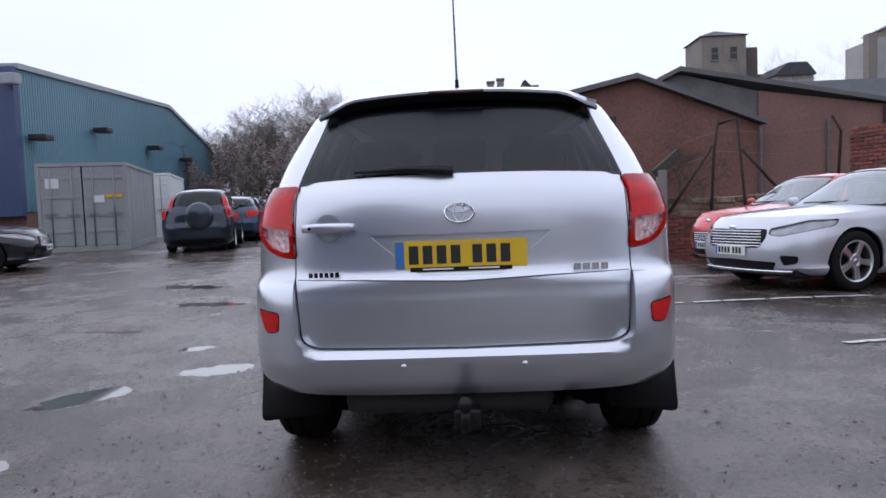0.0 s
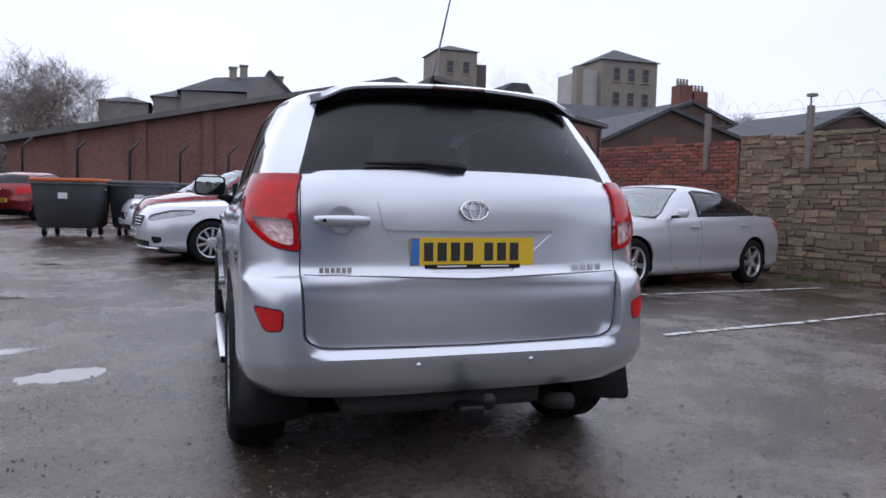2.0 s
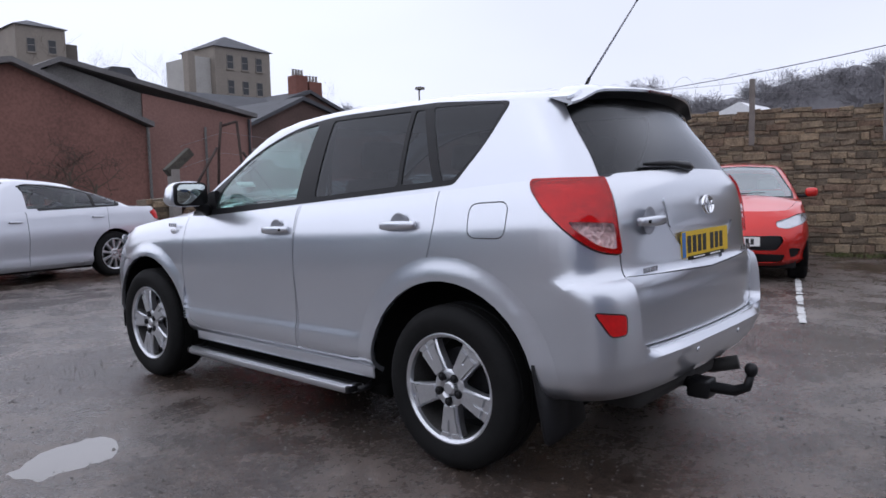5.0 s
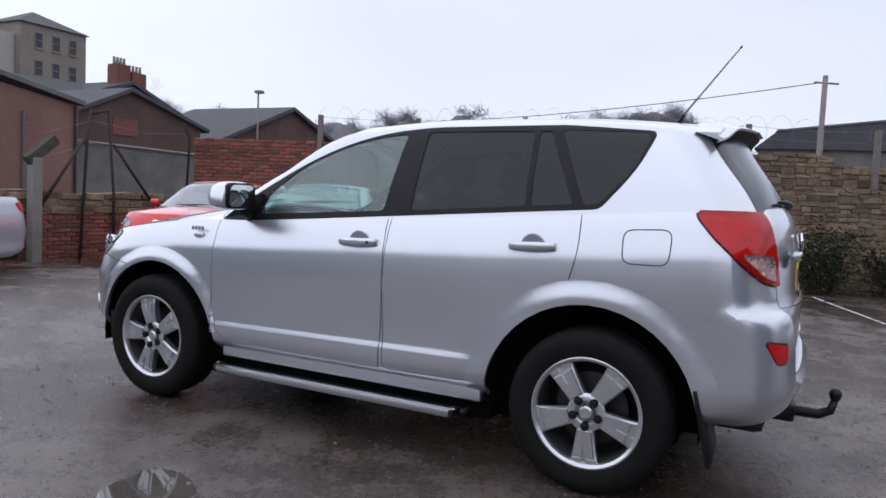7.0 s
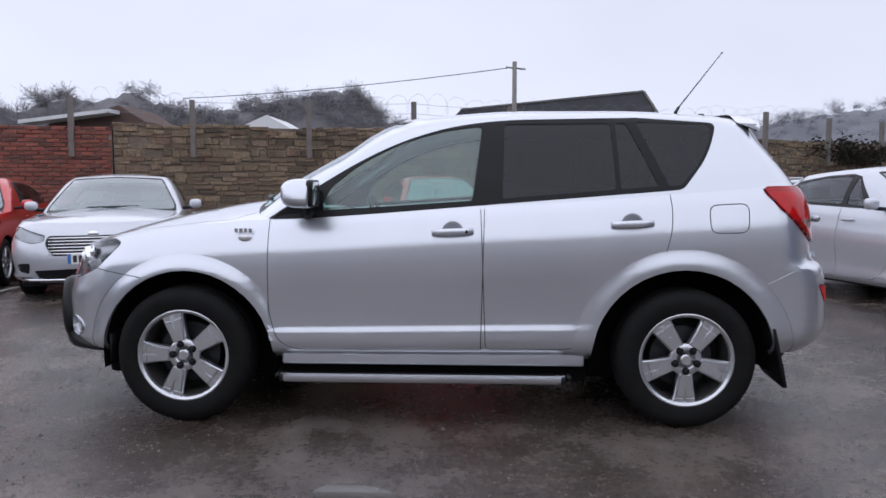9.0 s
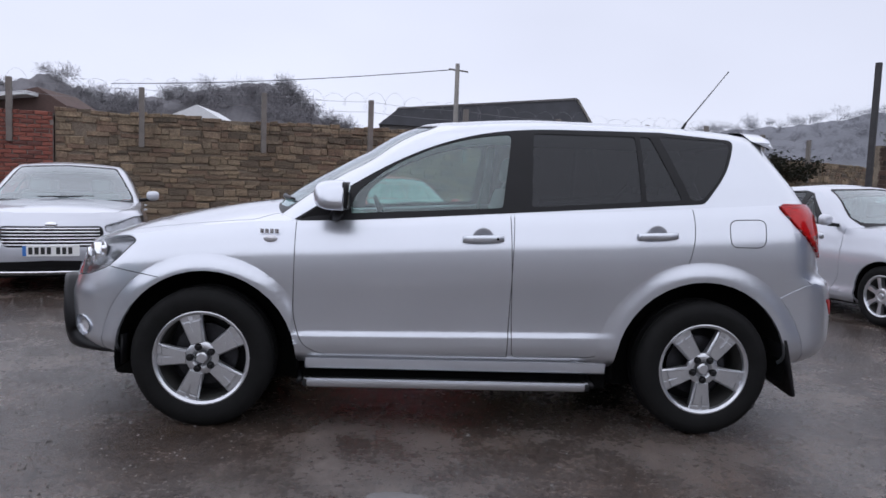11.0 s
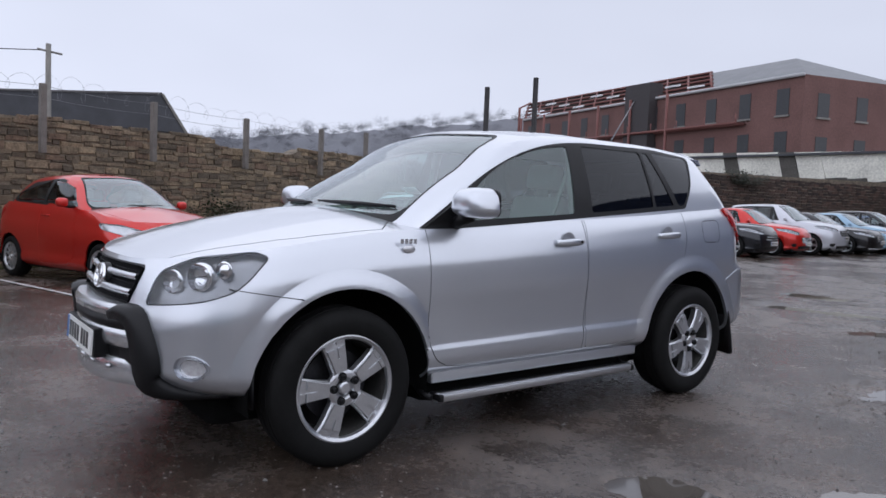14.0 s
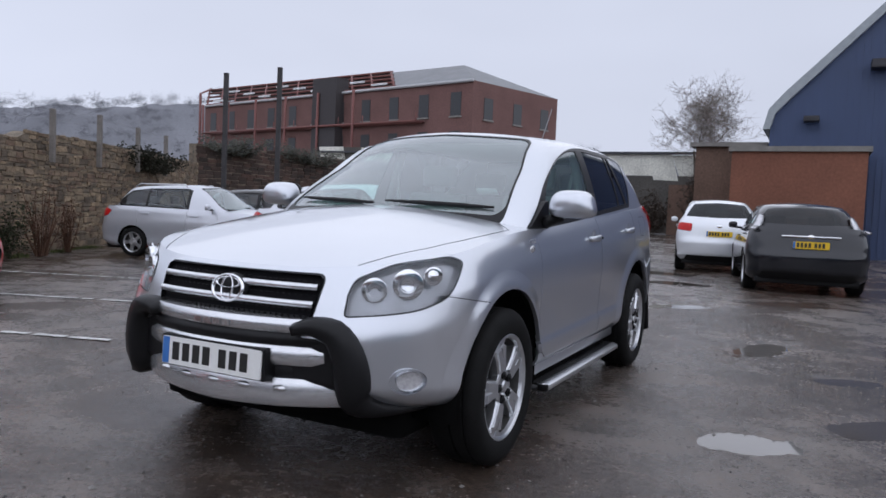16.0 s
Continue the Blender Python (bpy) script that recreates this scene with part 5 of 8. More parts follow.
    if P.get("doors", 5) > 3:
        q = -wb / 2 + 0.25
        S.cut([(q, br - 0.3), (q + 0.045, br - 0.3), (q + 0.045, H), (q, H)], TRIM, Lv, 0.1, up, where=lambda c: c.z < zt + 0.04 and c.z > sh(c.y) + 0.02)
    S.cut(rounded([(0.02, zc - 0.06), (0.02, H - 0.05), (-hw + 0.37, H - 0.075), (-hw + 0.33, H - 0.14), (-hw + 0.17, zc + 0.06), (-hw + 0.16, zc - 0.04)], 0.03, 2), WTR, Fv, 0.15, up)
    S.cut(rounded([(0.02, zc + 0.02), (0.02, H - 0.06), (-hw + 0.378, H - 0.087), (-hw + 0.342, H - 0.145), (-hw + 0.184, zc + 0.065), (-hw + 0.19, zc + 0.01)], 0.03, 2), WIND, Fv, 0.15, up)
    rz0 = br + 0.05
    S.cut(rounded([(0.02, rz0), (0.02, H - 0.10), (-hw + 0.36, H - 0.13), (-hw + 0.20, rz0 + 0.02)], 0.05, 3), RGL, Rv, 0.12, up)
    S.ringed([(-hw + 0.21, yc - 0.12), (-hw + 0.14, yc + 0.08), (-hw + 0.19, yF - 0.62), (-hw * 0.66, yF - 0.33), (-hw * 0.3, yF - 0.2), (0.01, yF - 0.18), (0.01, yc - 0.12)], BON, 0.006, GAPS, view=(0, 0, 1), face=0.2, secs=(1,))
    k = 0.7071
    h0, h1 = -k * (-hw * 0.96 + yF - 0.72), -k * (-hw * P.get("lamp_in", 0.58) + yF - 0.07)
    S.ringed(rounded([(h0, zb + 0.03), (h0 - 0.04, zb - 0.035), (h1 + 0.12, zb - 0.15), (h1, zb - 0.13), (h1 + 0.02, zb - 0.07), (h0 - 0.30, zb + 0.02)], 0.03, 3), HEAD, 0.006, GAPS, view=DF, face=0.0, secs=(0, 1))
    g0, g1 = k * (-hw * 0.97 - yR - 0.42), k * (-hw * P.get("tail_in", 0.58) - yR - 0.05)
    tz = P.get("tz", br - 0.06)
    if not P.get("tall"):
        S.ringed(rounded([(g0, tz - 0.02), (g0 + 0.06, tz - 0.13), (g1 - 0.02, tz - P.get("th", 0.2)), (g1, tz - P.get("th", 0.2) + 0.02), (g1 - 0.01, tz), (g0 + 0.15, tz + 0.02)], 0.03, 3), TAIL, 0.006, GAPS, view=DR, face=0.0, secs=(0, 1))
    gw = P.get("gw", 0.56) * hw
    gz0, gz1 = P.get("gz", (zb - 0.22, zb - 0.075))
    S.ringed(rounded([(0.02, gz1), (0.02, gz0), (-gw * 0.86, gz0), (-gw, (gz0 + gz1) / 2 + 0.02), (-gw * 0.96, gz1)], [0, 0, 0.03, 0.03, 0.03], 3), GRI, 0.008, GAPS, view=Fv, secs=low)
    S.cut(rounded([(0.02, 0.36), (0.02, 0.235), (-hw * 0.6, 0.24), (-hw * 0.66, 0.34)], [0, 0, 0.03, 0.03], 3), INT, Fv, 0.2, low)
    S.cut(rounded([(-hw * 0.70, 0.42), (-hw * 0.72, 0.30), (-hw * 0.84, 0.33), (-hw * 0.86, 0.41)], 0.03, 3), REF, Fv, 0.1, low)
    if P.get("valance", True):
        S.cut([(0.02, 0.36), (0.02, 0.2), (-hw * 0.8, 0.2), (-hw * 0.72, 0.36)], VAL, Rv, 0.1, low)
    for y in (wb / 2, -wb / 2):
        S.cut(disc(y, R, R + 0.045, 24), HOLE, Lv, -0.4, low, where=lambda c: c.x < -0.3)
    S.drop(HOLE)
    body = S.take(BODY, "body", PAINT, car, rim=0.02)
    made = body + S.take(BON, "bonnet", PAINT, car) + S.take(DF_, "front_door", PAINT, car, sides="pair") + S.take(DR_, "rear_door", PAINT, car, sides="pair")
    S.take(GAPS, "panel_gap", GAP, car, lift=-0.006, rim=0)
    S.take(TRIM, "window_surround", BLACK_TRIM, car, sides="pair")
    S.take(WTR, "windscreen_surround", BLACK_TRIM, car)
    S.take(SIDE, "side_window", GLASS_DARK, car, "", -0.004, 0, "pair")
    S.take(WIND, "windscreen", WIND_GLASS, car, "", -0.004, 0)
    S.take(RGL, "rear_window", GLASS_TINT, car, "", 0.001, 0.006)
    S.take(HEAD, "headlamp", glass("lamp_glass", (0.93, 0.94, 0.95), 0.03, 1.5), car, "clear headlamp", 0.004, 0.0, "pair")
    S.take(HEAD, "headlamp_bowl", P.get("lamp") or mat("parked_lamp_bowl", (0.30, 0.305, 0.32), 0.2, 0.85, 0.5, 9, 50, 0.004), car, "", -0.022, -0.022, "pair")
    S.take(TAIL, "tail_lamp", RED_LENS, car, "red tail lamp", 0.006, 0.015, "pair")
    S.take(GRI, "grille", BLACK_TRIM, car, "", -0.015, -0.02)
    S.take(VAL, "rear_valance", BLACK_TRIM, car, "", 0.0, 0.01)
    S.take(REF, "fog_lamp_recess", BLACK_TRIM, car, "", -0.012, -0.015, "pair")
    S.take(INT, "lower_intake", BLACK_TRIM, car, "", -0.012, -0.015)
    S.bm.free()
    if P.get("tall"):
        # upright lamps that climb the corners beside the rear window
        for sx in (-1, 1):
            b = bmesh.new()
            rows = []
            for i in range(9):
                z = tz - P["th"] * (1 - i / 8)
                g = min(1.0, max(0.0, (z - br) / (H - 0.11 - br)))
                w, ye = (sp["w_up"](g), sp["yr_up"](g)) if z > br else (hw - 0.03, yR + 0.07)
                if z > br:
                    w *= 1 - 0.03 * (ye / 2) ** 2
                k_, d_ = (2.7, 0.38) if z > br else (2.5, 0.42)
                row = []
                for u in (0.80, 0.86, 0.92, 0.97):
                    u = 1 - (1 - u) * (0.55 + 0.45 * math.sin(math.pi * (0.12 + 0.8 * i / 8)))
                    row.append(b.verts.new((sx * (w * u + 0.02), ye + d_ * (1 - (1 - u ** k_) ** (1 / k_)) - 0.032, z)))
                rows.append(row)
            for p, q in zip(rows, rows[1:]):
                for j in range(3):
                    b.faces.new((p[j], p[j + 1], q[j + 1], q[j]))
            bmesh.ops.solidify(b, geom=b.faces[:], thickness=0.02)
            bmesh.ops.recalc_face_normals(b, faces=b.faces)
            part("tail_lamp", b, P.get("lens", RED_LENS), car, P.get("lens_label", "tall red tail lamp"))
    if P.get("strip"):
        part("boot_strip", boxed(-0.42, 0.42, yR + 0.015, yR + 0.06, br - 0.145, br - 0.115, 0.008), CHROME, car)
    nb = P.get("bars", 4)
    for i in range(nb):
        z = gz0 + (gz1 - gz0) * (i + 0.5) / nb
        xs = [gw * 0.93 * (-1 + 2 * j / 10) for j in range(11)]
        part("grille_bar", tube([(x, yF - 0.005 - 0.62 * (1 - (1 - (abs(x) / hw) ** 2.5) ** (1 / 2.5)) - (0.04 * (z - gz0)), z) for x in xs], 0.010, 5), CHROME, car)
    if P.get("lip"):
        xs = [hw * 0.80 * (-1 + 2 * j / 14) for j in range(15)]
        part("bumper_lip", tube([(x, yF - 0.045 - 0.62 * (1 - (1 - (abs(x) / hw) ** 2.5) ** (1 / 2.5)), 0.235) for x in xs], 0.016, 6), CHROME, car, "bright strip along the bumper foot")
    if plate_front:
        number_plate(car, on_nose(0, yF + 0.006, P.get("pz", gz0 - 0.07)), PLATE_W, "front_number_plate")
    number_plate(car, on_rear(0, yR - 0.004, P.get("rz", 0.62)), PLATE_Y, "rear_number_plate")
    part("nose_emblem", lathe([(0, 0.01), (0.03, 0.008), (0.042, 0)], 16, "y"), CHROME, car, m=Matrix.Translation((0, yF - 0.03 + P.get("eo", 0), P.get("ez", zb - 0.055))) @ Matrix.Diagonal((1.4, 1, 0.7, 1)))
    part("rear_emblem", lathe([(0, 0.01), (0.03, 0.008), (0.042, 0)], 16, "y"), CHROME, car, m=Matrix.Translation((0, yR + 0.045, br - 0.13)) @ Matrix.Rotation(math.pi, 4, "Z") @ Matrix.Diagonal((1.4, 1, 0.7, 1)))
    for sx in (-1, 1):
        b = bmesh.new()
        bmesh.ops.create_uvsphere(b, u_segments=14, v_segments=9, radius=1)
        for v in b.verts:
            c = [math.copysign(abs(t) ** 0.7, t) for t in v.co]
            v.co = (sx * (hw + 0.065 + c[0] * 0.08), yc - 0.50 + c[1] * (0.06 if c[1] > 0 else 0.02), sh(yc - 0.5) + 0.085 + c[2] * 0.062)
        made.append(part("door_mirror", b, PAINT, car))
        part("mirror_foot", tube([(sx * (hw - 0.10), yc - 0.48, sh(yc - 0.5) + 0.03), (sx * (hw + 0.03), yc - 0.49, sh(yc - 0.5) + 0.04)], 0.022, 6), BLACK_TRIM, car)
        for y in [mid + 0.16] + ([-wb / 2 + 0.28] if P.get("doors", 5) > 3 else []):
            made.append(part("door_handle", boxed(sx * (hw - 0.022) - 0.02, sx * (hw - 0.022) + 0.02, y - 0.09, y + 0.09, sh(y) - 0.135, sh(y) - 0.112, 0.008), PAINT, car))
        for y in (wb / 2, -wb / 2):
            b = bmesh.new()
            rows = []
            for i in range(17):
                a = math.pi * (-0.1 + 1.2 * i / 16)
                rows.append([b.verts.new((sx * x, y + (R + 0.05) * math.cos(a), R + (R + 0.05) * math.sin(a))) for x in (hw - 0.035, 0.4)])
            for p, q in zip(rows, rows[1:]):
                b.faces.new((p[0], q[0], q[1], p[1]))
            b.faces.new([r_[1] for r_ in rows])
            part("wheel_well", b, ARCH, car)
            add_wheel(car, sx * (hw - 0.125), y, R, R, 0.21, R * 0.69, style, 0.0, 0.3 * y)
        part("wiper", tube([(sx * 0.02 - 0.30, yc - 0.10, zc + 0.055), (sx * 0.02 + 0.25, yc + 0.0, zc + 0.045)], 0.008, 5), BLACK_TRIM, car)
        for y in (0.25, -0.75):
            b = bmesh.new()
            box(b, sx * 0.36 - 0.22, sx * 0.36 + 0.22, y - 0.30, y - 0.18, 0.55, bf + 0.12, 0.04)
            box(b, sx * 0.36 - 0.12, sx * 0.36 + 0.12, y - 0.30, y - 0.21, bf + 0.14, bf + 0.30, 0.03)
            part("seat", b, SEAT, car)
    part("underbody", boxed(-hw + 0.16, hw - 0.16, yR + 0.25, yF - 0.25, 0.16, 0.30, 0.03), BLACK_TRIM, car)
    part("cabin_tub", boxed(-hw + 0.13, hw - 0.13, yt + 0.15, yc - 0.25, 0.30, 0.56), CABIN, car)
    part("dashboard", boxed(-hw + 0.16, hw - 0.16, yc - 0.65, yc - 0.22, 0.5, zc - 0.03, 0.05), CABIN, car)
    if P.get("rails"):
        for sx in (-1, 1):
            part("roof_rail", tube([(sx * (hw - 0.30), yrf - 0.45, H - 0.06), (sx * (hw - 0.29), yrf - 0.5, H - 0.01), (sx * (hw - 0.29), yrr + 0.4, H - 0.01), (sx * (hw - 0.30), yrr + 0.3, H - 0.07)], 0.014, 6), ALU, car)
    for o in made:
        o.color = (*colour, 1)
    return car


def P_(**k):
    return k


SALOON = P_(lip=True, L=4.85, W=1.85, H=1.46, wb=2.85, fo=0.95, zb=0.78, zc=0.96, bf=0.93, br=1.02, yc=1.05, yrf=0.30, yrr=-1.15, yt=-1.95, cpil=0.38, ctop=0.10, R=0.34, gz=(0.50, 0.70), bars=6, gw=0.52, th=0.16, boot_drop=0.02, pz=0.46)
LIFTBACK = P_(lip=True, L=4.84, W=1.86, H=1.47, wb=2.74, fo=0.98, zb=0.80, zc=0.97, bf=0.94, br=1.04, yc=1.02, yrf=0.28, yrr=-1.05, yt=-1.95, cpil=0.42, ctop=0.12, R=0.34, gz=(0.56, 0.71), bars=3, gw=0.42, th=0.15, boot_drop=0.02, pz=0.46)
SMALL = P_(L=3.62, W=1.66, H=1.50, wb=2.30, fo=0.68, zb=0.80, zc=1.02, bf=0.98, br=1.06, yc=0.92, yrf=0.28, yrr=-1.28, yt=-1.52, doors=3, bpil=-0.30, cpil=0.34, ctop=0.42, R=0.29, gz=(0.40, 0.56), bars=0, gw=0.62, pz=0.50, ez=0.70, eo=0.03, lamp=CLEAR_LENS)
HATCH = P_(L=3.97, W=1.72, H=1.49, wb=2.49, fo=0.82, zb=0.83, zc=1.0, bf=0.96, br=1.08, yc=1.0, yrf=0.32, yrr=-1.30, yt=-1.58, R=0.31, gz=(0.44, 0.60), bars=5, gw=0.52, pz=0.40)
CLIO = P_(L=4.03, W=1.72, H=1.49, wb=2.59, fo=0.80, zb=0.84, zc=1.03, bf=0.97, br=1.06, yc=1.08, yrf=0.34, yrr=-1.32, yt=-1.62, R=0.31, gz=(0.34, 0.50), bars=1, gw=0.55, pz=0.55)
ESTATE = P_(L=4.24, W=1.66, H=1.50, wb=2.46, fo=0.85, zb=0.82, zc=1.0, bf=0.95, br=1.02, yc=0.98, yrf=0.30, yrr=-1.62, yt=-1.82, cpil=0.22, ctop=0.22, R=0.30, gz=(0.58, 0.74), bars=3, gw=0.45, rails=True)
MPV = P_(L=4.43, W=1.83, H=1.62, wb=2.79, fo=0.86, zb=0.88, zc=1.08, bf=1.02, br=1.10, yc=1.25, yrf=0.45, yrr=-1.45, yt=-1.65, R=0.33, gz=(0.50, 0.68), bars=2, gw=0.40, th=0.24)
SUV = P_(L=4.55, W=1.80, H=1.68, wb=2.62, fo=0.86, zb=0.95, zc=1.13, bf=1.08, br=1.15, yc=1.0, yrf=0.32, yrr=-1.60, yt=-1.85, cpil=0.24, ctop=0.24, R=0.35, gz=(0.66, 0.84), bars=2, gw=0.45, th=0.55, tail_in=0.86, rz=0.78, tz=1.45, tall=True)
VENGA = P_(L=4.07, W=1.77, H=1.60, wb=2.615, fo=0.80, zb=0.90, zc=1.08, bf=1.02, br=1.12, yc=1.15, yrf=0.40, yrr=-1.28, yt=-1.50, R=0.32, gz=(0.5, 0.66), bars=2, gw=0.4, th=0.16, tz=1.03, rz=0.83, tail_in=0.70)
FOCUS = P_(L=4.34, W=1.84, H=1.50, wb=2.64, fo=0.86, zb=0.84, zc=1.0, bf=0.96, br=1.06, yc=1.0, yrf=0.30, yrr=-1.42, yt=-1.68, R=0.33, gz=(0.5, 0.66), bars=2, gw=0.5, th=0.26, tz=1.27, rz=0.80, tall=True, lens=CLEAR_LENS, lens_label="tall clear tail lamp", strip=True)

SILVER_C, RED_C, DKRED, WHITE_C, DARKGREY, BLACK_C, BLUE_C = (0.54, 0.555, 0.60), (0.52, 0.018, 0.012), (0.20, 0.012, 0.018), (0.72, 0.74, 0.77), (0.009, 0.010, 0.014), (0.012, 0.012, 0.014), (0.02, 0.06, 0.22)


def park(x, y, heading):
    """Stands a car at x, y with its nose along heading (degrees from +y, anticlockwise), on the sloping yard."""
    a = radians(heading)
    d, s = Vector((-math.sin(a), math.cos(a))), Vector((math.cos(a), math.sin(a)))
    z = ground_z(x, y)
    pitch = math.degrees(math.atan2(ground_z(x + d.x * 1.3, y + d.y * 1.3) - ground_z(x - d.x * 1.3, y - d.y * 1.3), 2.6))
    roll = math.degrees(math.atan2(ground_z(x + s.x * 0.8, y + s.y * 0.8) - ground_z(x - s.x * 0.8, y - s.y * 0.8), 1.6))
    zz = [ground_z(x + d.x * i * 1.3 + s.x * j * 0.8, y + d.y * i * 1.3 + s.y * j * 0.8) for i in (-1, 1) for j in (-1, 1)]
    return Matrix.Translation((x, y, sum(zz) / 4 - 0.004)) @ Euler((0, 0, a)).to_matrix().to_4x4() @ Euler((radians(pitch), radians(-roll), 0)).to_matrix().to_4x4()


BAY = 90 + 18  # cars in the bays point away from the stone wall


# ---- ground: one sheet out to the horizon, with hollows that hold the puddles ----
# x, y, half-length, half-width, turn, depth
HOLLOWS = [(-1.83, 0.27, 0.30, 0.20, 20, 0.030), (-2.31, 1.05, 0.20, 0.13, 10, 0.022), (-2.46, -0.45, 0.36, 0.20, 60, 0.020), (-2.35, -1.75, 0.26, 0.16, 30, 0.022), (-3.55, 2.1, 0.50, 0.18, -10, 0.050),
           (-3.3, 3.98, 0.7, 0.28, -15, 0.040), (-5.6, 10.9, 1.3, 0.5, -8, 0.045), (-1.70, -2.8, 0.55, 0.24, 75, 0.040), (0.1, -8.9, 0.9, 0.4, 30, 0.04), (-0.55, -5.55, 0.6, 0.28, 45, 0.035), (0.6, -11.2, 0.9, 0.4, 20, 0.04),
           (0.7, -6.6, 0.9, 0.30, 10, 0.045), (-4.4, 6.0, 0.9, 0.3, -20, 0.04), (-3.0, 7.6, 0.8, 0.25, 5, 0.035), (1.5, -8.3, 0.8, 0.3, 20, 0.035), (-4.2, 0.2, 0.5, 0.25, 20, 0.03), (3.0, -13.5, 1.2, 0.5, 10, 0.04)]


def hollow(x, y):
    d = 0.0
    for hx, hy, a, b, t, dep in HOLLOWS:
        dx, dy = x - hx, y - hy
        if abs(dx) > 3 or abs(dy) > 3:
            continue
        c, s = math.cos(radians(t)), math.sin(radians(t))
        u, v = (dx * c + dy * s) / a, (-dx * s + dy * c) / b
        w = u * u + v * v
        if w < 6:
            w *= 1 + 0.85 * noise.noise((x * 5.5, y * 5.5, 3.0)) + 0.55 * noise.noise((x * 14, y * 14, 8.0))
            d += dep * max(0.0, 1 - w / 1.35) ** 0.7
    return d


def yard_z(x, y):
    n = 0.010 * noise.noise((x * 0.7, y * 0.7, 0)) + 0.005 * noise.noise((x * 2.6, y * 2.6, 1)) + 0.0022 * noise.noise((x * 9, y * 9, 5))
    fade = max(0.15, min(1.0, (26 - abs(y)) / 8))
    # keep the tyres of the car in the middle on the level
    return ground_z(x, y) + n * fade * (0.35 if x > 2 else 1.0) - hollow(x, y)


def axis(lo, hi, step, far):
    a = list(np.arange(lo, hi + 1e-6, step))
    g, s, v = [], step, hi
    while v < far:
        s *= 1.35
        v += s
        g.append(v)
    h, s, v = [], step, lo
    while v > -far:
        s *= 1.35
        v -= s
        h.append(v)
    return h[::-1] + a + g


gx, gy = axis(-5.2, 3.0, 0.045, 900), axis(-6.5, 5.0, 0.045, 900)
gv = [(x, y, yard_z(x, y) if abs(x) < 40 and abs(y) < 45 else ground_z(x, y)) for y in gy for x in gx]
nx = len(gx)
gf = [(j * nx + i, j * nx + i + 1, (j + 1) * nx + i + 1, (j + 1) * nx + i) for j in range(len(gy) - 1) for i in range(nx - 1)]
gme = bpy.data.meshes.new("ground")
gme.from_pydata(gv, [], gf)
gme.polygons.foreach_set("use_smooth", [True] * len(gme.polygons))


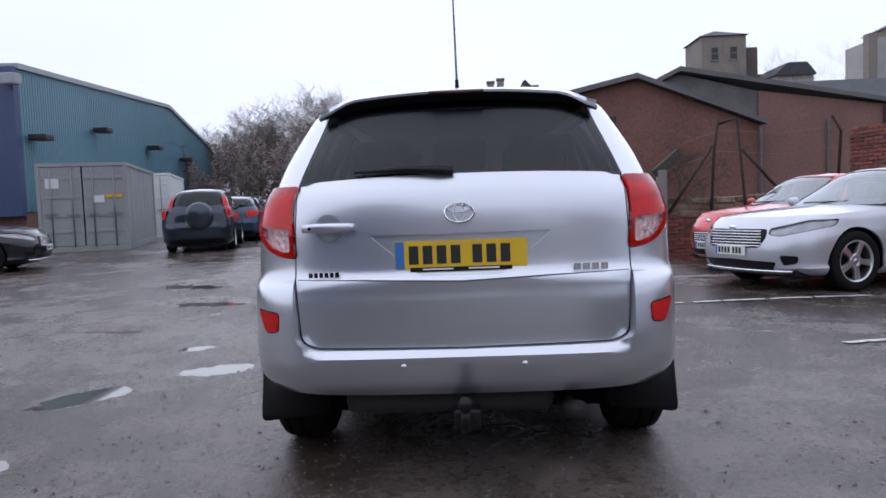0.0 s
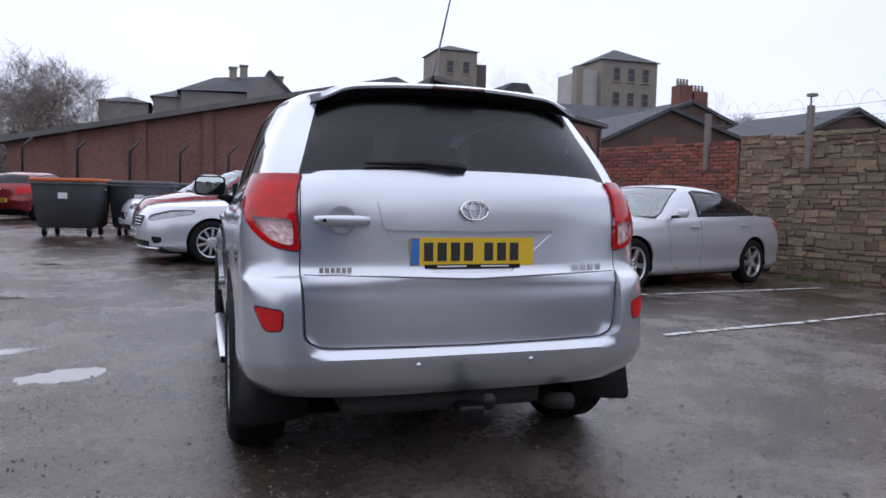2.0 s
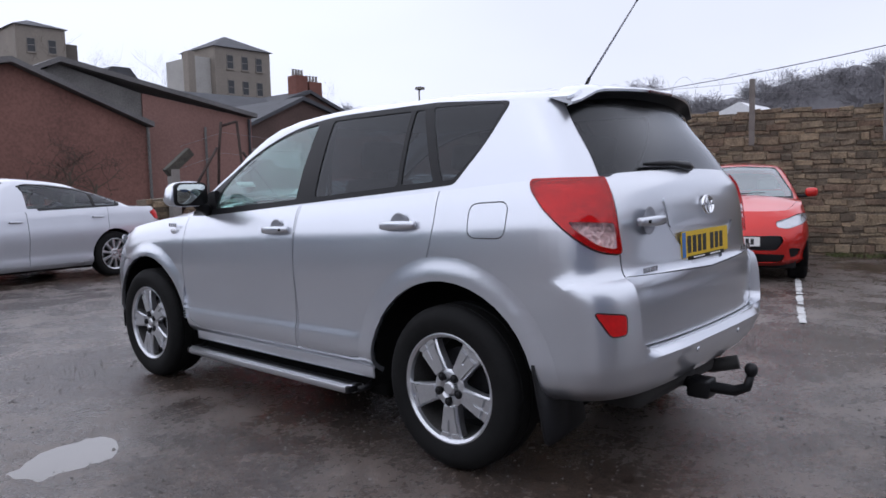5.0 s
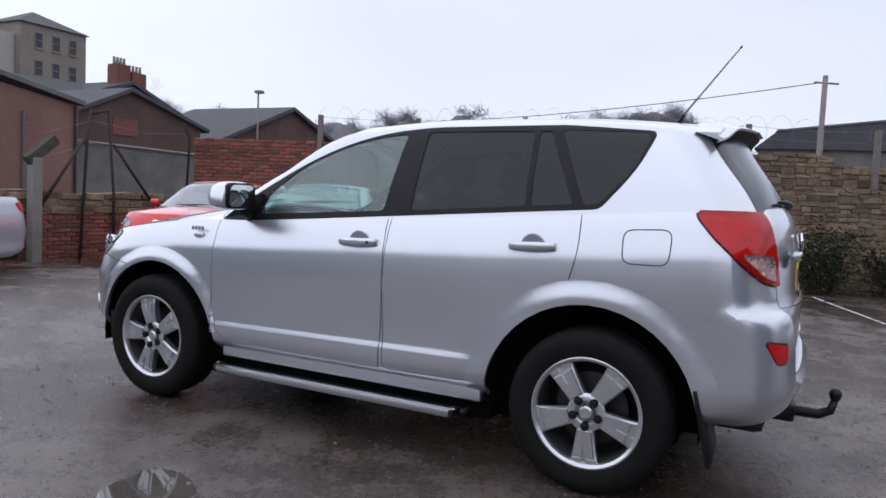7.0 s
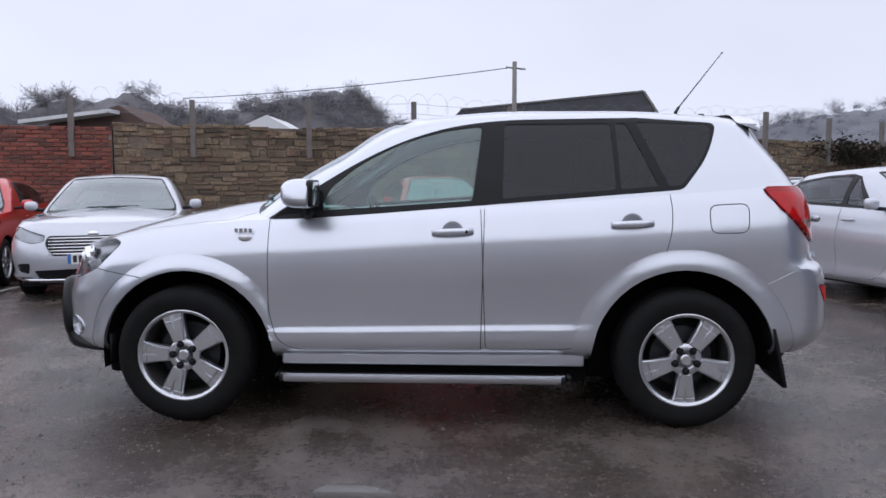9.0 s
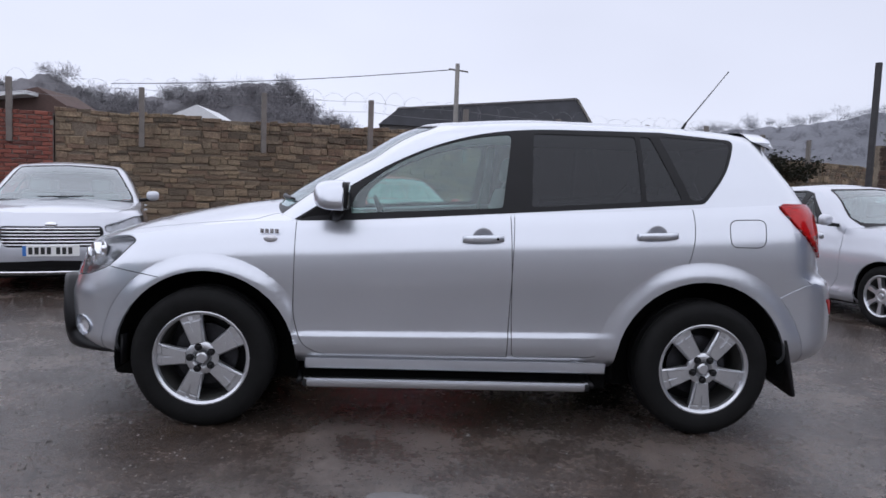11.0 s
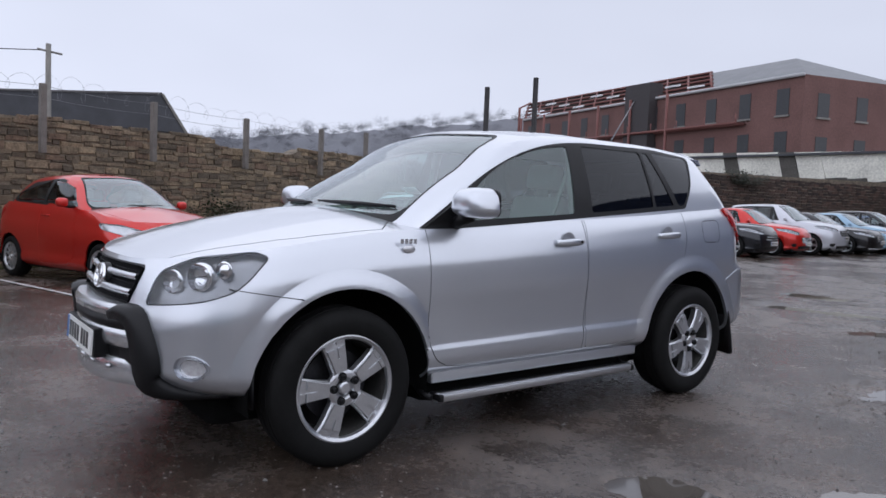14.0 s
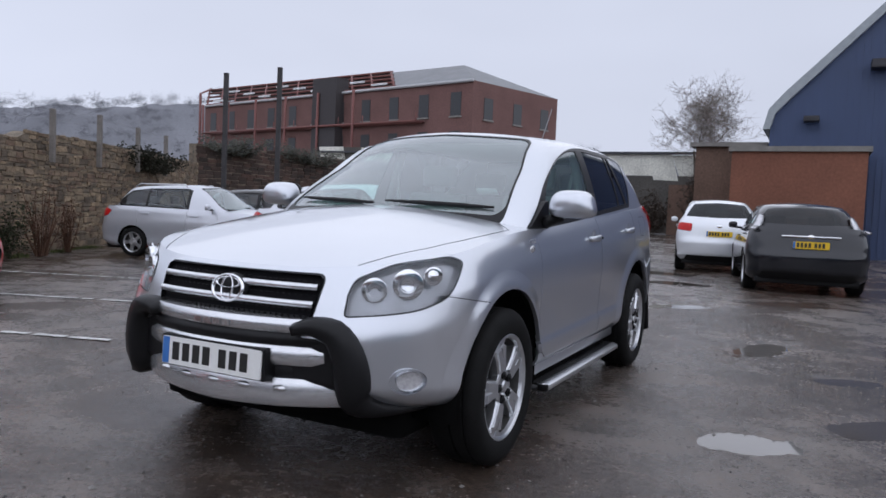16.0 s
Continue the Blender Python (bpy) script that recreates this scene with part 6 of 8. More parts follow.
def tarmac():
    m = bpy.data.materials.new("wet_tarmac")
    m.use_nodes = True
    n, l = m.node_tree.nodes, m.node_tree.links
    b = n["Principled BSDF"]
    tc = n.new("ShaderNodeTexCoord")

    def nz(scale, detail, rough=0.5, dist=0.0):
        q = n.new("ShaderNodeTexNoise")
        q.inputs["Scale"].default_value, q.inputs["Detail"].default_value, q.inputs["Roughness"].default_value, q.inputs["Distortion"].default_value = scale, detail, rough, dist
        l.new(tc.outputs["Object"], q.inputs[0])
        return q

    def ramp(src, stops):
        r = n.new("ShaderNodeValToRGB")
        while len(r.color_ramp.elements) < len(stops):
            r.color_ramp.elements.new(0.5)
        for e, (p, c) in zip(r.color_ramp.elements, stops):
            e.position, e.color = p, (*c, 1)
        l.new(src, r.inputs[0])
        return r

    def mixc(kind, f, a, c):
        q = n.new("ShaderNodeMixRGB")
        q.blend_type = kind
        if isinstance(f, float):
            q.inputs[0].default_value = f
        else:
            l.new(f, q.inputs[0])
        l.new(a, q.inputs[1])
        l.new(c, q.inputs[2])
        return q

    big, mid, fine, grit = nz(0.45, 6, 0.6, 0.6), nz(2.3, 6, 0.65, 0.4), nz(26, 4, 0.7), nz(120, 3, 0.6)
    base = ramp(big.outputs[0], [(0.30, (0.034, 0.026, 0.020)), (0.46, (0.058, 0.044, 0.036)), (0.58, (0.096, 0.082, 0.074)), (0.74, (0.062, 0.052, 0.046))])
    mud = ramp(mid.outputs[0], [(0.33, (0.45, 0.41, 0.38)), (0.50, (1.0, 0.97, 0.94)), (0.68, (1.8, 1.75, 1.7))])
    c1 = mixc("MULTIPLY", 0.85, base.outputs[0], mud.outputs[0])
    spk = ramp(fine.outputs[0], [(0.36, (0.55, 0.55, 0.55)), (0.5, (1.0, 1.0, 1.0)), (0.66, (1.5, 1.48, 1.45)), (0.76, (2.6, 2.6, 2.6))])
    c2 = mixc("MULTIPLY", 0.6, c1.outputs[0], spk.outputs[0])
    g2 = ramp(grit.outputs[0], [(0.4, (0.75, 0.75, 0.75)), (0.62, (1.25, 1.25, 1.25))])
    c3 = mixc("MULTIPLY", 0.8, c2.outputs[0], g2.outputs[0])
    l.new(c3.outputs[0], b.inputs["Base Color"])
    add = n.new("ShaderNodeMath")
    add.operation = "ADD"
    l.new(mid.outputs[0], add.inputs[0])
    l.new(fine.outputs[0], add.inputs[1])
    rr = n.new("ShaderNodeMapRange")
    rr.inputs["From Min"].default_value, rr.inputs["From Max"].default_value = 0.78, 1.18
    rr.inputs["To Min"].default_value, rr.inputs["To Max"].default_value = 0.07, 0.46
    l.new(add.outputs[0], rr.inputs[0])
    wet = n.new("ShaderNodeMapRange")
    wet.inputs["From Min"].default_value, wet.inputs["From Max"].default_value = 0.40, 0.60
    wet.inputs["To Min"].default_value, wet.inputs["To Max"].default_value = 0.45, 1.15
    l.new(big.outputs[0], wet.inputs[0])
    rm = n.new("ShaderNodeMath")
    rm.operation = "MULTIPLY"
    l.new(rr.outputs[0], rm.inputs[0])
    l.new(wet.outputs[0], rm.inputs[1])
    l.new(rm.outputs[0], b.inputs["Roughness"])
    b.inputs["Specular IOR Level"].default_value = 0.6
    bp = n.new("ShaderNodeBump")
    bp.inputs["Strength"].default_value, bp.inputs["Distance"].default_value = 0.7, 0.009
    s2 = n.new("ShaderNodeMath")
    s2.operation = "MULTIPLY_ADD"
    s2.inputs[1].default_value = 0.5
    l.new(grit.outputs[0], s2.inputs[0])
    l.new(add.outputs[0], s2.inputs[2])
    l.new(s2.outputs[0], bp.inputs["Height"])
    l.new(bp.outputs[0], b.inputs["Normal"])
    return m


gme.materials.append(tarmac())
tagged(new("ground", gme), "wet potholed tarmac yard with gritty patches", "ground", kind="structure")

WATER = mat("muddy_water", (0.085, 0.075, 0.065), 0.03, 0, 0.15, 2, 6, spec=0.9)
for hx, hy, a, bb, t, dep in HOLLOWS:
    if dep < 0.02:
        continue
    k = 28
    b = bmesh.new()
    ring = [b.verts.new((1.5 * a * math.cos(2 * math.pi * i / k), 1.5 * bb * math.sin(2 * math.pi * i / k), 0)) for i in range(k)]
    b.faces.new(ring)
    low = min(yard_z(hx + dx * 0.2 * a, hy + dy * 0.2 * bb) for dx in (-2, 0, 2) for dy in (-2, 0, 2))
    rim = ground_z(hx, hy)
    p = part("puddle", b, WATER, m=pose(hx, hy, low + min(0.42 * dep, 0.016), 0, 0, t))
    tagged(p, "shallow puddle of muddy rainwater in a hollow", "puddle", "puddles")

# loose grit and pebbles
pv, pf = [], []
prng = random.Random(5)
for i in range(18000):
    x, y = prng.uniform(-5.0, 4.5), prng.uniform(-6.0, 6.0)
    if noise.noise((x * 0.8, y * 0.8, 2.0)) + 0.35 * prng.random() < 0.05:
        continue
    s = prng.uniform(0.003, 0.0085) * (1.9 if prng.random() < 0.035 else 1)
    z = yard_z(x, y)
    o = len(pv)
    ang = prng.uniform(0, 6)
    c, sn = math.cos(ang), math.sin(ang)
    for px, py, pz in ((1, 0, 0.2), (0.2, 1, 0.1), (-1, 0.3, 0.2), (-0.2, -0.9, 0.1), (0.1, 0.1, 0.9)):
        px, py, pz = px * s * prng.uniform(0.7, 1.3), py * s * prng.uniform(0.7, 1.3), pz * s
        pv.append((x + px * c - py * sn, y + px * sn + py * c, z + pz))
    pf += [(o, o + 1, o + 4), (o + 1, o + 2, o + 4), (o + 2, o + 3, o + 4), (o + 3, o, o + 4)]
pme = bpy.data.meshes.new("grit")
pme.from_pydata(pv, [], pf)
pme.materials.append(mat("grit_stone", (0.20, 0.19, 0.18), 0.6, 0, 0.3, dark=((0.03, 0.028, 0.027), (0.09, 0.085, 0.08))))
tagged(new("grit", pme), "loose wet grit and pebbles on the tarmac", "gravel", kind="stuff")


# worn white bay lines
def worn_line(p, q, width=0.09, wear=0.35, seed=1):
    rg = random.Random(seed)
    a, c = Vector((*p, 0)), Vector((*q, 0))
    d = (c - a)
    ln = d.length
    d.normalize()
    s = Vector((-d.y, d.x, 0))
    b = bmesh.new()
    t = 0.0
    while t < ln:
        step = rg.uniform(0.08, 0.5)
        if rg.random() > wear:
            e = min(ln, t + step)
            k = max(2, int((e - t) / 0.07))
            prev = None
            for i in range(k + 1):
                u = a + d * (t + (e - t) * i / k)
                w0, w1 = width / 2 * rg.uniform(0.55, 1.05), width / 2 * rg.uniform(0.55, 1.05)
                pts = [u - s * w0, u + s * w1]
                vs = [b.verts.new((v.x, v.y, ground_z(v.x, v.y) + 0.0105)) for v in pts]
                if prev:
                    b.faces.new((prev[0], prev[1], vs[1], vs[0]))
                prev = vs
            t = e
        t += rg.uniform(0.0, 0.04)
    bmesh.ops.recalc_face_normals(b, faces=b.faces)
    ob = part("bay_line", b, LINE_PAINT)
    tagged(ob, "worn white bay line painted on tarmac", "road marking", "bay lines", "structure")


worn_line((1.7, 2.57), (7.6, 3.55), 0.085, 0.5, 2)
worn_line((2.72, 0.49), (7.7, 1.70), 0.085, 0.45, 3)
worn_line((3.2, -1.60), (8.6, -0.10), 0.075, 0.45, 4)
worn_line((2.5, 5.2), (4.4, 5.55), 0.08, 0.3, 6)
worn_line((5.0, -3.4), (9.6, -2.2), 0.07, 0.5, 8)


# ---- walls ----
def run_points(pts, step):
    out = []
    for (x0, y0), (x1, y1) in zip(pts, pts[1:]):
        ln = math.hypot(x1 - x0, y1 - y0)
        out.append((x0, y0, x1, y1, ln))
    return out


def masonry(name, label, pts, height, z0, core_mat, piece_mat, course, length, near, piece, thick=0.36, jitter=0.018, joint=0.012, seed=3, gap_at=(), stagger=True, rag=0.03):
    """A wall along points: a core of mortar, and stones or bricks set into its front, each with its own size and depth. height is a function
    of the way along. near: the stretch (way along) whose pieces are parts of their own; the others are joined."""
    rg = random.Random(seed)
    segs = run_points(pts, 1)
    total = sum(s[4] for s in segs)

    def at(t):
        for x0, y0, x1, y1, ln in segs:
            if t <= ln or (x0, y0, x1, y1, ln) == segs[-1]:
                d = Vector(((x1 - x0) / ln, (y1 - y0) / ln, 0))
                return Vector((x0, y0, 0)) + d * t, d
            t -= ln

    cb = bmesh.new()
    k = max(2, int(total / 0.5))
    rows = []
    for i in range(k + 1):
        t = total * i / k
        p, d = at(t)
        s = Vector((-d.y, d.x, 0))
        h = height(t)
        rows.append([cb.verts.new(p + s * a + Vector((0, 0, z))) for a, z in ((0, z0), (0, h - 0.04), (thick, h - 0.04), (thick, z0))])
    for p, q in zip(rows, rows[1:]):
        for j in range(3):
            cb.faces.new((p[j], q[j], q[j + 1], p[j + 1]))
    cb.faces.new(rows[0])
    cb.faces.new(list(reversed(rows[-1])))
    bmesh.ops.recalc_face_normals(cb, faces=cb.faces)
    wall = flat(name, cb, core_mat)
    tagged(wall, label, "wall", kind="structure")
    variants = []
    for i in range(10):
        b = bmesh.new()
        v = []
        for xx, zz in ((0, 0), (1, 0), (1, 1), (0, 1)):
            jx, jz = rg.uniform(-0.05, 0.05), rg.uniform(-0.09, 0.09)
            v.append((xx + jx, zz + jz))
        inset = 0.06
        cx, cz = sum(p[0] for p in v) / 4, sum(p[1] for p in v) / 4
        back = [b.verts.new((p[0], 1.0, p[1])) for p in v]
        mid_ = [b.verts.new((p[0], 0.22 + rg.uniform(-0.1, 0.1), p[1])) for p in v]
        front = [b.verts.new((p[0] + (cx - p[0]) * inset * 1.6, rg.uniform(-0.12, 0.06), p[1] + (cz - p[1]) * inset * 3.2)) for p in v]
        for A, B in ((back, mid_), (mid_, front)):
            for j in range(4):
                b.faces.new((A[j], A[(j + 1) % 4], B[(j + 1) % 4], B[j]))
        b.faces.new(front)
        bmesh.ops.recalc_face_normals(b, faces=b.faces)
        me = bpy.data.meshes.new(piece)
        b.to_mesh(me)
        b.free()
        me.materials.append(piece_mat)
        variants.append((me, [tuple(q.co) for q in me.vertices], [tuple(q.vertices) for q in me.polygons]))
    jv, jf, count = [], [], 0
    z = z0
    row = 0
    while z < 3.2:
        ch = rg.uniform(*course)
        t = -rg.uniform(0, length[1]) if stagger else (0 if row % 2 else -length[0] / 2)
        while t < total:
            ln = rg.uniform(*length)
            a, e = max(t, 0), min(t + ln, total)
            t += ln
            if e - a < 0.05:
                continue
            mid_t = (a + e) / 2
            top = height(mid_t) + rg.uniform(-rag, rag)
            if z + ch > top + 0.02:
                continue
            if any(abs(mid_t - g[0]) < g[2] and abs(z + ch / 2 - g[1]) < g[3] for g in gap_at):
                continue
            p, d = at(a)
            s = Vector((-d.y, d.x, 0))
            proud = 0.022 + rg.uniform(-jitter, jitter)
            lift, grow = (rg.uniform(-0.022, 0.022), rg.uniform(0.86, 1.12)) if stagger else (0.0, 1.0)
            m4 = Matrix(((d.x * (e - a - joint), s.x * 0.07, 0, p.x - s.x * proud), (d.y * (e - a - joint), s.y * 0.07, 0, p.y - s.y * proud), (rg.uniform(-0.02, 0.02) if stagger else 0, 0, (ch - joint) * grow, z + lift), (0, 0, 0, 1)))
            me, mv, mf = variants[rg.randrange(10)]
            if near[0] < mid_t < near[1] and count < 300 and z > -0.3:
                o = new(piece, me)
                o.parent = wall
                o.matrix_basis = m4
                count += 1
            else:
                o = len(jv)
                jv += [tuple(m4 @ Vector(q)) for q in mv]
                jf += [tuple(i + o for i in f) for f in mf]
        z += ch
        row += 1
    if jv:
        me = bpy.data.meshes.new(piece + "work")
        me.from_pydata(jv, [], jf)
        me.materials.append(piece_mat)
        o = new(piece + "work", me)
        o.parent = wall
        tagged(o, kind="stuff")
    return wall, at


def stone_height(t):
    # way along from the brick end: lower past a step, then up again
    return 2.33 if t < 8.9 else (2.17 if t < 11.7 else 2.36 + 0.02 * math.sin(t))


STONE_RUN = [(8.32, 6.2), (11.12, -3.0), (13.4, -7.6), (17.6, -14.6)]
stone_wall, stone_at = masonry("wall_stone", "old coursed sandstone boundary wall with weathered stones", STONE_RUN, stone_height, -0.4, STONE_MORTAR, STONE, (0.065, 0.155), (0.11, 0.42), (1.2, 5.2), "stone", jitter=0.011, joint=0.004, gap_at=((0.42, 1.98, 0.16, 0.14), (0.62, 1.86, 0.12, 0.06), (5.6, 2.10, 0.13, 0.07)))
red_wall, red_at = masonry("wall_red_brick", "dark red brick boundary wall", [(7.35, 9.5), (8.30, 6.22)], lambda t: 2.27 - 0.0 * t, -0.4, MORTAR, BRICK, (0.073, 0.075), (0.222, 0.226), (2.2, 3.45), "brick", thick=0.30, jitter=0.003, joint=0.011, stagger=False, rag=0.0, seed=8)
low_wall, low_at = masonry("wall_low_brick", "low red brick wall under rough stone courses", [(3.25, 9.42), (7.4, 9.48)], lambda t: 0.70, -0.4, MORTAR, BRICK, (0.073, 0.075), (0.222, 0.226), (0, 0), "brick", thick=0.30, jitter=0.003, joint=0.011, stagger=False, rag=0.0, seed=9)
low_cap, _ = masonry("wall_stone_cap", "rough mossy stone courses on the low wall", [(3.20, 9.40), (7.4, 9.46)], lambda t: 1.07 + 0.03 * math.sin(3 * t), 0.672, STONE_MORTAR, STONE, (0.10, 0.15), (0.2, 0.5), (0, 0), "stone", thick=0.34, seed=11)

DARK_BRICK = mat("soot_dark_brick", (0.095, 0.056, 0.043), 0.95, 0, 0.5, 2, 30, 0.006, dark=((0.035, 0.027, 0.022), (0.062, 0.042, 0.034)))
dark_wall, dark_at = masonry("wall_dark_brick", "soot-dark overgrown brick wall behind the far row", [(18.5, -15.4), (18.3, -25.0), (16.5, -36.0), (14.6, -45.6)], lambda t: 3.15 + 0.012 * t, -0.4, STONE_MORTAR, DARK_BRICK, (0.14, 0.16), (0.35, 0.5), (0, 0), "brick", thick=0.4, jitter=0.006, joint=0.012, seed=14)


# concrete posts with wire on the stone wall
def concrete_post(x, y, z0, z1, turn, lean=0.0):
    b = boxed(-0.05, 0.05, -0.045, 0.045, 0, z1 - z0, 0.008)
    ob = flat("fence_post", b, mat("weathered_concrete", (0.17, 0.155, 0.14), 0.9, 0, 0.3, 5, 60, 0.003), m=pose(x, y, z0, 0, lean, turn))
    return tagged(ob, "weathered square concrete post fixed to the wall", "fence post", "wall posts")


POSTS = [(8.12, 6.85, 2.78), (8.56, 4.85, 2.75), (9.08, 2.85, 2.81), (9.66, 0.93, 2.83), (10.25, -0.95, 2.80), (10.97, -3.0, 2.76), (12.05, -5.3, 2.82), (12.98, -7.1, 2.95), (14.1, -9.1, 2.9), (15.2, -11.0, 2.9)]
for x, y, z in POSTS:
    concrete_post(x - 0.04, y - 0.02, 1.72, z, 17 if y > -3.5 else 27)
wrng = random.Random(4)
for (x0, y0, z0), (x1, y1, z1) in zip(POSTS, POSTS[1:]):
    for dz in (-0.03, -0.22):
        pts = [(x0 + (x1 - x0) * i / 8, y0 + (y1 - y0) * i / 8, z0 + (z1 - z0) * i / 8 + dz - 0.03 * math.sin(math.pi * i / 8)) for i in range(9)]
        tagged(part("barbed_wire", tube(pts, 0.004, 4), WIRE), "thin rusty barbed wire strung between posts", "wire", "wall wires")
    n = 40
    pts = []
    for i in range(n * 2):
        s = i / (n * 2 - 1)
        a = s * 2 * math.pi * 5 + wrng.uniform(-0.1, 0.1)
        r = 0.16 + 0.05 * math.sin(7 * s)
        pts.append((x0 + (x1 - x0) * s + 0.02 * math.cos(a) + 0.10 * math.cos(a) * (x1 - x0) / 2, y0 + (y1 - y0) * s + 0.10 * math.cos(a), z0 + (z1 - z0) * s - 0.02 + r * math.sin(a)))
    tagged(part("razor_coil", tube(pts, 0.0022, 3), WIRE), "loose coil of razor wire along the wall top", "wire", "razor coils")

# leaning fence remains on the low wall
fp = thing("concrete_fence_post", pose(3.66, 9.2, 0.0), "cranked concrete fence post with a dark mossy head", "fence post")
flat("shaft", boxed(-0.085, 0.085, -0.08, 0.08, -0.3, 1.58, 0.012), CONCRETE, fp)
flat("head", boxed(-0.30, 0.33, -0.075, 0.075, -0.085, 0.085, 0.02, m=pose(0.10, 0, 1.70, 0, -40, 0)), mat("mossy_concrete", (0.055, 0.052, 0.042), 0.95, 0, 0.5, 9, 60, 0.006), fp)
for pts in ([(4.58, 9.33, -0.2), (4.70, 9.33, 1.91), (4.78, 9.33, 2.50)], [(4.78, 9.33, 2.42), (5.12, 9.33, 2.52)], [(5.28, 9.34, -0.2), (5.27, 9.34, 1.0), (5.15, 9.36, 2.53)], [(5.22, 9.30, 1.92), (6.12, 9.32, 0.88)], [(3.80, 9.30, 0.74), (4.66, 9.32, 2.0)], [(7.05, 9.4, 1.0), (7.12, 9.4, 2.2), (6.95, 9.4, 2.5)]):
    tagged(part("steel_fence_stay", tube(pts, 0.028, 6), mat("rusty_steel", (0.045, 0.03, 0.025), 0.8, 0.3, 0.4)), "bent rusty steel fence stay", "fence post", "fence stays")
for z in (2.3, 1.9):
    tagged(part("barbed_wire", tube([(3.9, 9.36, z - 0.3), (4.8, 9.34, z), (6.0, 9.36, z - 0.1), (7.1, 9.42, z)], 0.004, 4), WIRE), "sagging wire on the leaning fence", "wire", "wall wires")

# tall dark steel posts past the end of the stone wall
for x, y, z in ((12.1, -12.4, 5.0), (13.6, -11.8, 4.8)):
    tagged(flat("steel_column", prism(rounded([(-0.07, -0.06), (0.07, -0.06), (0.07, 0.06), (-0.07, 0.06)], 0.02, 2), -0.2, z, "z"), mat("dark_steel_paint", (0.045, 0.043, 0.045), 0.7, 0.2, 0.3), m=pose(x, y, 0, 0, 0, 30)), "tall dark steel column rising by the wall", "post", "steel columns")


# ---- buildings ----
def wall_poly(name, poly, y, depth, material, parent, label=""):
    """An upright slab with its outline in x, z; front at y, going back by depth."""
    return flat(name, prism(poly, y, y + depth), material, parent, label)


def pane(parent, x0, x1, y, z0, z1, deep=0.12, bars=1, sill=True, frame_mat=None):
    """A window in a wall that faces -y: frame, glass, glazing bars and sill."""
    w = flat("window", prism([(x0, z0), (x1, z0), (x1, z1), (x0, z1)], y - 0.03, y + 0.05), DARK_PANE, parent)
    fm = frame_mat or WHITE_PAINT
    b = bmesh.new()
    t = (x1 - x0) * 0.07
    for a, c, e, g in ((x0, x1, z0, z0 + t), (x0, x1, z1 - t, z1), (x0, x0 + t, z0, z1), (x1 - t, x1, z0, z1), (x0, x1, (z0 + z1) / 2 - t / 2, (z0 + z1) / 2 + t / 2)):
        box(b, a, c, y - 0.07, y - 0.02, e, g)
    flat("window_frame", b, fm, w)
    if sill:
        flat("window_sill", boxed(x0 - 0.1, x1 + 0.1, y - 0.16, y, z0 - 0.16, z0), BUFF, w)
    return w


def at_origin(name, label, cat="building", group=""):
    return thing(name, Matrix(), label, cat, group)


# brick warehouse with a long falling roof edge, and the grey-gabled block behind it
wh = at_origin("warehouse", "long red brick warehouse under a felted roof")
wall_poly("wall", [(-8.3, -0.6), (13.0, -0.6), (13.0, 4.0), (7.5, 6.25), (-8.3, 2.85)], 28.3, 0.5, BROWN_BRICKWORK, wh)
roof_p = [(-8.6, 2.82), (7.5, 6.28), (13.15, 4.02), (13.15, 4.24), (7.5, 6.50), (-8.6, 3.04)]
wall_poly("roof", roof_p, 27.9, 22, ROOF_SHEET, wh, "dark felted roof with a pale edge")
for x in (-6.0, -3.4, -0.7):
    flat("pilaster", boxed(x - 0.22, x + 0.22, 28.18, 28.3, -0.6, 2.95 + (x + 8.3) * 0.215), BROWN_BRICKWORK, wh)
flat("lamp_box", boxed(6.15, 6.55, 27.95, 28.3, 4.35, 4.65, 0.05), DARK_METAL, wh)
flat("drainpipe", tube([(12.95, 28.15, -0.4), (12.95, 28.15, 4.0)], 0.07, 8), RENDERED, wh)
b2 = at_origin("brick_block", "red brick block with a grey rendered gable")
wall_poly("brick_wall", [(13.15, -0.6), (18.9, -0.6), (18.9, 4.75), (13.15, 5.6)], 28.9, 0.5, mat("pink_brickwork", (0.195, 0.108, 0.092), 0.92, 0, 0.22, 0.5, 9, 0.004), b2)
wall_poly("rendered_gable", [(8.5, 3.5), (13.15, 3.5), (13.15, 5.6), (9.6, 6.55), (8.5, 6.0)], 29.0, 0.4, RENDERED, b2, "grey rendered gable")
wall_poly("roof", [(8.3, 6.0), (9.6, 6.6), (19.1, 4.78), (19.1, 4.98), (9.6, 6.82), (8.3, 6.2)], 28.6, 16, ROOF_SHEET, b2)
flat("drainpipe", tube([(18.7, 28.8, -0.4), (18.7, 28.8, 4.7)], 0.07, 8), DARK_METAL, b2)
flat("drainpipe", tube([(16.2, 28.8, 0.5), (16.2, 28.8, 4.2)], 0.06, 8), RENDERED, b2)
for i in range(8):
    x = -7.0 + 1.75 * i
    tagged(part("cranked_post", tube([(x, 24.5, -0.2), (x, 24.5, 2.5), (x + 0.32, 24.5, 2.85)], 0.05, 6), DARK_METAL), "cranked steel fence post before the warehouse", "fence post", "cranked posts")


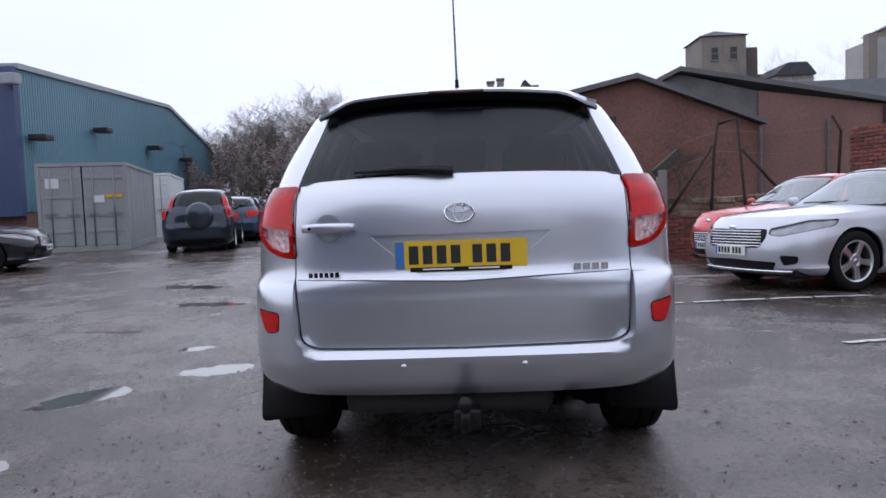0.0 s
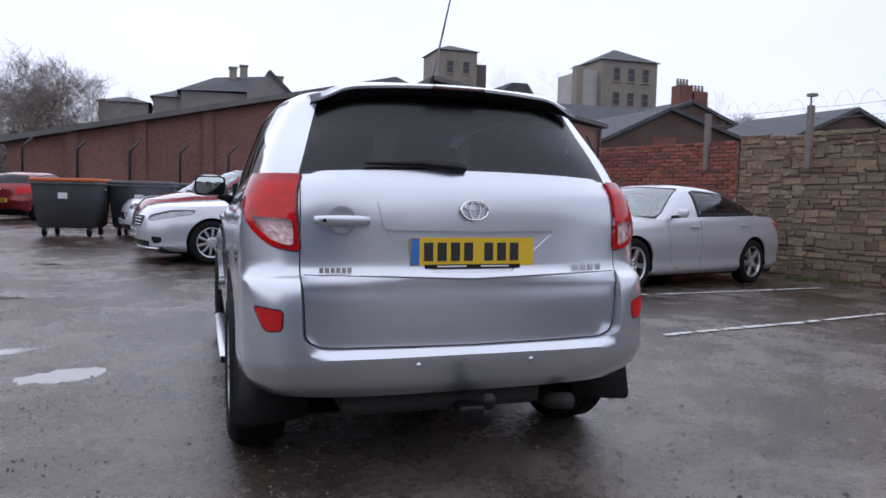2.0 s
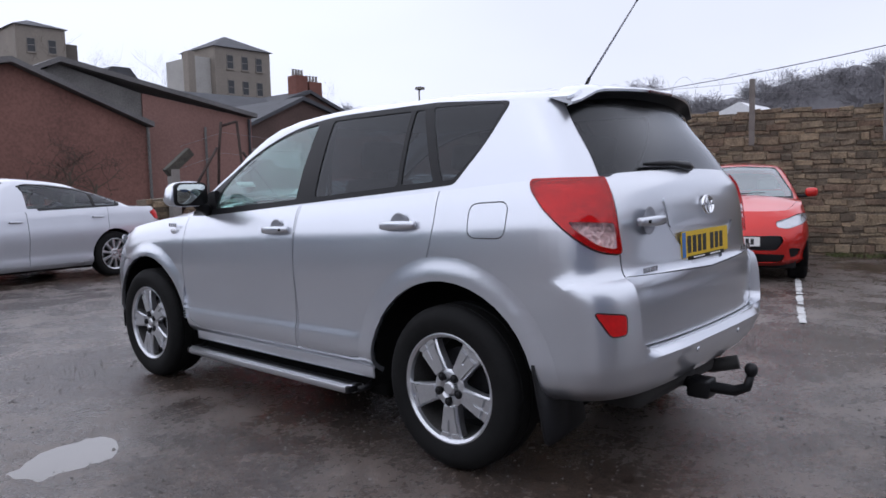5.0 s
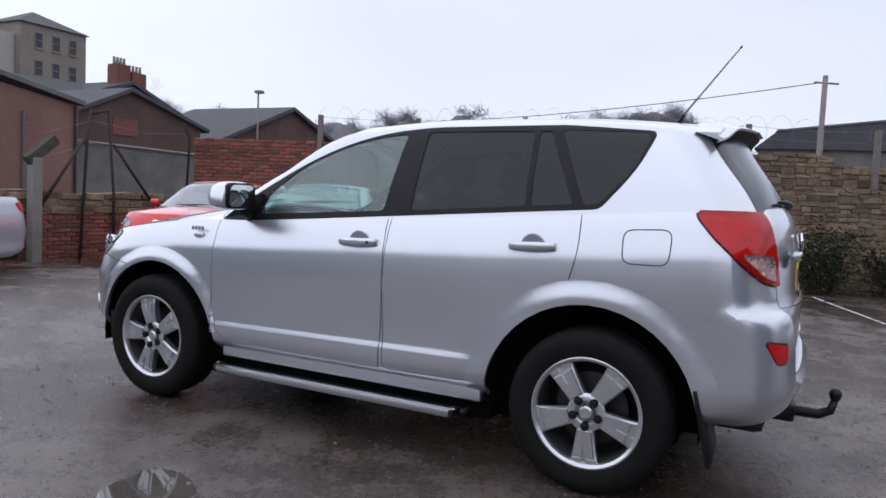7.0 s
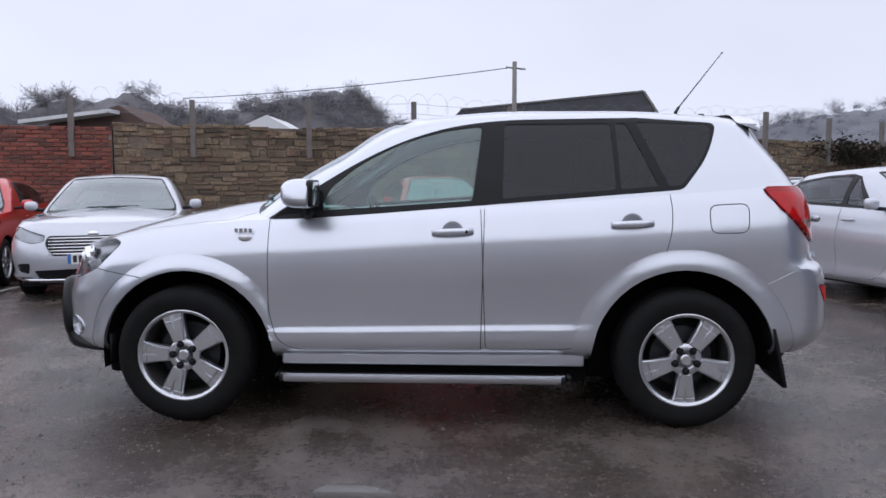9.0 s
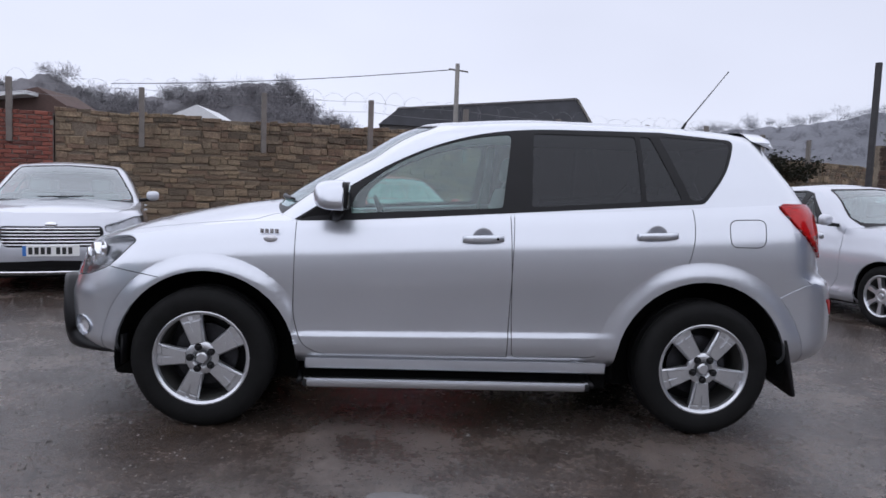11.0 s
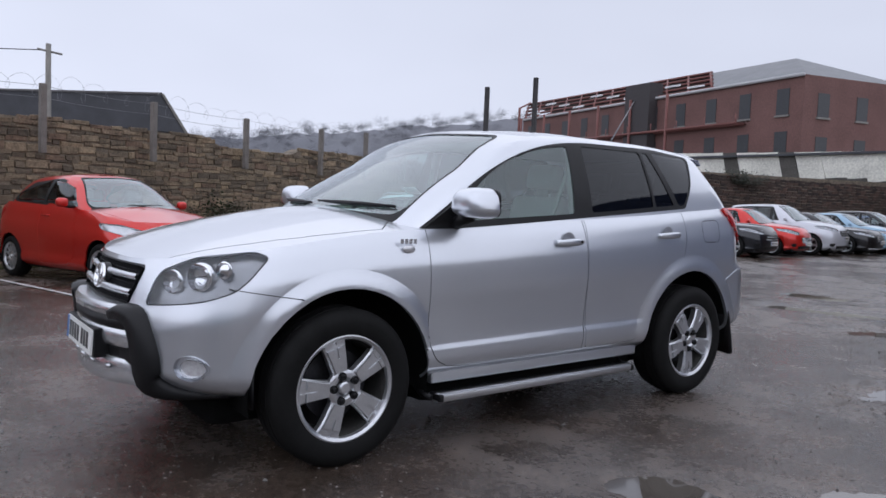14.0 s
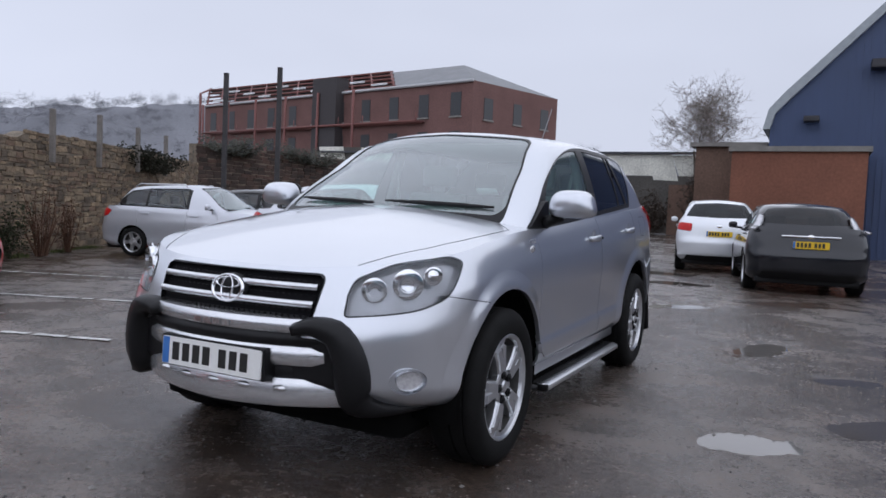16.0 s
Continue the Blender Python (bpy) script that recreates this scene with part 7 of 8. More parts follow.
def hip_block(name, label, x0, x1, y, depth, z0, z1, rise, wall_mat, roof_mat, wins, m=None, win_h=1.9, win_w=1.1):
    """A square block with a pyramid roof and rows of windows in its front (facing -y)."""
    t = thing(name, m or Matrix(), label, "building")
    flat("wall", boxed(x0, x1, y, y + depth, z0, z1), wall_mat, t)
    b = bmesh.new()
    o = 0.35
    c = [b.verts.new(p) for p in ((x0 - o, y - o, z1), (x1 + o, y - o, z1), (x1 + o, y + depth + o, z1), (x0 - o, y + depth + o, z1))]
    mx, my = (x0 + x1) / 2, y + depth / 2
    e = [b.verts.new((mx - 0.2, my, z1 + rise)), b.verts.new((mx + 0.2, my, z1 + rise))]
    b.faces.new((c[0], c[1], e[1], e[0]))
    b.faces.new((c[1], c[2], e[1]))
    b.faces.new((c[2], c[3], e[0], e[1]))
    b.faces.new((c[3], c[0], e[0]))
    b.faces.new(list(reversed(c)))
    bmesh.ops.recalc_face_normals(b, faces=b.faces)
    flat("roof", b, roof_mat, t)
    for xs, z in wins:
        for x in xs:
            pane(t, x0 + x - win_w / 2, x0 + x + win_w / 2, y, z, z + win_h, frame_mat=CONCRETE)
    return t


hip_block("stone_tower", "tall buff stone tower block with a slate hip roof", 34.2, 40.6, 104, 8, 0, 23.7, 1.5, BUFF, SLATE, [((1.9, 4.6), 20.2), ((1.9, 4.6), 16.2)])
# boxes for the tower's shaded side, with the shade put into their colour
tA = at_origin("stair_turret", "shaded side of the stone tower, in darker coloured stone")
flat("wall", boxed(40.7, 43.0, 106, 111, 0, 22.2), mat("dark_stonework", (0.10, 0.088, 0.075), 0.9, 0, 0.3, 0.5, 6, 0.004), tA)
flat("lower_wall", boxed(43.0, 45.2, 106, 111, 0, 18.2), MATS["dark_stonework"], tA)
hip_block("stone_tower", "square buff stone tower block with a slate hip roof", 49.0, 57.4, 80, 8, 0, 19.3, 2.2, BUFF, SLATE, [((2.2, 4.4, 6.6), 16.6), ((2.2, 4.4, 6.6), 13.4), ((2.2, 4.4, 6.6), 10.2)], win_w=1.0, win_h=1.8)
# the tower's left side face, added as separate paler boxes
tB = at_origin("tower_wing", "narrow pale left face of the stone tower")
flat("wall", boxed(46.7, 48.95, 81, 88, 0, 17.9), mat("pale_render", (0.36, 0.35, 0.33), 0.9, 0, 0.15, 0.5, 6), tB)
flat("turret", boxed(45.7, 46.65, 80.8, 82, 0, 18.4), BUFF, tB)
wc = at_origin("pale_house", "pale rendered house far up the hill")
flat("wall", boxed(42.0, 47.0, 97, 104, 0, 16.5), MATS["pale_render"], wc)
flat("roof", prism([(41.5, 16.5), (47.3, 16.5), (46.0, 18.2), (43.5, 18.2)], 96.6, 104.5), SLATE, wc)

# terraces and gabled houses between the towers and the yard
ch = at_origin("chimney_house", "brick house with two tall chimney stacks", "house")
flat("wall", prism([(46.5, 0), (62.0, 0), (62.0, 8.6), (52.6, 12.2), (46.5, 10.1)], 66, 76), mat("dull_brickwork", (0.088, 0.056, 0.048), 0.92, 0, 0.3, 0.5, 9), ch)
flat("roof", prism([(46.2, 9.9), (52.6, 12.2), (62.6, 8.3), (62.6, 8.7), (52.6, 12.6), (46.2, 10.3)], 65.6, 76.4), SLATE, ch)
for x0, x1, z in ((51.6, 53.3, 14.4), (53.6, 55.5, 13.8)):
    st = flat("chimney", boxed(x0, x1, 67, 68.6, 9, z), mat("orange_brickwork", (0.16, 0.066, 0.05), 0.92, 0, 0.25, 0.6, 9), ch)
    for i in range(4):
        flat("chimney_pot", lathe([(0.15, 0), (0.17, 0.1), (0.13, 0.7), (0.16, 0.8)], 10, "z"), CONCRETE, st, m=Matrix.Translation((x0 + (x1 - x0) * (i + 0.5) / 4, 67.8, z)))
lr = at_origin("slate_terrace", "slate-roofed terrace of buff stone", "house")
flat("wall", boxed(30.5, 46.0, 62, 70, 0, 8.6), BUFF, lr)
flat("roof", prism([(62 - 0.4, 8.5), (70.4, 8.5), (66, 11.2)], 30.3, 46.3, "x"), SLATE, lr)
g1 = at_origin("gabled_workshop", "dark brick workshop gable with a stone-tiled roof")
flat("wall", prism([(24.6, -0.5), (37.4, -0.5), (37.4, 5.6), (30.9, 7.5), (24.6, 4.7)], 40, 52), MATS["dull_brickwork"], g1)
flat("roof", prism([(24.2, 4.5), (30.9, 7.5), (38.0, 5.4), (38.0, 5.65), (30.9, 7.78), (24.2, 4.75)], 39.6, 52.4), SLATE, g1)
flat("blocked_window", boxed(29.6, 31.6, 39.93, 40.0, 4.5, 5.6), MATS["orange_brickwork"], g1)
flat("lean_to", prism([(22.5, -0.5), (36, -0.5), (36, 3.4), (22.5, 3.6)], 36, 39.5), RENDERED, g1, "grey rendered lean-to")
flat("gutter", tube([(22.5, 35.9, 3.6), (36, 35.9, 3.4)], 0.08, 6), CONCRETE, g1)
g2 = at_origin("gabled_shed", "dark gabled shed behind the boundary wall")
flat("wall", prism([(38.6, -0.5), (56, -0.5), (56, 5.7), (48.7, 8.5), (38.6, 4.5)], 40.5, 52), MATS["dull_brickwork"], g2)
flat("roof", prism([(38.2, 4.3), (48.7, 8.5), (56.5, 5.5), (56.5, 5.8), (48.7, 8.82), (38.2, 4.6)], 40.0, 52.4), SLATE, g2)
# stone of the hill houses is lightened: haze put into its colour
for (x0, x1, z0_, z1_, y) in ((-11.4, -6.4, 10.5, 11.0, 82), (-5.9, -0.8, 11.3, 12.1, 82)):
    hip_block("hill_house", "grey stone house with a hipped slate roof on the hill", x0, x1, y, 8, 0, z0_, z1_ - z0_ + 0.5, mat("grey_stonework", (0.19, 0.178, 0.168), 0.9, 0, 0.2, 0.5, 6), SLATE, [])
hh = at_origin("hill_terrace", "stone terrace with chimneys on the hill", "house")
flat("wall", boxed(-3.0, 6.2, 81, 89, 0, 12.0), MATS["grey_stonework"], hh)
flat("gable", prism([(4.0, 0), (8.8, 0), (8.8, 12.3), (6.5, 14.5), (4.0, 12.2)], 80, 89), MATS["grey_stonework"], hh)
b = bmesh.new()
vs = [b.verts.new(p) for p in ((-3.4, 80.6, 12.0), (6.6, 80.6, 12.3), (6.6, 85, 14.75), (0.6, 85, 14.2), (-3.4, 89.4, 12.0), (6.6, 89.4, 12.3))]
for q in ((0, 1, 2, 3), (0, 3, 4), (4, 3, 2, 5), (0, 4, 5, 1)):
    b.faces.new([vs[i] for i in q])
bmesh.ops.recalc_face_normals(b, faces=b.faces)
flat("roof", b, SLATE, hh)
flat("verge", prism([(6.2, 14.5), (6.5, 14.75), (9.2, 12.1), (8.9, 12.0)], 79.7, 89), SLATE, hh)
for x, z in ((2.3, 15.3), (3.5, 15.6), (7.6, 14.6)):
    st_ = flat("chimney", boxed(x, x + 0.8, 84.2, 85.4, 12.5, z), BUFF, hh)
    flat("chimney_cap", boxed(x - 0.1, x + 0.9, 84.1, 85.5, z, z + 0.18), BUFF, st_)

# teal-clad industrial shed with a blue return
sh = at_origin("industrial_shed", "teal profiled-steel industrial shed on a brick plinth")
A, Bp = Vector((-16.4, 21.2)), Vector((-19.4, 49.2))
dv = (Bp - A).normalized()
sm = Matrix(((dv.x, dv.y, 0, A.x), (dv.y, -dv.x, 0, A.y), (0, 0, 1, 0), (0, 0, 0, 1)))
shed_prof = [(0, 1.35), (28.1, 1.35), (28.1, 5.25), (26.2, 5.9), (17.8, 7.45), (0, 6.55)]


def on_shed(bm_):
    bmesh.ops.transform(bm_, matrix=sm, verts=bm_.verts)
    bmesh.ops.recalc_face_normals(bm_, faces=bm_.faces)
    return bm_


flat("cladding", on_shed(prism(shed_prof, -22, 0)), TEAL, sh)
flat("roof_edge", on_shed(prism([(28.3, 5.2), (28.3, 5.4), (26.3, 6.08), (17.8, 7.65), (-0.1, 6.75), (-0.1, 6.55), (17.8, 7.45), (26.2, 5.9)], -22, 0.12)), mat("pale_flashing", (0.30, 0.33, 0.35), 0.6), sh)
b = bmesh.new()
for i in range(140):
    u = 0.1 + 0.2 * i
    zt = float(np.interp(u, [0, 17.8, 26.2, 28.1], [6.5, 7.4, 5.85, 5.2]))
    box(b, u - 0.02, u + 0.03, 0.0, 0.016, 1.35, zt)
tagged(flat("cladding_ribs", on_shed(b), TEAL, sh), kind="stuff")
flat("plinth", on_shed(prism([(0.05, -0.3), (28, -0.3), (28, 1.35), (0.05, 1.35)], -21.9, -0.05)), BROWN_BRICKWORK, sh)
flat("blue_return", boxed(-38, -16.35, 20.85, 21.15, 1.2, 6.6), BLUE, sh, "dark blue clad return wall")
for u, z in ((0.6, 4.1), (6.5, 4.95), (13.6, 4.7), (19.5, 4.4)):
    fl = flat("floodlight", on_shed(boxed(u - 0.35, u + 0.35, 0.1, 0.75, z - 0.1, z + 0.12, 0.04)), DARK_METAL, sh)
flat("corner_lamp", boxed(-16.6, -16.0, 20.4, 20.85, 5.9, 6.3, 0.05), MATS["pale_flashing"], sh)


# added out of view, so that the car's flank mirrors something dark
ww = at_origin("wall_west", "unseen dark wall added along the open side of the yard", "wall")
tagged(ww, kind="structure")
flat("cladding", boxed(-30.0, -29.6, -60, 20.8, 1.1, 5.2), ROOF_SHEET, ww)
flat("plinth", boxed(-30.05, -29.55, -60, 20.8, -0.4, 1.1), BROWN_BRICKWORK, ww)


# shipping containers
def container(m, label, colour, doors=True):
    c = thing("shipping_container", m, label, "container")
    W, Hc, Lc = 2.44, 2.59, 6.06
    b = bmesh.new()
    for x in (-W / 2, W / 2 - 0.1):
        for y in (0, Lc - 0.1):
            box(b, x, x + 0.1, y, y + 0.1, 0, Hc)
        box(b, x, x + 0.1, 0.1, Lc - 0.1, 0, 0.16)
        box(b, x, x + 0.1, 0.1, Lc - 0.1, Hc - 0.1, Hc)
    for y in (0, Lc - 0.1):
        box(b, -W / 2 + 0.1, W / 2 - 0.1, y, y + 0.1, 0, 0.16)
        box(b, -W / 2 + 0.1, W / 2 - 0.1, y, y + 0.1, Hc - 0.1, Hc)
    flat("frame", b, colour, c)
    for sx in (-1, 1):
        poly = []
        k = 26
        for i in range(k + 1):
            y = 0.1 + (Lc - 0.2) * i / k
            poly.append((sx * (W / 2 - (0.02 if i % 4 in (0, 1) else 0.055)), y))
        poly += [(sx * (W / 2 - 0.09), Lc - 0.1), (sx * (W / 2 - 0.09), 0.1)]
        flat("corrugated_side", prism(poly, 0.16, Hc - 0.1, "z"), colour, c)
        d = flat("door", boxed(min(0.02 * sx, sx * 1.12), max(0.02 * sx, sx * 1.12), 0.02, 0.06, 0.17, Hc - 0.11, 0.01), colour, c)
        for z in (0.55, 1.0, 1.55, 2.1):
            flat("door_rib", boxed(min(0.08 * sx, sx * 1.08), max(0.08 * sx, sx * 1.08), 0.0, 0.03, z, z + 0.09, 0.01), colour, d)
        for x in (0.28, 0.85):
            part("locking_bar", tube([(sx * x, -0.02, 0.12), (sx * x, -0.02, Hc - 0.12)], 0.018, 6), WIRE, d)
            flat("bar_handle", boxed(sx * x - 0.16, sx * x + 0.16, -0.05, -0.02, 1.05 + 0.05 * x, 1.09 + 0.05 * x), WIRE, d)
    flat("roof", boxed(-W / 2 + 0.1, W / 2 - 0.1, 0.1, Lc - 0.1, Hc - 0.06, Hc - 0.02), colour, c)
    flat("back_panel", boxed(-W / 2 + 0.1, W / 2 - 0.1, Lc - 0.08, Lc - 0.04, 0.16, Hc - 0.1), colour, c)
    if doors:
        flat("notice", boxed(-0.98, -0.62, -0.004, 0.012, 1.86, 2.14), WHITE_PAINT, c)
        flat("notice", boxed(0.28, 0.58, -0.004, 0.012, 1.42, 1.62), WHITE_PAINT, c)
        flat("warning_strip", boxed(0.62, 1.08, -0.004, 0.012, 1.55, 1.66), mat("yellow_notice", (0.55, 0.33, 0.02), 0.6), c)
    return c


container(Matrix.Translation((-11.35, 15.9, ground_z(-11, 16))) @ Matrix.Rotation(radians(17), 4, "Z"), "grey steel shipping container with closed doors", CONTAINER)
container(Matrix.Translation((-13.3, 23.6, ground_z(-11, 23))) @ Matrix.Rotation(radians(17), 4, "Z"), "white steel shipping container behind the grey one", WHITE_PAINT, False)

# blue shed, brick store and neighbours at the other end of the yard
bs = at_origin("blue_shed", "dark blue clad industrial shed with a curved eaves")
prof = [(-0.35, 0.0), (-0.35, 4.4), (-0.5, 4.95), (-0.95, 5.45), (-4.0, 8.6), (-7.5, 11.2), (-24, 11.2), (-24, 0)]
flat("cladding", prism(prof, -60, -24), BLUE, bs)
edge = [(-0.35, 4.4), (-0.5, 4.95), (-0.95, 5.45), (-4.0, 8.6), (-7.5, 11.2), (-7.6, 11.5), (-4.0, 8.95), (-0.8, 5.72), (-0.28, 5.1), (-0.12, 4.4)]
flat("eaves_band", prism(edge, -60.2, -23.8), MATS["pale_flashing"], bs)
b = bmesh.new()
for i in range(100):
    x = -0.5 - 0.2 * i
    zt = float(np.interp(-x, [0.35, 0.95, 4.0, 7.5, 24], [4.4, 5.4, 8.5, 11.1, 11.1]))
    box(b, x - 0.02, x + 0.02, -24.0, -23.97, 0.1, zt)
tagged(flat("cladding_ribs", b, BLUE, bs), kind="stuff")
flat("floodlight", boxed(-1.9, -1.4, -23.9, -23.4, 4.6, 4.8, 0.04), DARK_METAL, bs)
flat("floodlight", boxed(-3.9, -3.3, -23.9, -23.3, 6.3, 6.6, 0.04), DARK_METAL, bs)
st = at_origin("brick_store", "flat-roofed red brick store beside the blue shed")
flat("wall", boxed(-3.35, 0.65, -23.6, -22.0, 0, 3.45), mat("orange_wall_brick", (0.18, 0.075, 0.047), 0.92, 0, 0.25, 0.9, 12, 0.004), st)
flat("coping", boxed(-3.45, 0.75, -23.7, -21.9, 3.45, 3.62), CONCRETE, st)
g3 = at_origin("grey_annex", "low grey annex behind the brick store")
flat("wall", boxed(0.7, 2.2, -30, -24.6, 0, 3.85), mat("dark_brown_brick", (0.12, 0.075, 0.055), 0.92, 0, 0.3, 0.8, 12), g3)
flat("coping", boxed(-0.3, 2.4, -30, -24.4, 3.85, 4.0), CONCRETE, g3)
bw = at_origin("boundary_wall_far", "old brick boundary wall under bare shrubs", "wall")
flat("wall", boxed(2.2, 6.5, -43.6, -43.2, 0, 3.2), MATS["dark_brown_brick"], bw)

# long low shed of odd sheets, white and dark
ls = at_origin("sheeted_shed", "long low shed clad in mismatched white and grey sheets")
srng = random.Random(12)
flat("wall", boxed(4.5, 34, -47.0, -46, 0, 3.9), mat("dark_sheeting", (0.075, 0.07, 0.062), 0.8, 0, 0.35, 0.6, 8), ls)
x = 4.6
while x < 34:
    w = srng.uniform(1.1, 2.6)
    pale = srng.random() < 0.72
    zt0 = 5.3 + 0.02 * (x - 5)
    flat("sheet", prism([(x, 3.9 - srng.uniform(0, 0.4)), (x + w - 0.04, 3.9 - srng.uniform(0, 0.4)), (x + w + 0.5, zt0), (x + 0.5, zt0)], -46.1, -45.98 + srng.uniform(-0.03, 0.03)), mat("pale_sheet", (0.66, 0.65, 0.58), 0.75, 0, 0.3, 0.7, 8) if pale else MATS["dark_sheeting"], ls)
    x += w
flat("roof_edge", boxed(4.4, 36, -46.3, -45.7, 5.35, 5.5), SLATE, ls)

# derelict brick mill with red steel staging
ml = at_origin("brick_mill", "tall red brick mill with a hipped slate roof")
C0, R0, L0 = Vector((37.3, -78.4)), Vector((32.0, -95.2)), Vector((96.0, -91.1))
# brick red greyed down, so the haze sits in the base colour
MILL = mat("mill_brickwork", (0.150, 0.080, 0.071), 0.92, 0, 0.25, 0.3, 5, 0.004)


def facade(p, q, z0, z1, cols, rows, parent, wmat):
    d = (q - p)
    ln = d.length
    d.normalize()
    # outward to the yard: the wall's own -y
    m4 = Matrix(((d.x, -d.y, 0, p.x), (d.y, d.x, 0, p.y), (0, 0, 1, 0), (0, 0, 0, 1)))
    f = new("facade")
    f.parent = parent
    f.matrix_basis = m4
    flat("wall", boxed(0, ln, 0, 0.6, z0, z1), wmat, f)
    for z, h in rows:
        for i in range(cols):
            x = ln * (i + 0.5) / cols
            w = flat("window", boxed(x - 0.85, x + 0.85, -0.06, 0.05, z, z + h), DARK_PANE, f)
            flat("window_sill", boxed(x - 1.0, x + 1.0, -0.16, 0.0, z - 0.22, z), CONCRETE, w)
    return f


EAVES = 17.2
facade(C0, R0, 0, EAVES, 3, ((12.6, 2.7), (7.9, 2.5)), ml, MILL)
facade(L0, C0, 0, EAVES, 11, ((12.9, 3.0), (8.2, 2.8)), ml, MILL)
dm = (L0 - C0).normalized()
nm = Vector((-dm.y, dm.x))
if nm.y < 0:
    nm = -nm
b = bmesh.new()
cut = C0 + dm * 13.5
ridge0, ridge1, ridge2 = Vector((43.9, -88.9, 21.4)), Vector((57.2, -91.1, 21.4)), Vector((103.0, -98.6, 21.4))
back0, back1 = C0 - nm * 20.5 + dm * 6, C0 - nm * 20.5 + dm * 62
vs = [b.verts.new(p) for p in ((C0.x, C0.y, EAVES), (cut.x, cut.y, EAVES), ridge1, ridge0, (R0.x, R0.y, EAVES), (back1.x, back1.y, EAVES), ridge2)]
for q in ((0, 1, 2, 3), (0, 3, 4), (4, 3, 2, 6, 5)):
    b.faces.new([vs[i] for i in q])
bmesh.ops.recalc_face_normals(b, faces=b.faces)
flat("roof", b, mat("pale_slate", (0.16, 0.165, 0.175), 0.6, 0, 0.2, 0.6, 8), ml)
part("gutter", tube([(L0.x + nm.x * 0.2, L0.y + nm.y * 0.2, EAVES), (C0.x + nm.x * 0.2, C0.y + nm.y * 0.2, EAVES)], 0.22, 6), mat("pale_gutter", (0.42, 0.42, 0.43), 0.6), ml)
# stripped roof: bare steel rafters and purlins between the eaves and the ridge, and walkways along the wall
stg = at_origin("steel_staging", "red oxide steel roof frame and walkways on the mill", "scaffold")


def slope(along, up):
    """A point of the stripped roof: metres along the wall from its corner, and the share of the way up to the ridge."""
    e = C0 + dm * along
    r = ridge1.lerp(ridge2, (along - 13.5) / 46.5)
    return Vector((e.x, e.y, EAVES + 0.1)).lerp(Vector((r.x, r.y, r.z + 0.1)), up)


for i in range(12):
    x = 13.8 + 4.15 * i
    part("rafter", tube([slope(x, 0), slope(x, 1)], 0.17, 5), RED_STEEL, stg)
for k_ in (0.04, 0.28, 0.52, 0.76, 1.0):
    part("purlin", tube([slope(13.5, k_), slope(59.8, k_)], 0.20, 5), RED_STEEL, stg)
# white panels stand in for sky light glinting on the purlins
for i in range(10):
    x, k_ = 15.0 + 4.4 * i, (0.10, 0.36, 0.60)[i % 3]
    b = bmesh.new()
    b.faces.new([b.verts.new(slope(x + u, k_ + w) + Vector((0, 0, 0.25))) for u, w in ((0, 0), (3.2, 0), (3.2, 0.12), (0, 0.12))])
    bmesh.ops.solidify(b, geom=b.faces[:], thickness=0.08)
    flat("roof_sheet", b, WHITE_PAINT, stg)
for z, x0, x1 in ((12.3, 8.0, 58.0), (7.2, 10.0, 40.0)):
    for k_ in (0.3, 1.7):
        p, q = C0 + dm * x0 + nm * k_, C0 + dm * x1 + nm * k_
        part("walkway_beam", tube([(p.x, p.y, z), (q.x, q.y, z)], 0.20, 5), RED_STEEL, stg)
    n = int((x1 - x0) / 5)
    for i in range(n + 1):
        p = C0 + dm * (x0 + (x1 - x0) * i / n)
        q = p + nm * 1.7
        part("bracket", tube([(p.x, p.y, z), (q.x, q.y, z), (q.x, q.y, z + 1.1)], 0.09, 5), RED_STEEL, stg)
for i in range(6):
    q = C0 + dm * (20 + 7.6 * i) + nm * 1.7
    part("column", tube([(q.x, q.y, 0), (q.x, q.y, EAVES)], 0.20, 6), RED_STEEL, stg)
q = L0 + dm * 1.6
part("end_post", tube([(q.x, q.y, 0), (q.x, q.y, 19.6), slope(59.0, 1.0) + Vector((0, 0, 0.2))], 0.22, 6), RED_STEEL, stg)
q = C0 + dm * 26.5 + nm * 0.3
flat("lift_shaft", boxed(-2.6, 2.6, -1.2, 1.2, 0, 19.3, m=Matrix.Translation((q.x, q.y, 0)) @ Matrix.Rotation(math.atan2(dm.y, dm.x), 4, "Z")), mat("dark_board", (0.045, 0.04, 0.042), 0.8, 0, 0.2), stg)

# slate shed and white gable behind the stone wall, and the wire pole
ss = at_origin("slate_shed", "long slate-roofed shed behind the stone wall")
flat("wall", boxed(57.4, 65.6, -16.0, 1.9, -1, 6.3), RENDERED, ss)
flat("roof", prism([(2.2, 6.2), (0.65, 7.5), (-14.4, 8.97), (-16.4, 6.0)], 57, 66, "x"), SLATE, ss)
flat("ridge", prism([(0.75, 7.5), (0.6, 7.64), (-14.5, 9.11), (-14.4, 8.94)], 56.9, 66.1, "x"), ROOF_SHEET, ss)
flat("verge", prism([(-14.4, 9.08), (-14.65, 9.0), (-16.65, 6.0), (-16.4, 6.0)], 56.9, 66.1, "x"), CONCRETE, ss)
wg = at_origin("white_gable", "white-gabled house roof behind the stone wall", "house")
flat("gable", prism([(14.7, -1), (18.9, -1), (18.9, 5.95), (16.6, 6.95), (14.7, 5.9)], 55, 62, "x"), WHITE_PAINT, wg)
wt = at_origin("pale_lean_roof", "pale sheet roof with a dark gable beyond the wall", "house")
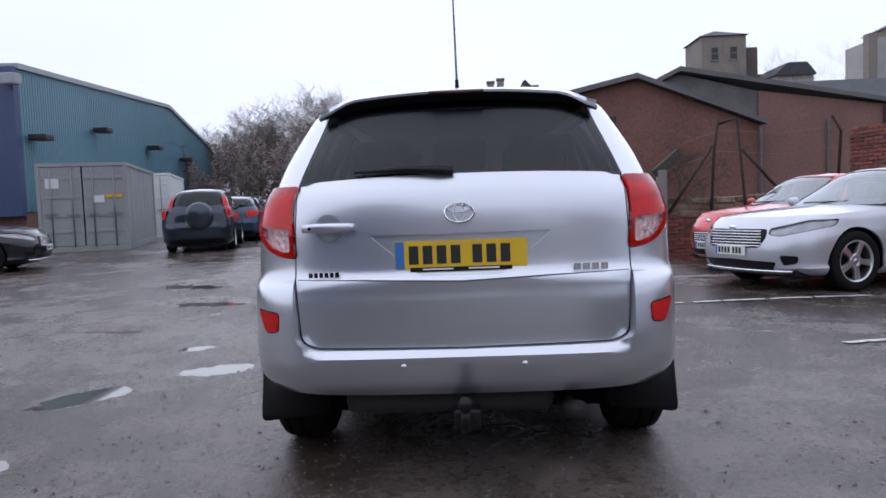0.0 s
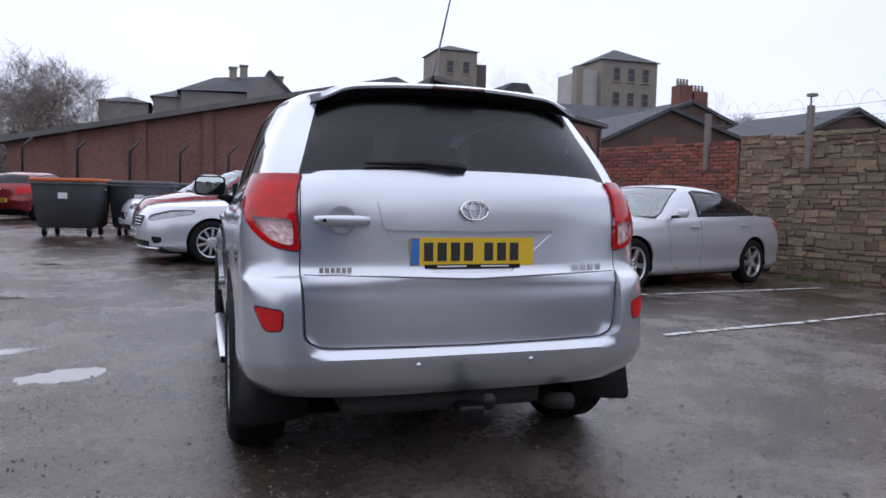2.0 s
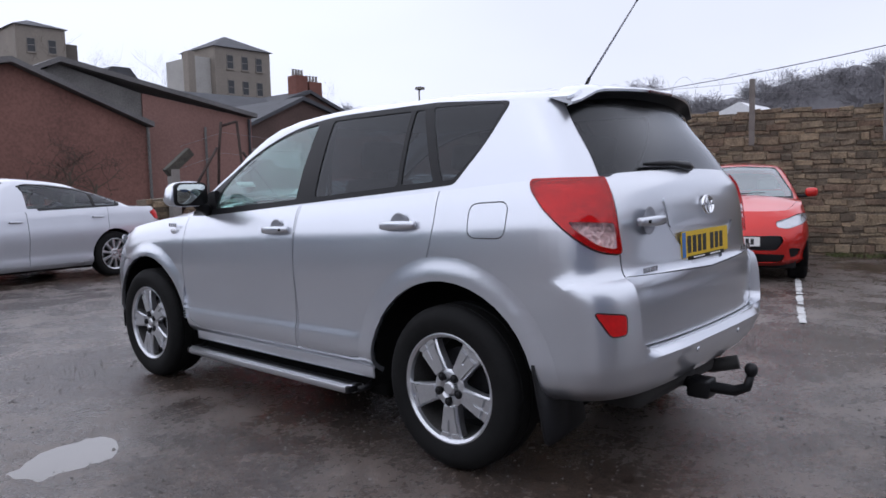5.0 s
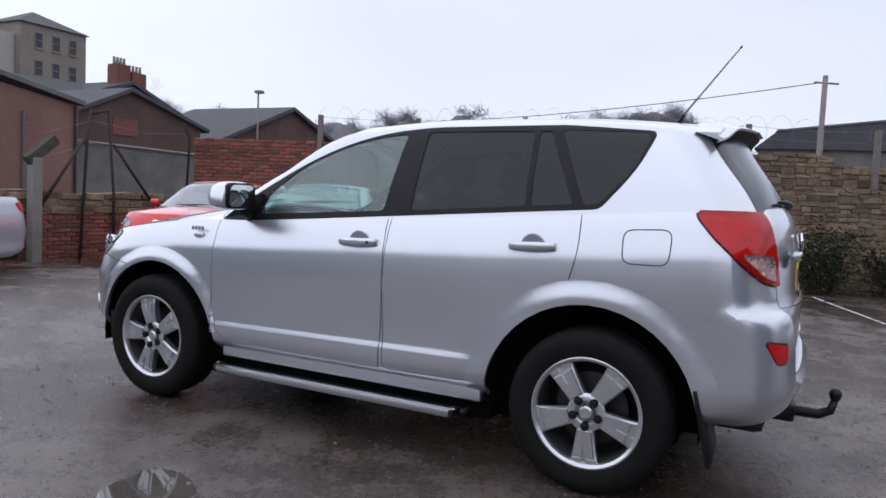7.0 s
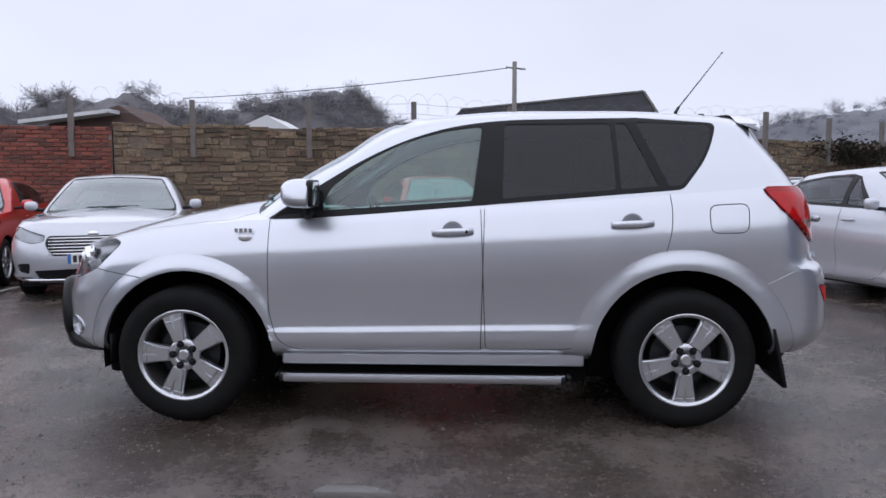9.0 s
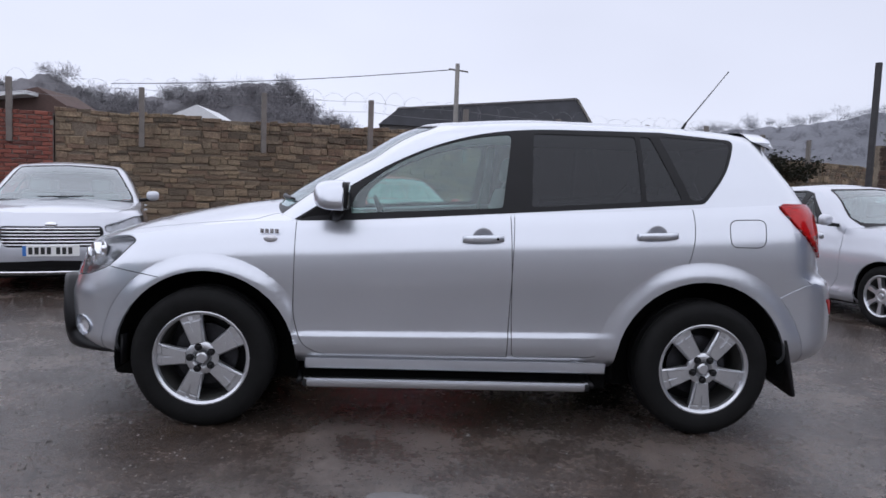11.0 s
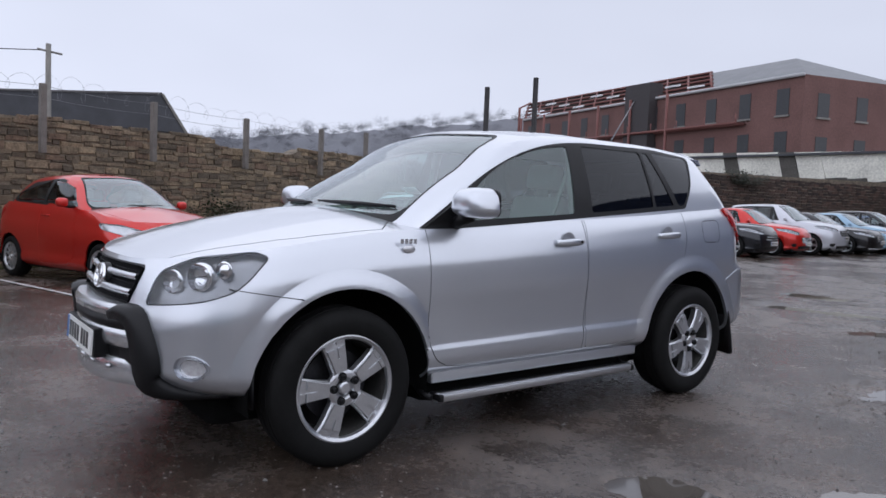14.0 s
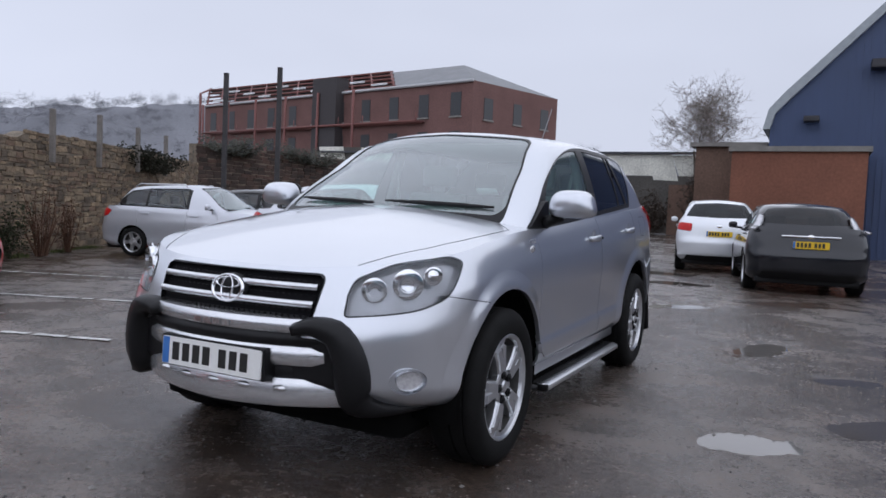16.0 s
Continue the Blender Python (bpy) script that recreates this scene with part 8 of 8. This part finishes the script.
flat("gable", prism([(27.6, -1), (36.2, -1), (36.2, 6.4), (29.9, 8.0), (27.6, 6.6)], 57, 64, "x"), MATS["dull_brickwork"], wt)
flat("roof", prism([(29.8, 7.2), (37.5, 6.3), (37.5, 6.6), (29.8, 7.5)], 55, 57, "x"), WHITE_PAINT, wt)
pl = at_origin("wire_pole", "grey timber pole carrying an overhead wire", "pole")
part("pole", tube([(29.5, -2.2, -0.5), (29.5, -2.2, 6.9)], [0.13, 0.10], 8), CONCRETE, pl)
part("cross_arm", tube([(29.5, -2.7, 6.55), (29.5, -1.8, 6.65)], 0.04, 6), CONCRETE, pl)
part("overhead_wire", tube([(29.5 + 0.9 * i, -2.2 + 2.3 * i, 6.65 - 0.16 * i + 0.012 * i * i) for i in range(9)], 0.022, 4), DARK_METAL, pl)
lp = at_origin("street_lamp", "tall grey street lamp beyond the roofs", "street lamp")
part("column", tube([(43.8, 40, 0), (43.8, 40, 9.3)], [0.12, 0.07], 8), CONCRETE, lp)
part("lantern", boxed(43.5, 44.1, 39.6, 40.2, 9.3, 9.55, 0.05), CONCRETE, lp)


# ---- bare trees, shrubs ----
def bare_tree(height, seed, spread=0.5, levels=5, twig=TWIG, trunk_r=0.16, kids=(4, 6)):
    rg = random.Random(seed)
    wood, tw = bmesh.new(), bmesh.new()

    def grow(p, d, ln, r, lev):
        pts, rad = [p], [r]
        n = 4 if lev < 2 else 3
        for i in range(n):
            d = (d + Vector((rg.gauss(0, 0.13), rg.gauss(0, 0.13), rg.gauss(0.03, 0.06)))).normalized()
            p = p + d * (ln / n)
            pts.append(p)
            rad.append(r * (1 - 0.62 * (i + 1) / n))
        tube(pts, rad, 7 if lev == 0 else (5 if lev < 2 else 3), bm=wood if lev < 2 else tw, cap=False)
        if lev >= levels - 1:
            return
        for i in range(rg.randint(*kids)):
            s = rg.uniform(0.35, 1.0) if lev else rg.uniform(0.3, 1.0)
            j = min(n - 1, int(s * n))
            q = pts[j].lerp(pts[j + 1], s * n - j) if j + 1 < len(pts) else pts[-1]
            side = Vector((rg.gauss(0, 1), rg.gauss(0, 1), rg.gauss(0, 0.5))).normalized()
            nd = (d * (1 - spread) + side * spread + Vector((0, 0, 0.25))).normalized()
            grow(q, nd, ln * rg.uniform(0.5, 0.74), max(0.008, r * (1 - 0.6 * s) * 0.6), lev + 1)

    grow(Vector((0, 0, 0)), Vector((0, 0, 1)), height * 0.42, trunk_r, 0)
    return wood, tw


def tree_thing(m, height, seed, label, group="", **k):
    t = thing("tree", m, label, "tree", group)
    w, tw = bare_tree(height, seed, **k)
    part("trunk", w, BARK, t)
    part("crown", tw, k.get("twig", TWIG), t, "bare winter twigs")
    return t


LAB = "bare winter tree with a dense twiggy crown"
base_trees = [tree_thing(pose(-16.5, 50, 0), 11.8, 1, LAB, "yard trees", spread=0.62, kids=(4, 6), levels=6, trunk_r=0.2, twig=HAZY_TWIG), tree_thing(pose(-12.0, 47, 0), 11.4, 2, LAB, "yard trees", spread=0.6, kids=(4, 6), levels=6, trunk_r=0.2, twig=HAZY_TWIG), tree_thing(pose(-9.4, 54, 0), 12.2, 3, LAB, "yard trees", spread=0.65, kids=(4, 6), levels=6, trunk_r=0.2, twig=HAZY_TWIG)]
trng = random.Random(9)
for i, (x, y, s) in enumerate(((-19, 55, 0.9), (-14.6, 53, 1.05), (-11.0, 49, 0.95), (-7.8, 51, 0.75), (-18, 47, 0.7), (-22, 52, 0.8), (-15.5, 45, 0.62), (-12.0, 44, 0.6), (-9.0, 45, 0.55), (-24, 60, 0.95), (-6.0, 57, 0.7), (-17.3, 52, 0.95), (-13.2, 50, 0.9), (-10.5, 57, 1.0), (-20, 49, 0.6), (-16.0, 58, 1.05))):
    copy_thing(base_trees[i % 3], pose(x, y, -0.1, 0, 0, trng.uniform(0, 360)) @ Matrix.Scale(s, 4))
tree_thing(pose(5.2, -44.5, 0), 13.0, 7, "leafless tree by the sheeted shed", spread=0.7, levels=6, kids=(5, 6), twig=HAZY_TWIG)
tree_thing(pose(62, 108, 0), 30, 8, "leafless tree on the hill by the towers", levels=5)
tree_thing(pose(58, 74, 0), 19, 9, "leafless tree beside the chimney house", levels=5)
tree_thing(pose(46.5, 100, 0), 31, 10, "leafless tree between the stone towers", levels=5)

# ivy-like climbing stems on the warehouse wall
for cx, hgt, sd in ((3.2, 4.3, 21), (9.0, 4.6, 22), (0.0, 3.6, 23), (10.4, 3.6, 25)):
    w, tw = bare_tree(hgt, sd, spread=0.75, levels=4, trunk_r=0.08)
    t = thing("climber", pose(cx, 27.4, 0) @ Matrix.Diagonal((1.5, 0.25, 1.05, 1)), "bare climbing shrub against the warehouse brick", "shrub", "climbers")
    part("stem", w, BARK, t)
    part("twig_clump", tw, TWIG, t)


def bush(name, label, m, w, h, n, leaf_mat, seed, size=0.06, stems=None):
    rg = random.Random(seed)
    t = thing(name, m, label, "shrub")
    st = bmesh.new()
    lv, lf = [], []
    for i in range(26):
        a, r = rg.uniform(0, 6.28), rg.uniform(0.1, 1) * w
        top = Vector((math.cos(a) * r, math.sin(a) * r * 0.5, h * rg.uniform(0.5, 1.0)))
        base = top * 0.25
        base.z = 0
        mid_ = base.lerp(top, 0.5) + Vector((rg.gauss(0, 0.05), rg.gauss(0, 0.05), 0.05))
        tube([base, mid_, top], [0.014, 0.009, 0.004], 4, bm=st, cap=False)
        for k_ in range(n // 26):
            s = rg.uniform(0.15, 1.05)
            p = base.lerp(top, s) + Vector((rg.gauss(0, 0.13), rg.gauss(0, 0.11), rg.gauss(0, 0.09)))
            if p.z < 0.02:
                continue
            ax = Vector((rg.gauss(0, 1), rg.gauss(0, 1), rg.gauss(0, 0.7))).normalized()
            bx = ax.orthogonal().normalized()
            z = size * rg.uniform(0.6, 1.4)
            o = len(lv)
            lv.extend([tuple(p), tuple(p + ax * z * 0.5 + bx * z * 0.28), tuple(p + ax * z), tuple(p + ax * z * 0.5 - bx * z * 0.28)])
            lf.append((o, o + 1, o + 2, o + 3))
    part("stem_clump", st, stems or BARK, t)
    me = bpy.data.meshes.new("leaves")
    me.from_pydata(lv, [], lf)
    me.materials.append(leaf_mat)
    o = new("leaves", me)
    o.parent = t
    return t


bush("bush", "dark evergreen bush growing at the stone wall", pose(10.35, -2.35, -0.14, 0, 0, 107), 0.75, 1.25, 3400, LEAF, 31)
bush("bush", "dark evergreen bush growing at the stone wall", pose(10.75, -3.5, -0.14, 0, 0, 112), 0.6, 1.0, 2200, LEAF, 32)
bush("weeds", "dry reddish weed stems at the wall foot", pose(11.25, -4.6, -0.14, 0, 0, 115), 0.65, 1.35, 1000, DRY_STEM, 33, 0.04, DRY_STEM)
bush("weeds", "dry reddish weed stems at the wall foot", pose(11.9, -5.6, -0.14, 0, 0, 117), 0.5, 1.1, 800, DRY_STEM, 34, 0.04, DRY_STEM)
bush("ivy", "ivy clump hanging over the wall end", pose(14.9, -10.2, 1.75, 0, 0, 120), 2.3, 0.62, 4200, mat("ivy_leaf", (0.03, 0.032, 0.02), 0.7, 0, 0.4), 35, 0.09)
for i, t in enumerate((2.0, 6.5, 11.0, 17.0)):
    p, d = dark_at(t)
    bush("ivy", "dark ivy and brambles on the overgrown brick wall", pose(p.x, p.y, 2.75, 0, 0, math.degrees(math.atan2(d.y, d.x))), 2.4, 0.75, 2600, MATS["ivy_leaf"], 60 + i, 0.11)
for i, (x, y, w_, h_) in enumerate(((4.0, -42.5, 2.0, 3.6), (7.5, -43.5, 1.8, 2.8), (2.0, -42, 1.4, 3.0))):
    bush("scrub", "brown bare scrub before the far wall", pose(x, y, 0), w_, h_, 2600, TWIG, 40 + i, 0.16, TWIG)
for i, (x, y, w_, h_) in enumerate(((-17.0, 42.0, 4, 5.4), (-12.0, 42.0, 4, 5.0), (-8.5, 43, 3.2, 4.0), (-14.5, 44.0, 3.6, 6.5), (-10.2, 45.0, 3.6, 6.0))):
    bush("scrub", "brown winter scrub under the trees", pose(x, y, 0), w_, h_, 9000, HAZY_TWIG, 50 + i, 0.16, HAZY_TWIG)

# weeds and moss in a strip along the foot of the wall
wv, wf = [], []
for i in range(5200):
    t = prng.uniform(0, 14)
    p, d = stone_at(t)
    s = Vector((-d.y, d.x, 0))
    off = abs(prng.gauss(0, 0.20)) + 0.03
    if noise.noise((t * 0.9, 0, 4.0)) < -0.12 + off * 0.3:
        continue
    q = p - s * (off + 0.03)
    z = ground_z(q.x, q.y)
    a = prng.uniform(0, 6.28)
    h, w_ = prng.uniform(0.015, 0.07), prng.uniform(0.004, 0.014)
    o = len(wv)
    wv += [(q.x - w_ * math.cos(a), q.y - w_ * math.sin(a), z), (q.x + w_ * math.cos(a), q.y + w_ * math.sin(a), z), (q.x + prng.gauss(0, 0.02), q.y + prng.gauss(0, 0.02), z + h)]
    wf.append((o, o + 1, o + 2))
wme = bpy.data.meshes.new("weeds")
wme.from_pydata(wv, [], wf)
wme.materials.append(MOSS)
tagged(new("weed_strip", wme), "thin moss and weeds along the wall foot", "weeds", kind="stuff")


# distant wooded hills: a long mound with bare tree crowns on it
def wood_band(name, label, pts, depth, tree_h, n, seed, m_wood, m_hill, base=-2.0, sticks=320, lump=0.33):
    rg = random.Random(seed)
    hb = bmesh.new()
    rows = []
    # a mound whose upper slope is broken by the tree canopy
    cols, up_rows = 40 * (len(pts) - 1), 14
    for i in range(cols + 1):
        s = min(i / cols * (len(pts) - 1), len(pts) - 1.0001)
        k = int(s)
        p = Vector(pts[k]).lerp(Vector(pts[k + 1]), s - k)
        d = Vector((p.x, p.y, 0)).normalized()
        col = []
        for j in range(up_rows + 1):
            u = j / up_rows
            q = p + d * depth * (u * 1.4 - 1)
            rise = base + (p.z - tree_h * 0.25 - base) * min(1.0, u * 1.15) ** 0.9
            bump = noise.noise((q.x * 0.09, q.y * 0.09, 1.5)) + 0.6 * noise.noise((q.x * 0.23, q.y * 0.23, 7.5)) + 0.3 * noise.noise((q.x * 0.6, q.y * 0.6, 2.5))
            col.append(hb.verts.new((q.x, q.y, rise + bump * tree_h * lump * min(1.0, u * 3))))
        q = p + d * depth * 1.5
        col.append(hb.verts.new((q.x, q.y, base)))
        rows.append(col)
    for p, q in zip(rows, rows[1:]):
        for j in range(up_rows + 1):
            hb.faces.new((p[j], q[j], q[j + 1], p[j + 1]))
    bmesh.ops.recalc_face_normals(hb, faces=hb.faces)
    tagged(part(name + "_hill", hb, m_hill), "grey wooded hillside in the mist", "hill", kind="structure")
    v, f = [], []

    def stick(a, c, r):
        d = (c - a)
        s = d.orthogonal().normalized() * r
        e = d.cross(s).normalized() * r
        o = len(v)
        v.extend([tuple(a + s), tuple(a - s * 0.5 + e), tuple(a - s * 0.5 - e), tuple(c)])
        f.extend([(o, o + 1, o + 3), (o + 1, o + 2, o + 3), (o + 2, o, o + 3)])

    for i in range(n):
        s = rg.uniform(0, len(pts) - 1.001)
        k = int(s)
        p = Vector(pts[k]).lerp(Vector(pts[k + 1]), s - k)
        d = Vector((p.x, p.y, 0)).normalized()
        back = -rg.random() ** 2.2
        R_ = tree_h * rg.uniform(0.24, 0.46)
        crown = p + d * depth * back * 0.8
        ridge = base + (p.z - tree_h * 0.45 - base) * (1 + back * 0.8)
        crown.z = ridge + R_ * rg.uniform(0.35, 0.9)
        for j in range(sticks):
            a, el = rg.uniform(0, 6.28), math.asin(rg.uniform(-0.35, 1.0))
            dr = Vector((math.cos(a) * math.cos(el), math.sin(a) * math.cos(el), math.sin(el)))
            b0 = crown + dr * R_ * rg.uniform(0.0, 0.5) + Vector((rg.gauss(0, 1), rg.gauss(0, 1), rg.gauss(0, 0.6))) * R_ * 0.12
            stick(b0, b0 + (dr + Vector((rg.gauss(0, 0.3), rg.gauss(0, 0.3), rg.gauss(0.1, 0.3)))).normalized() * R_ * rg.uniform(0.14, 0.30), 0.008 * R_)
    me = bpy.data.meshes.new(name)
    me.from_pydata(v, [], f)
    me.materials.append(m_wood)
    tagged(new(name, me), "distant bare woodland on a misty hill", "woodland", kind="stuff")


# mist is put into the hill and twig colours, paler when farther
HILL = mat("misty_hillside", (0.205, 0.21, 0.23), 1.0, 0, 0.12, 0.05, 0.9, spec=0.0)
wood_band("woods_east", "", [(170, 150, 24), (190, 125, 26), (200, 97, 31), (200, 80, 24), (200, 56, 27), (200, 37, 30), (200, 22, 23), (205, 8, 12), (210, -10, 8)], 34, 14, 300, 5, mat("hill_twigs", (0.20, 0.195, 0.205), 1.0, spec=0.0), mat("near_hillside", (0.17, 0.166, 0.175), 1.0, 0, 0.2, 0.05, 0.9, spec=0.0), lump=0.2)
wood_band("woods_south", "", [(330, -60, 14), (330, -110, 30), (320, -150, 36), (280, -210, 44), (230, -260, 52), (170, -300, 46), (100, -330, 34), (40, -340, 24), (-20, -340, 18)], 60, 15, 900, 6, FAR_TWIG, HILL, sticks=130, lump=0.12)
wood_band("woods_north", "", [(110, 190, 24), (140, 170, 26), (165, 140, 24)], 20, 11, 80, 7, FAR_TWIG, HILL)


# ---- the cars round the yard ----
parked_car("saloon_car", "silver saloon with a wide chrome-barred grille", park(5.31, 4.61, 109), SILVER_C, SALOON, "bay cars", "five")
parked_car("hatchback", "bright red hatchback parked nose out", park(5.55, 7.0, 108), RED_C, HATCH, "bay cars", "five")
parked_car("small_hatchback", "bright red three-door city car by the stone wall", park(7.48, 0.38, BAY), RED_C, SMALL, "bay cars", "multi")
parked_car("liftback", "silver liftback with multi-spoke wheels", park(0.25, 8.2, 103.5), SILVER_C, LIFTBACK, "bay cars", "twin_ten")
parked_car("people_carrier", "dark red people carrier beside the silver liftback", park(-0.05, 10.75, 103), DKRED, MPV, "bay cars", "five")
parked_car("hatchback", "white hatchback at the end of the row", park(-0.7, 13.2, 103), WHITE_C, HATCH, "bay cars", "five")
parked_car("hatchback", "silver hatchback with black mirrors", park(3.9, -5.15, 101), SILVER_C, CLIO, "bay cars", "seven")
parked_car("estate_car", "silver estate with roof rails at the wall", park(9.3, -7.0, 106), SILVER_C, ESTATE, "bay cars", "five")
parked_car("hatchback", "black hatchback beyond the estate", park(9.8, -9.6, 106), BLACK_C, HATCH, "bay cars", "five")
parked_car("compact_van", "white compact hatchback seen from behind", park(0.05, -13.9, 189), WHITE_C, VENGA, "end cars", "five")
parked_car("hatchback", "near-black hatchback with high clear tail lamps", park(-1.68, -10.45, 189), DARKGREY, FOCUS, "end cars", "five")
dark_suv = parked_car("off_roader", "dark blue-grey off-roader with a covered spare wheel", park(-7.6, 15.6, 14), (0.022, 0.03, 0.05), SUV, "far cars", "five")
sw = part("spare_wheel_cover", lathe([(0, -0.19), (0.27, -0.18), (0.335, -0.14), (0.35, -0.05), (0.34, 0.0)], 32, "y"), PAINT, dark_suv, m=Matrix.Translation((0.10, SUV["wb"] / 2 + SUV["fo"] - SUV["L"] + 0.02, 0.95)))
sw.color = (0.03, 0.04, 0.062, 1)
blk = parked_car("saloon_car", "black saloon with silver wheels", park(-11.3, 9.5, -72), BLACK_C, SALOON, "far cars", "five")


def repaint(src, m, colour, label):
    """A copy of a car, repainted."""
    c = copy_thing(src, m)
    for o in c.children:
        if o.data and o.data.materials and o.data.materials[0] == PAINT:
            o.color = (*colour, 1)
    return tagged(c, label)


objs = {o.name: o for o in scene.objects if o.parent is None}
h_red, h_clio, h_foc, mpv, est, sal = objs["hatchback"], objs["hatchback.002"], objs["hatchback.004"], objs["people_carrier"], objs["estate_car"], objs["saloon_car"]
row = [(h_foc, DARKGREY, "grey hatchback in the far row"), (h_red, RED_C, "red hatchback in the far row"), (dark_suv, SILVER_C, "silver off-roader in the far row"), (sal, BLACK_C, "black saloon in the far row"), (h_clio, (0.25, 0.38, 0.5), "pale blue hatchback in the far row"),
       (mpv, DARKGREY, "dark people carrier in the far row"), (h_red, BLUE_C, "blue hatchback in the far row"), (h_clio, WHITE_C, "white hatchback in the far row"), (h_foc, BLACK_C, "black hatchback in the far row"), (h_clio, SILVER_C, "silver hatchback in the far row")]
for i, (src, col, lab) in enumerate(row):
    x, y = 9.4 + 0.02 * i, -17.3 - 2.35 * i
    repaint(src, park(x, y, 98), col, lab)
for i, (src, col, lab) in enumerate([(h_clio, (0.03, 0.05, 0.09), "dark blue hatchback in the side row"), (h_red, (0.08, 0.14, 0.20), "blue-grey hatchback in the side row"), (est, SILVER_C, "silver estate in the side row"), (sal, BLACK_C, "black saloon in the side row"), (h_foc, DARKGREY, "grey hatchback in the side row"), (h_red, BLACK_C, "black hatchback in the side row")]):
    x, y = -8.0 - 0.85 * i, 19.6 + 3.4 * i
    repaint(src, park(x, y, 12), col, lab)
repaint(h_clio, park(-6.0, 21.5, -20), DKRED, "dark red hatchback behind the bins")
repaint(sal, park(-5.2, 32, 70), BLACK_C, "black saloon across the far end")
repaint(h_foc, park(-9.5, 36, 60), DARKGREY, "grey hatchback across the far end")


def wheeled_bin(m, lid, label):
    t = thing("wheeled_bin", m, label, "bin", "bins")
    PL = mat("bin_plastic", (0.075, 0.08, 0.088), 0.55, 0, 0.25, 3, 40)
    b = bmesh.new()
    lo = [b.verts.new(p) for p in ((-0.60, -0.42, 0.2), (0.60, -0.42, 0.2), (0.60, 0.42, 0.2), (-0.60, 0.42, 0.2))]
    hi = [b.verts.new(p) for p in ((-0.68, -0.52, 1.2), (0.68, -0.52, 1.2), (0.68, 0.52, 1.2), (-0.68, 0.52, 1.2))]
    for i in range(4):
        b.faces.new((lo[i], lo[(i + 1) % 4], hi[(i + 1) % 4], hi[i]))
    b.faces.new(list(reversed(lo)))
    bmesh.ops.recalc_face_normals(b, faces=b.faces)
    bmesh.ops.bevel(b, geom=b.edges[:], offset=0.04, segments=2, affect="EDGES")
    part("body", b, PL, t)
    part("rim", boxed(-0.71, 0.71, -0.55, 0.55, 1.16, 1.21, 0.015), PL, t)
    part("lid", boxed(-0.69, 0.69, -0.56, 0.55, 1.21, 1.30, 0.04), lid, t, "hinged flat lid")
    for x in (-0.48, 0.48):
        for y in (-0.32, 0.32):
            part("castor", lathe([(0, -0.025), (0.09, -0.025), (0.10, 0), (0.09, 0.025), (0, 0.025)], 16), RUBBER, t, m=Matrix.Translation((x, y, 0.1)))
            part("castor_fork", boxed(x - 0.04, x + 0.04, y - 0.03, y + 0.03, 0.12, 0.24), WIRE, t)
    part("lift_bar", tube([(-0.74, 0, 1.05), (-0.66, 0, 1.05)], 0.025, 8), WIRE, t)
    part("lift_bar", tube([(0.66, 0, 1.05), (0.74, 0, 1.05)], 0.025, 8), WIRE, t)
    flat("label_plate", boxed(-0.10, 0.10, -0.512, -0.50, 0.85, 0.98), MATS["white_paint"], t)
    return t


ORANGE = mat("orange_lid", (0.42, 0.10, 0.03), 0.6, 0, 0.2)
wheeled_bin(pose(-3.75, 13.4, ground_z(-3.7, 13.4), 0, 0, -14), ORANGE, "grey four-wheeled bin with a faded orange lid")
wheeled_bin(pose(-2.3, 13.9, ground_z(-2.2, 13.9), 0, 0, -8), MATS["bin_plastic"], "grey four-wheeled bin with a grey lid")
wheeled_bin(pose(-0.9, 15.2, ground_z(-0.7, 14.4), 0, 0, -5), MATS["bin_plastic"], "grey four-wheeled bin with a grey lid")

# price board on the dark red people carrier's roof
pb = thing("price_board", pose(0.85, 10.6, ground_z(0.35, 10.6) + 1.60, 0, 0, 14), "red price board standing on a car roof", "sign")
flat("board", boxed(-0.40, 0.40, -0.015, 0.015, 0.06, 0.37, 0.01), mat("red_board", (0.55, 0.02, 0.03), 0.5), pb)
flat("foot", boxed(-0.3, 0.3, -0.06, 0.06, 0.0, 0.06), BLACK_TRIM, pb)
for z, n in ((0.27, 8), (0.15, 9)):
    plain_bars(pb, pose(0, -0.016, z, 90, 0, 0), n, 0.05, 0.06, 0.02, WHITE_PAINT, "lettering_bars")
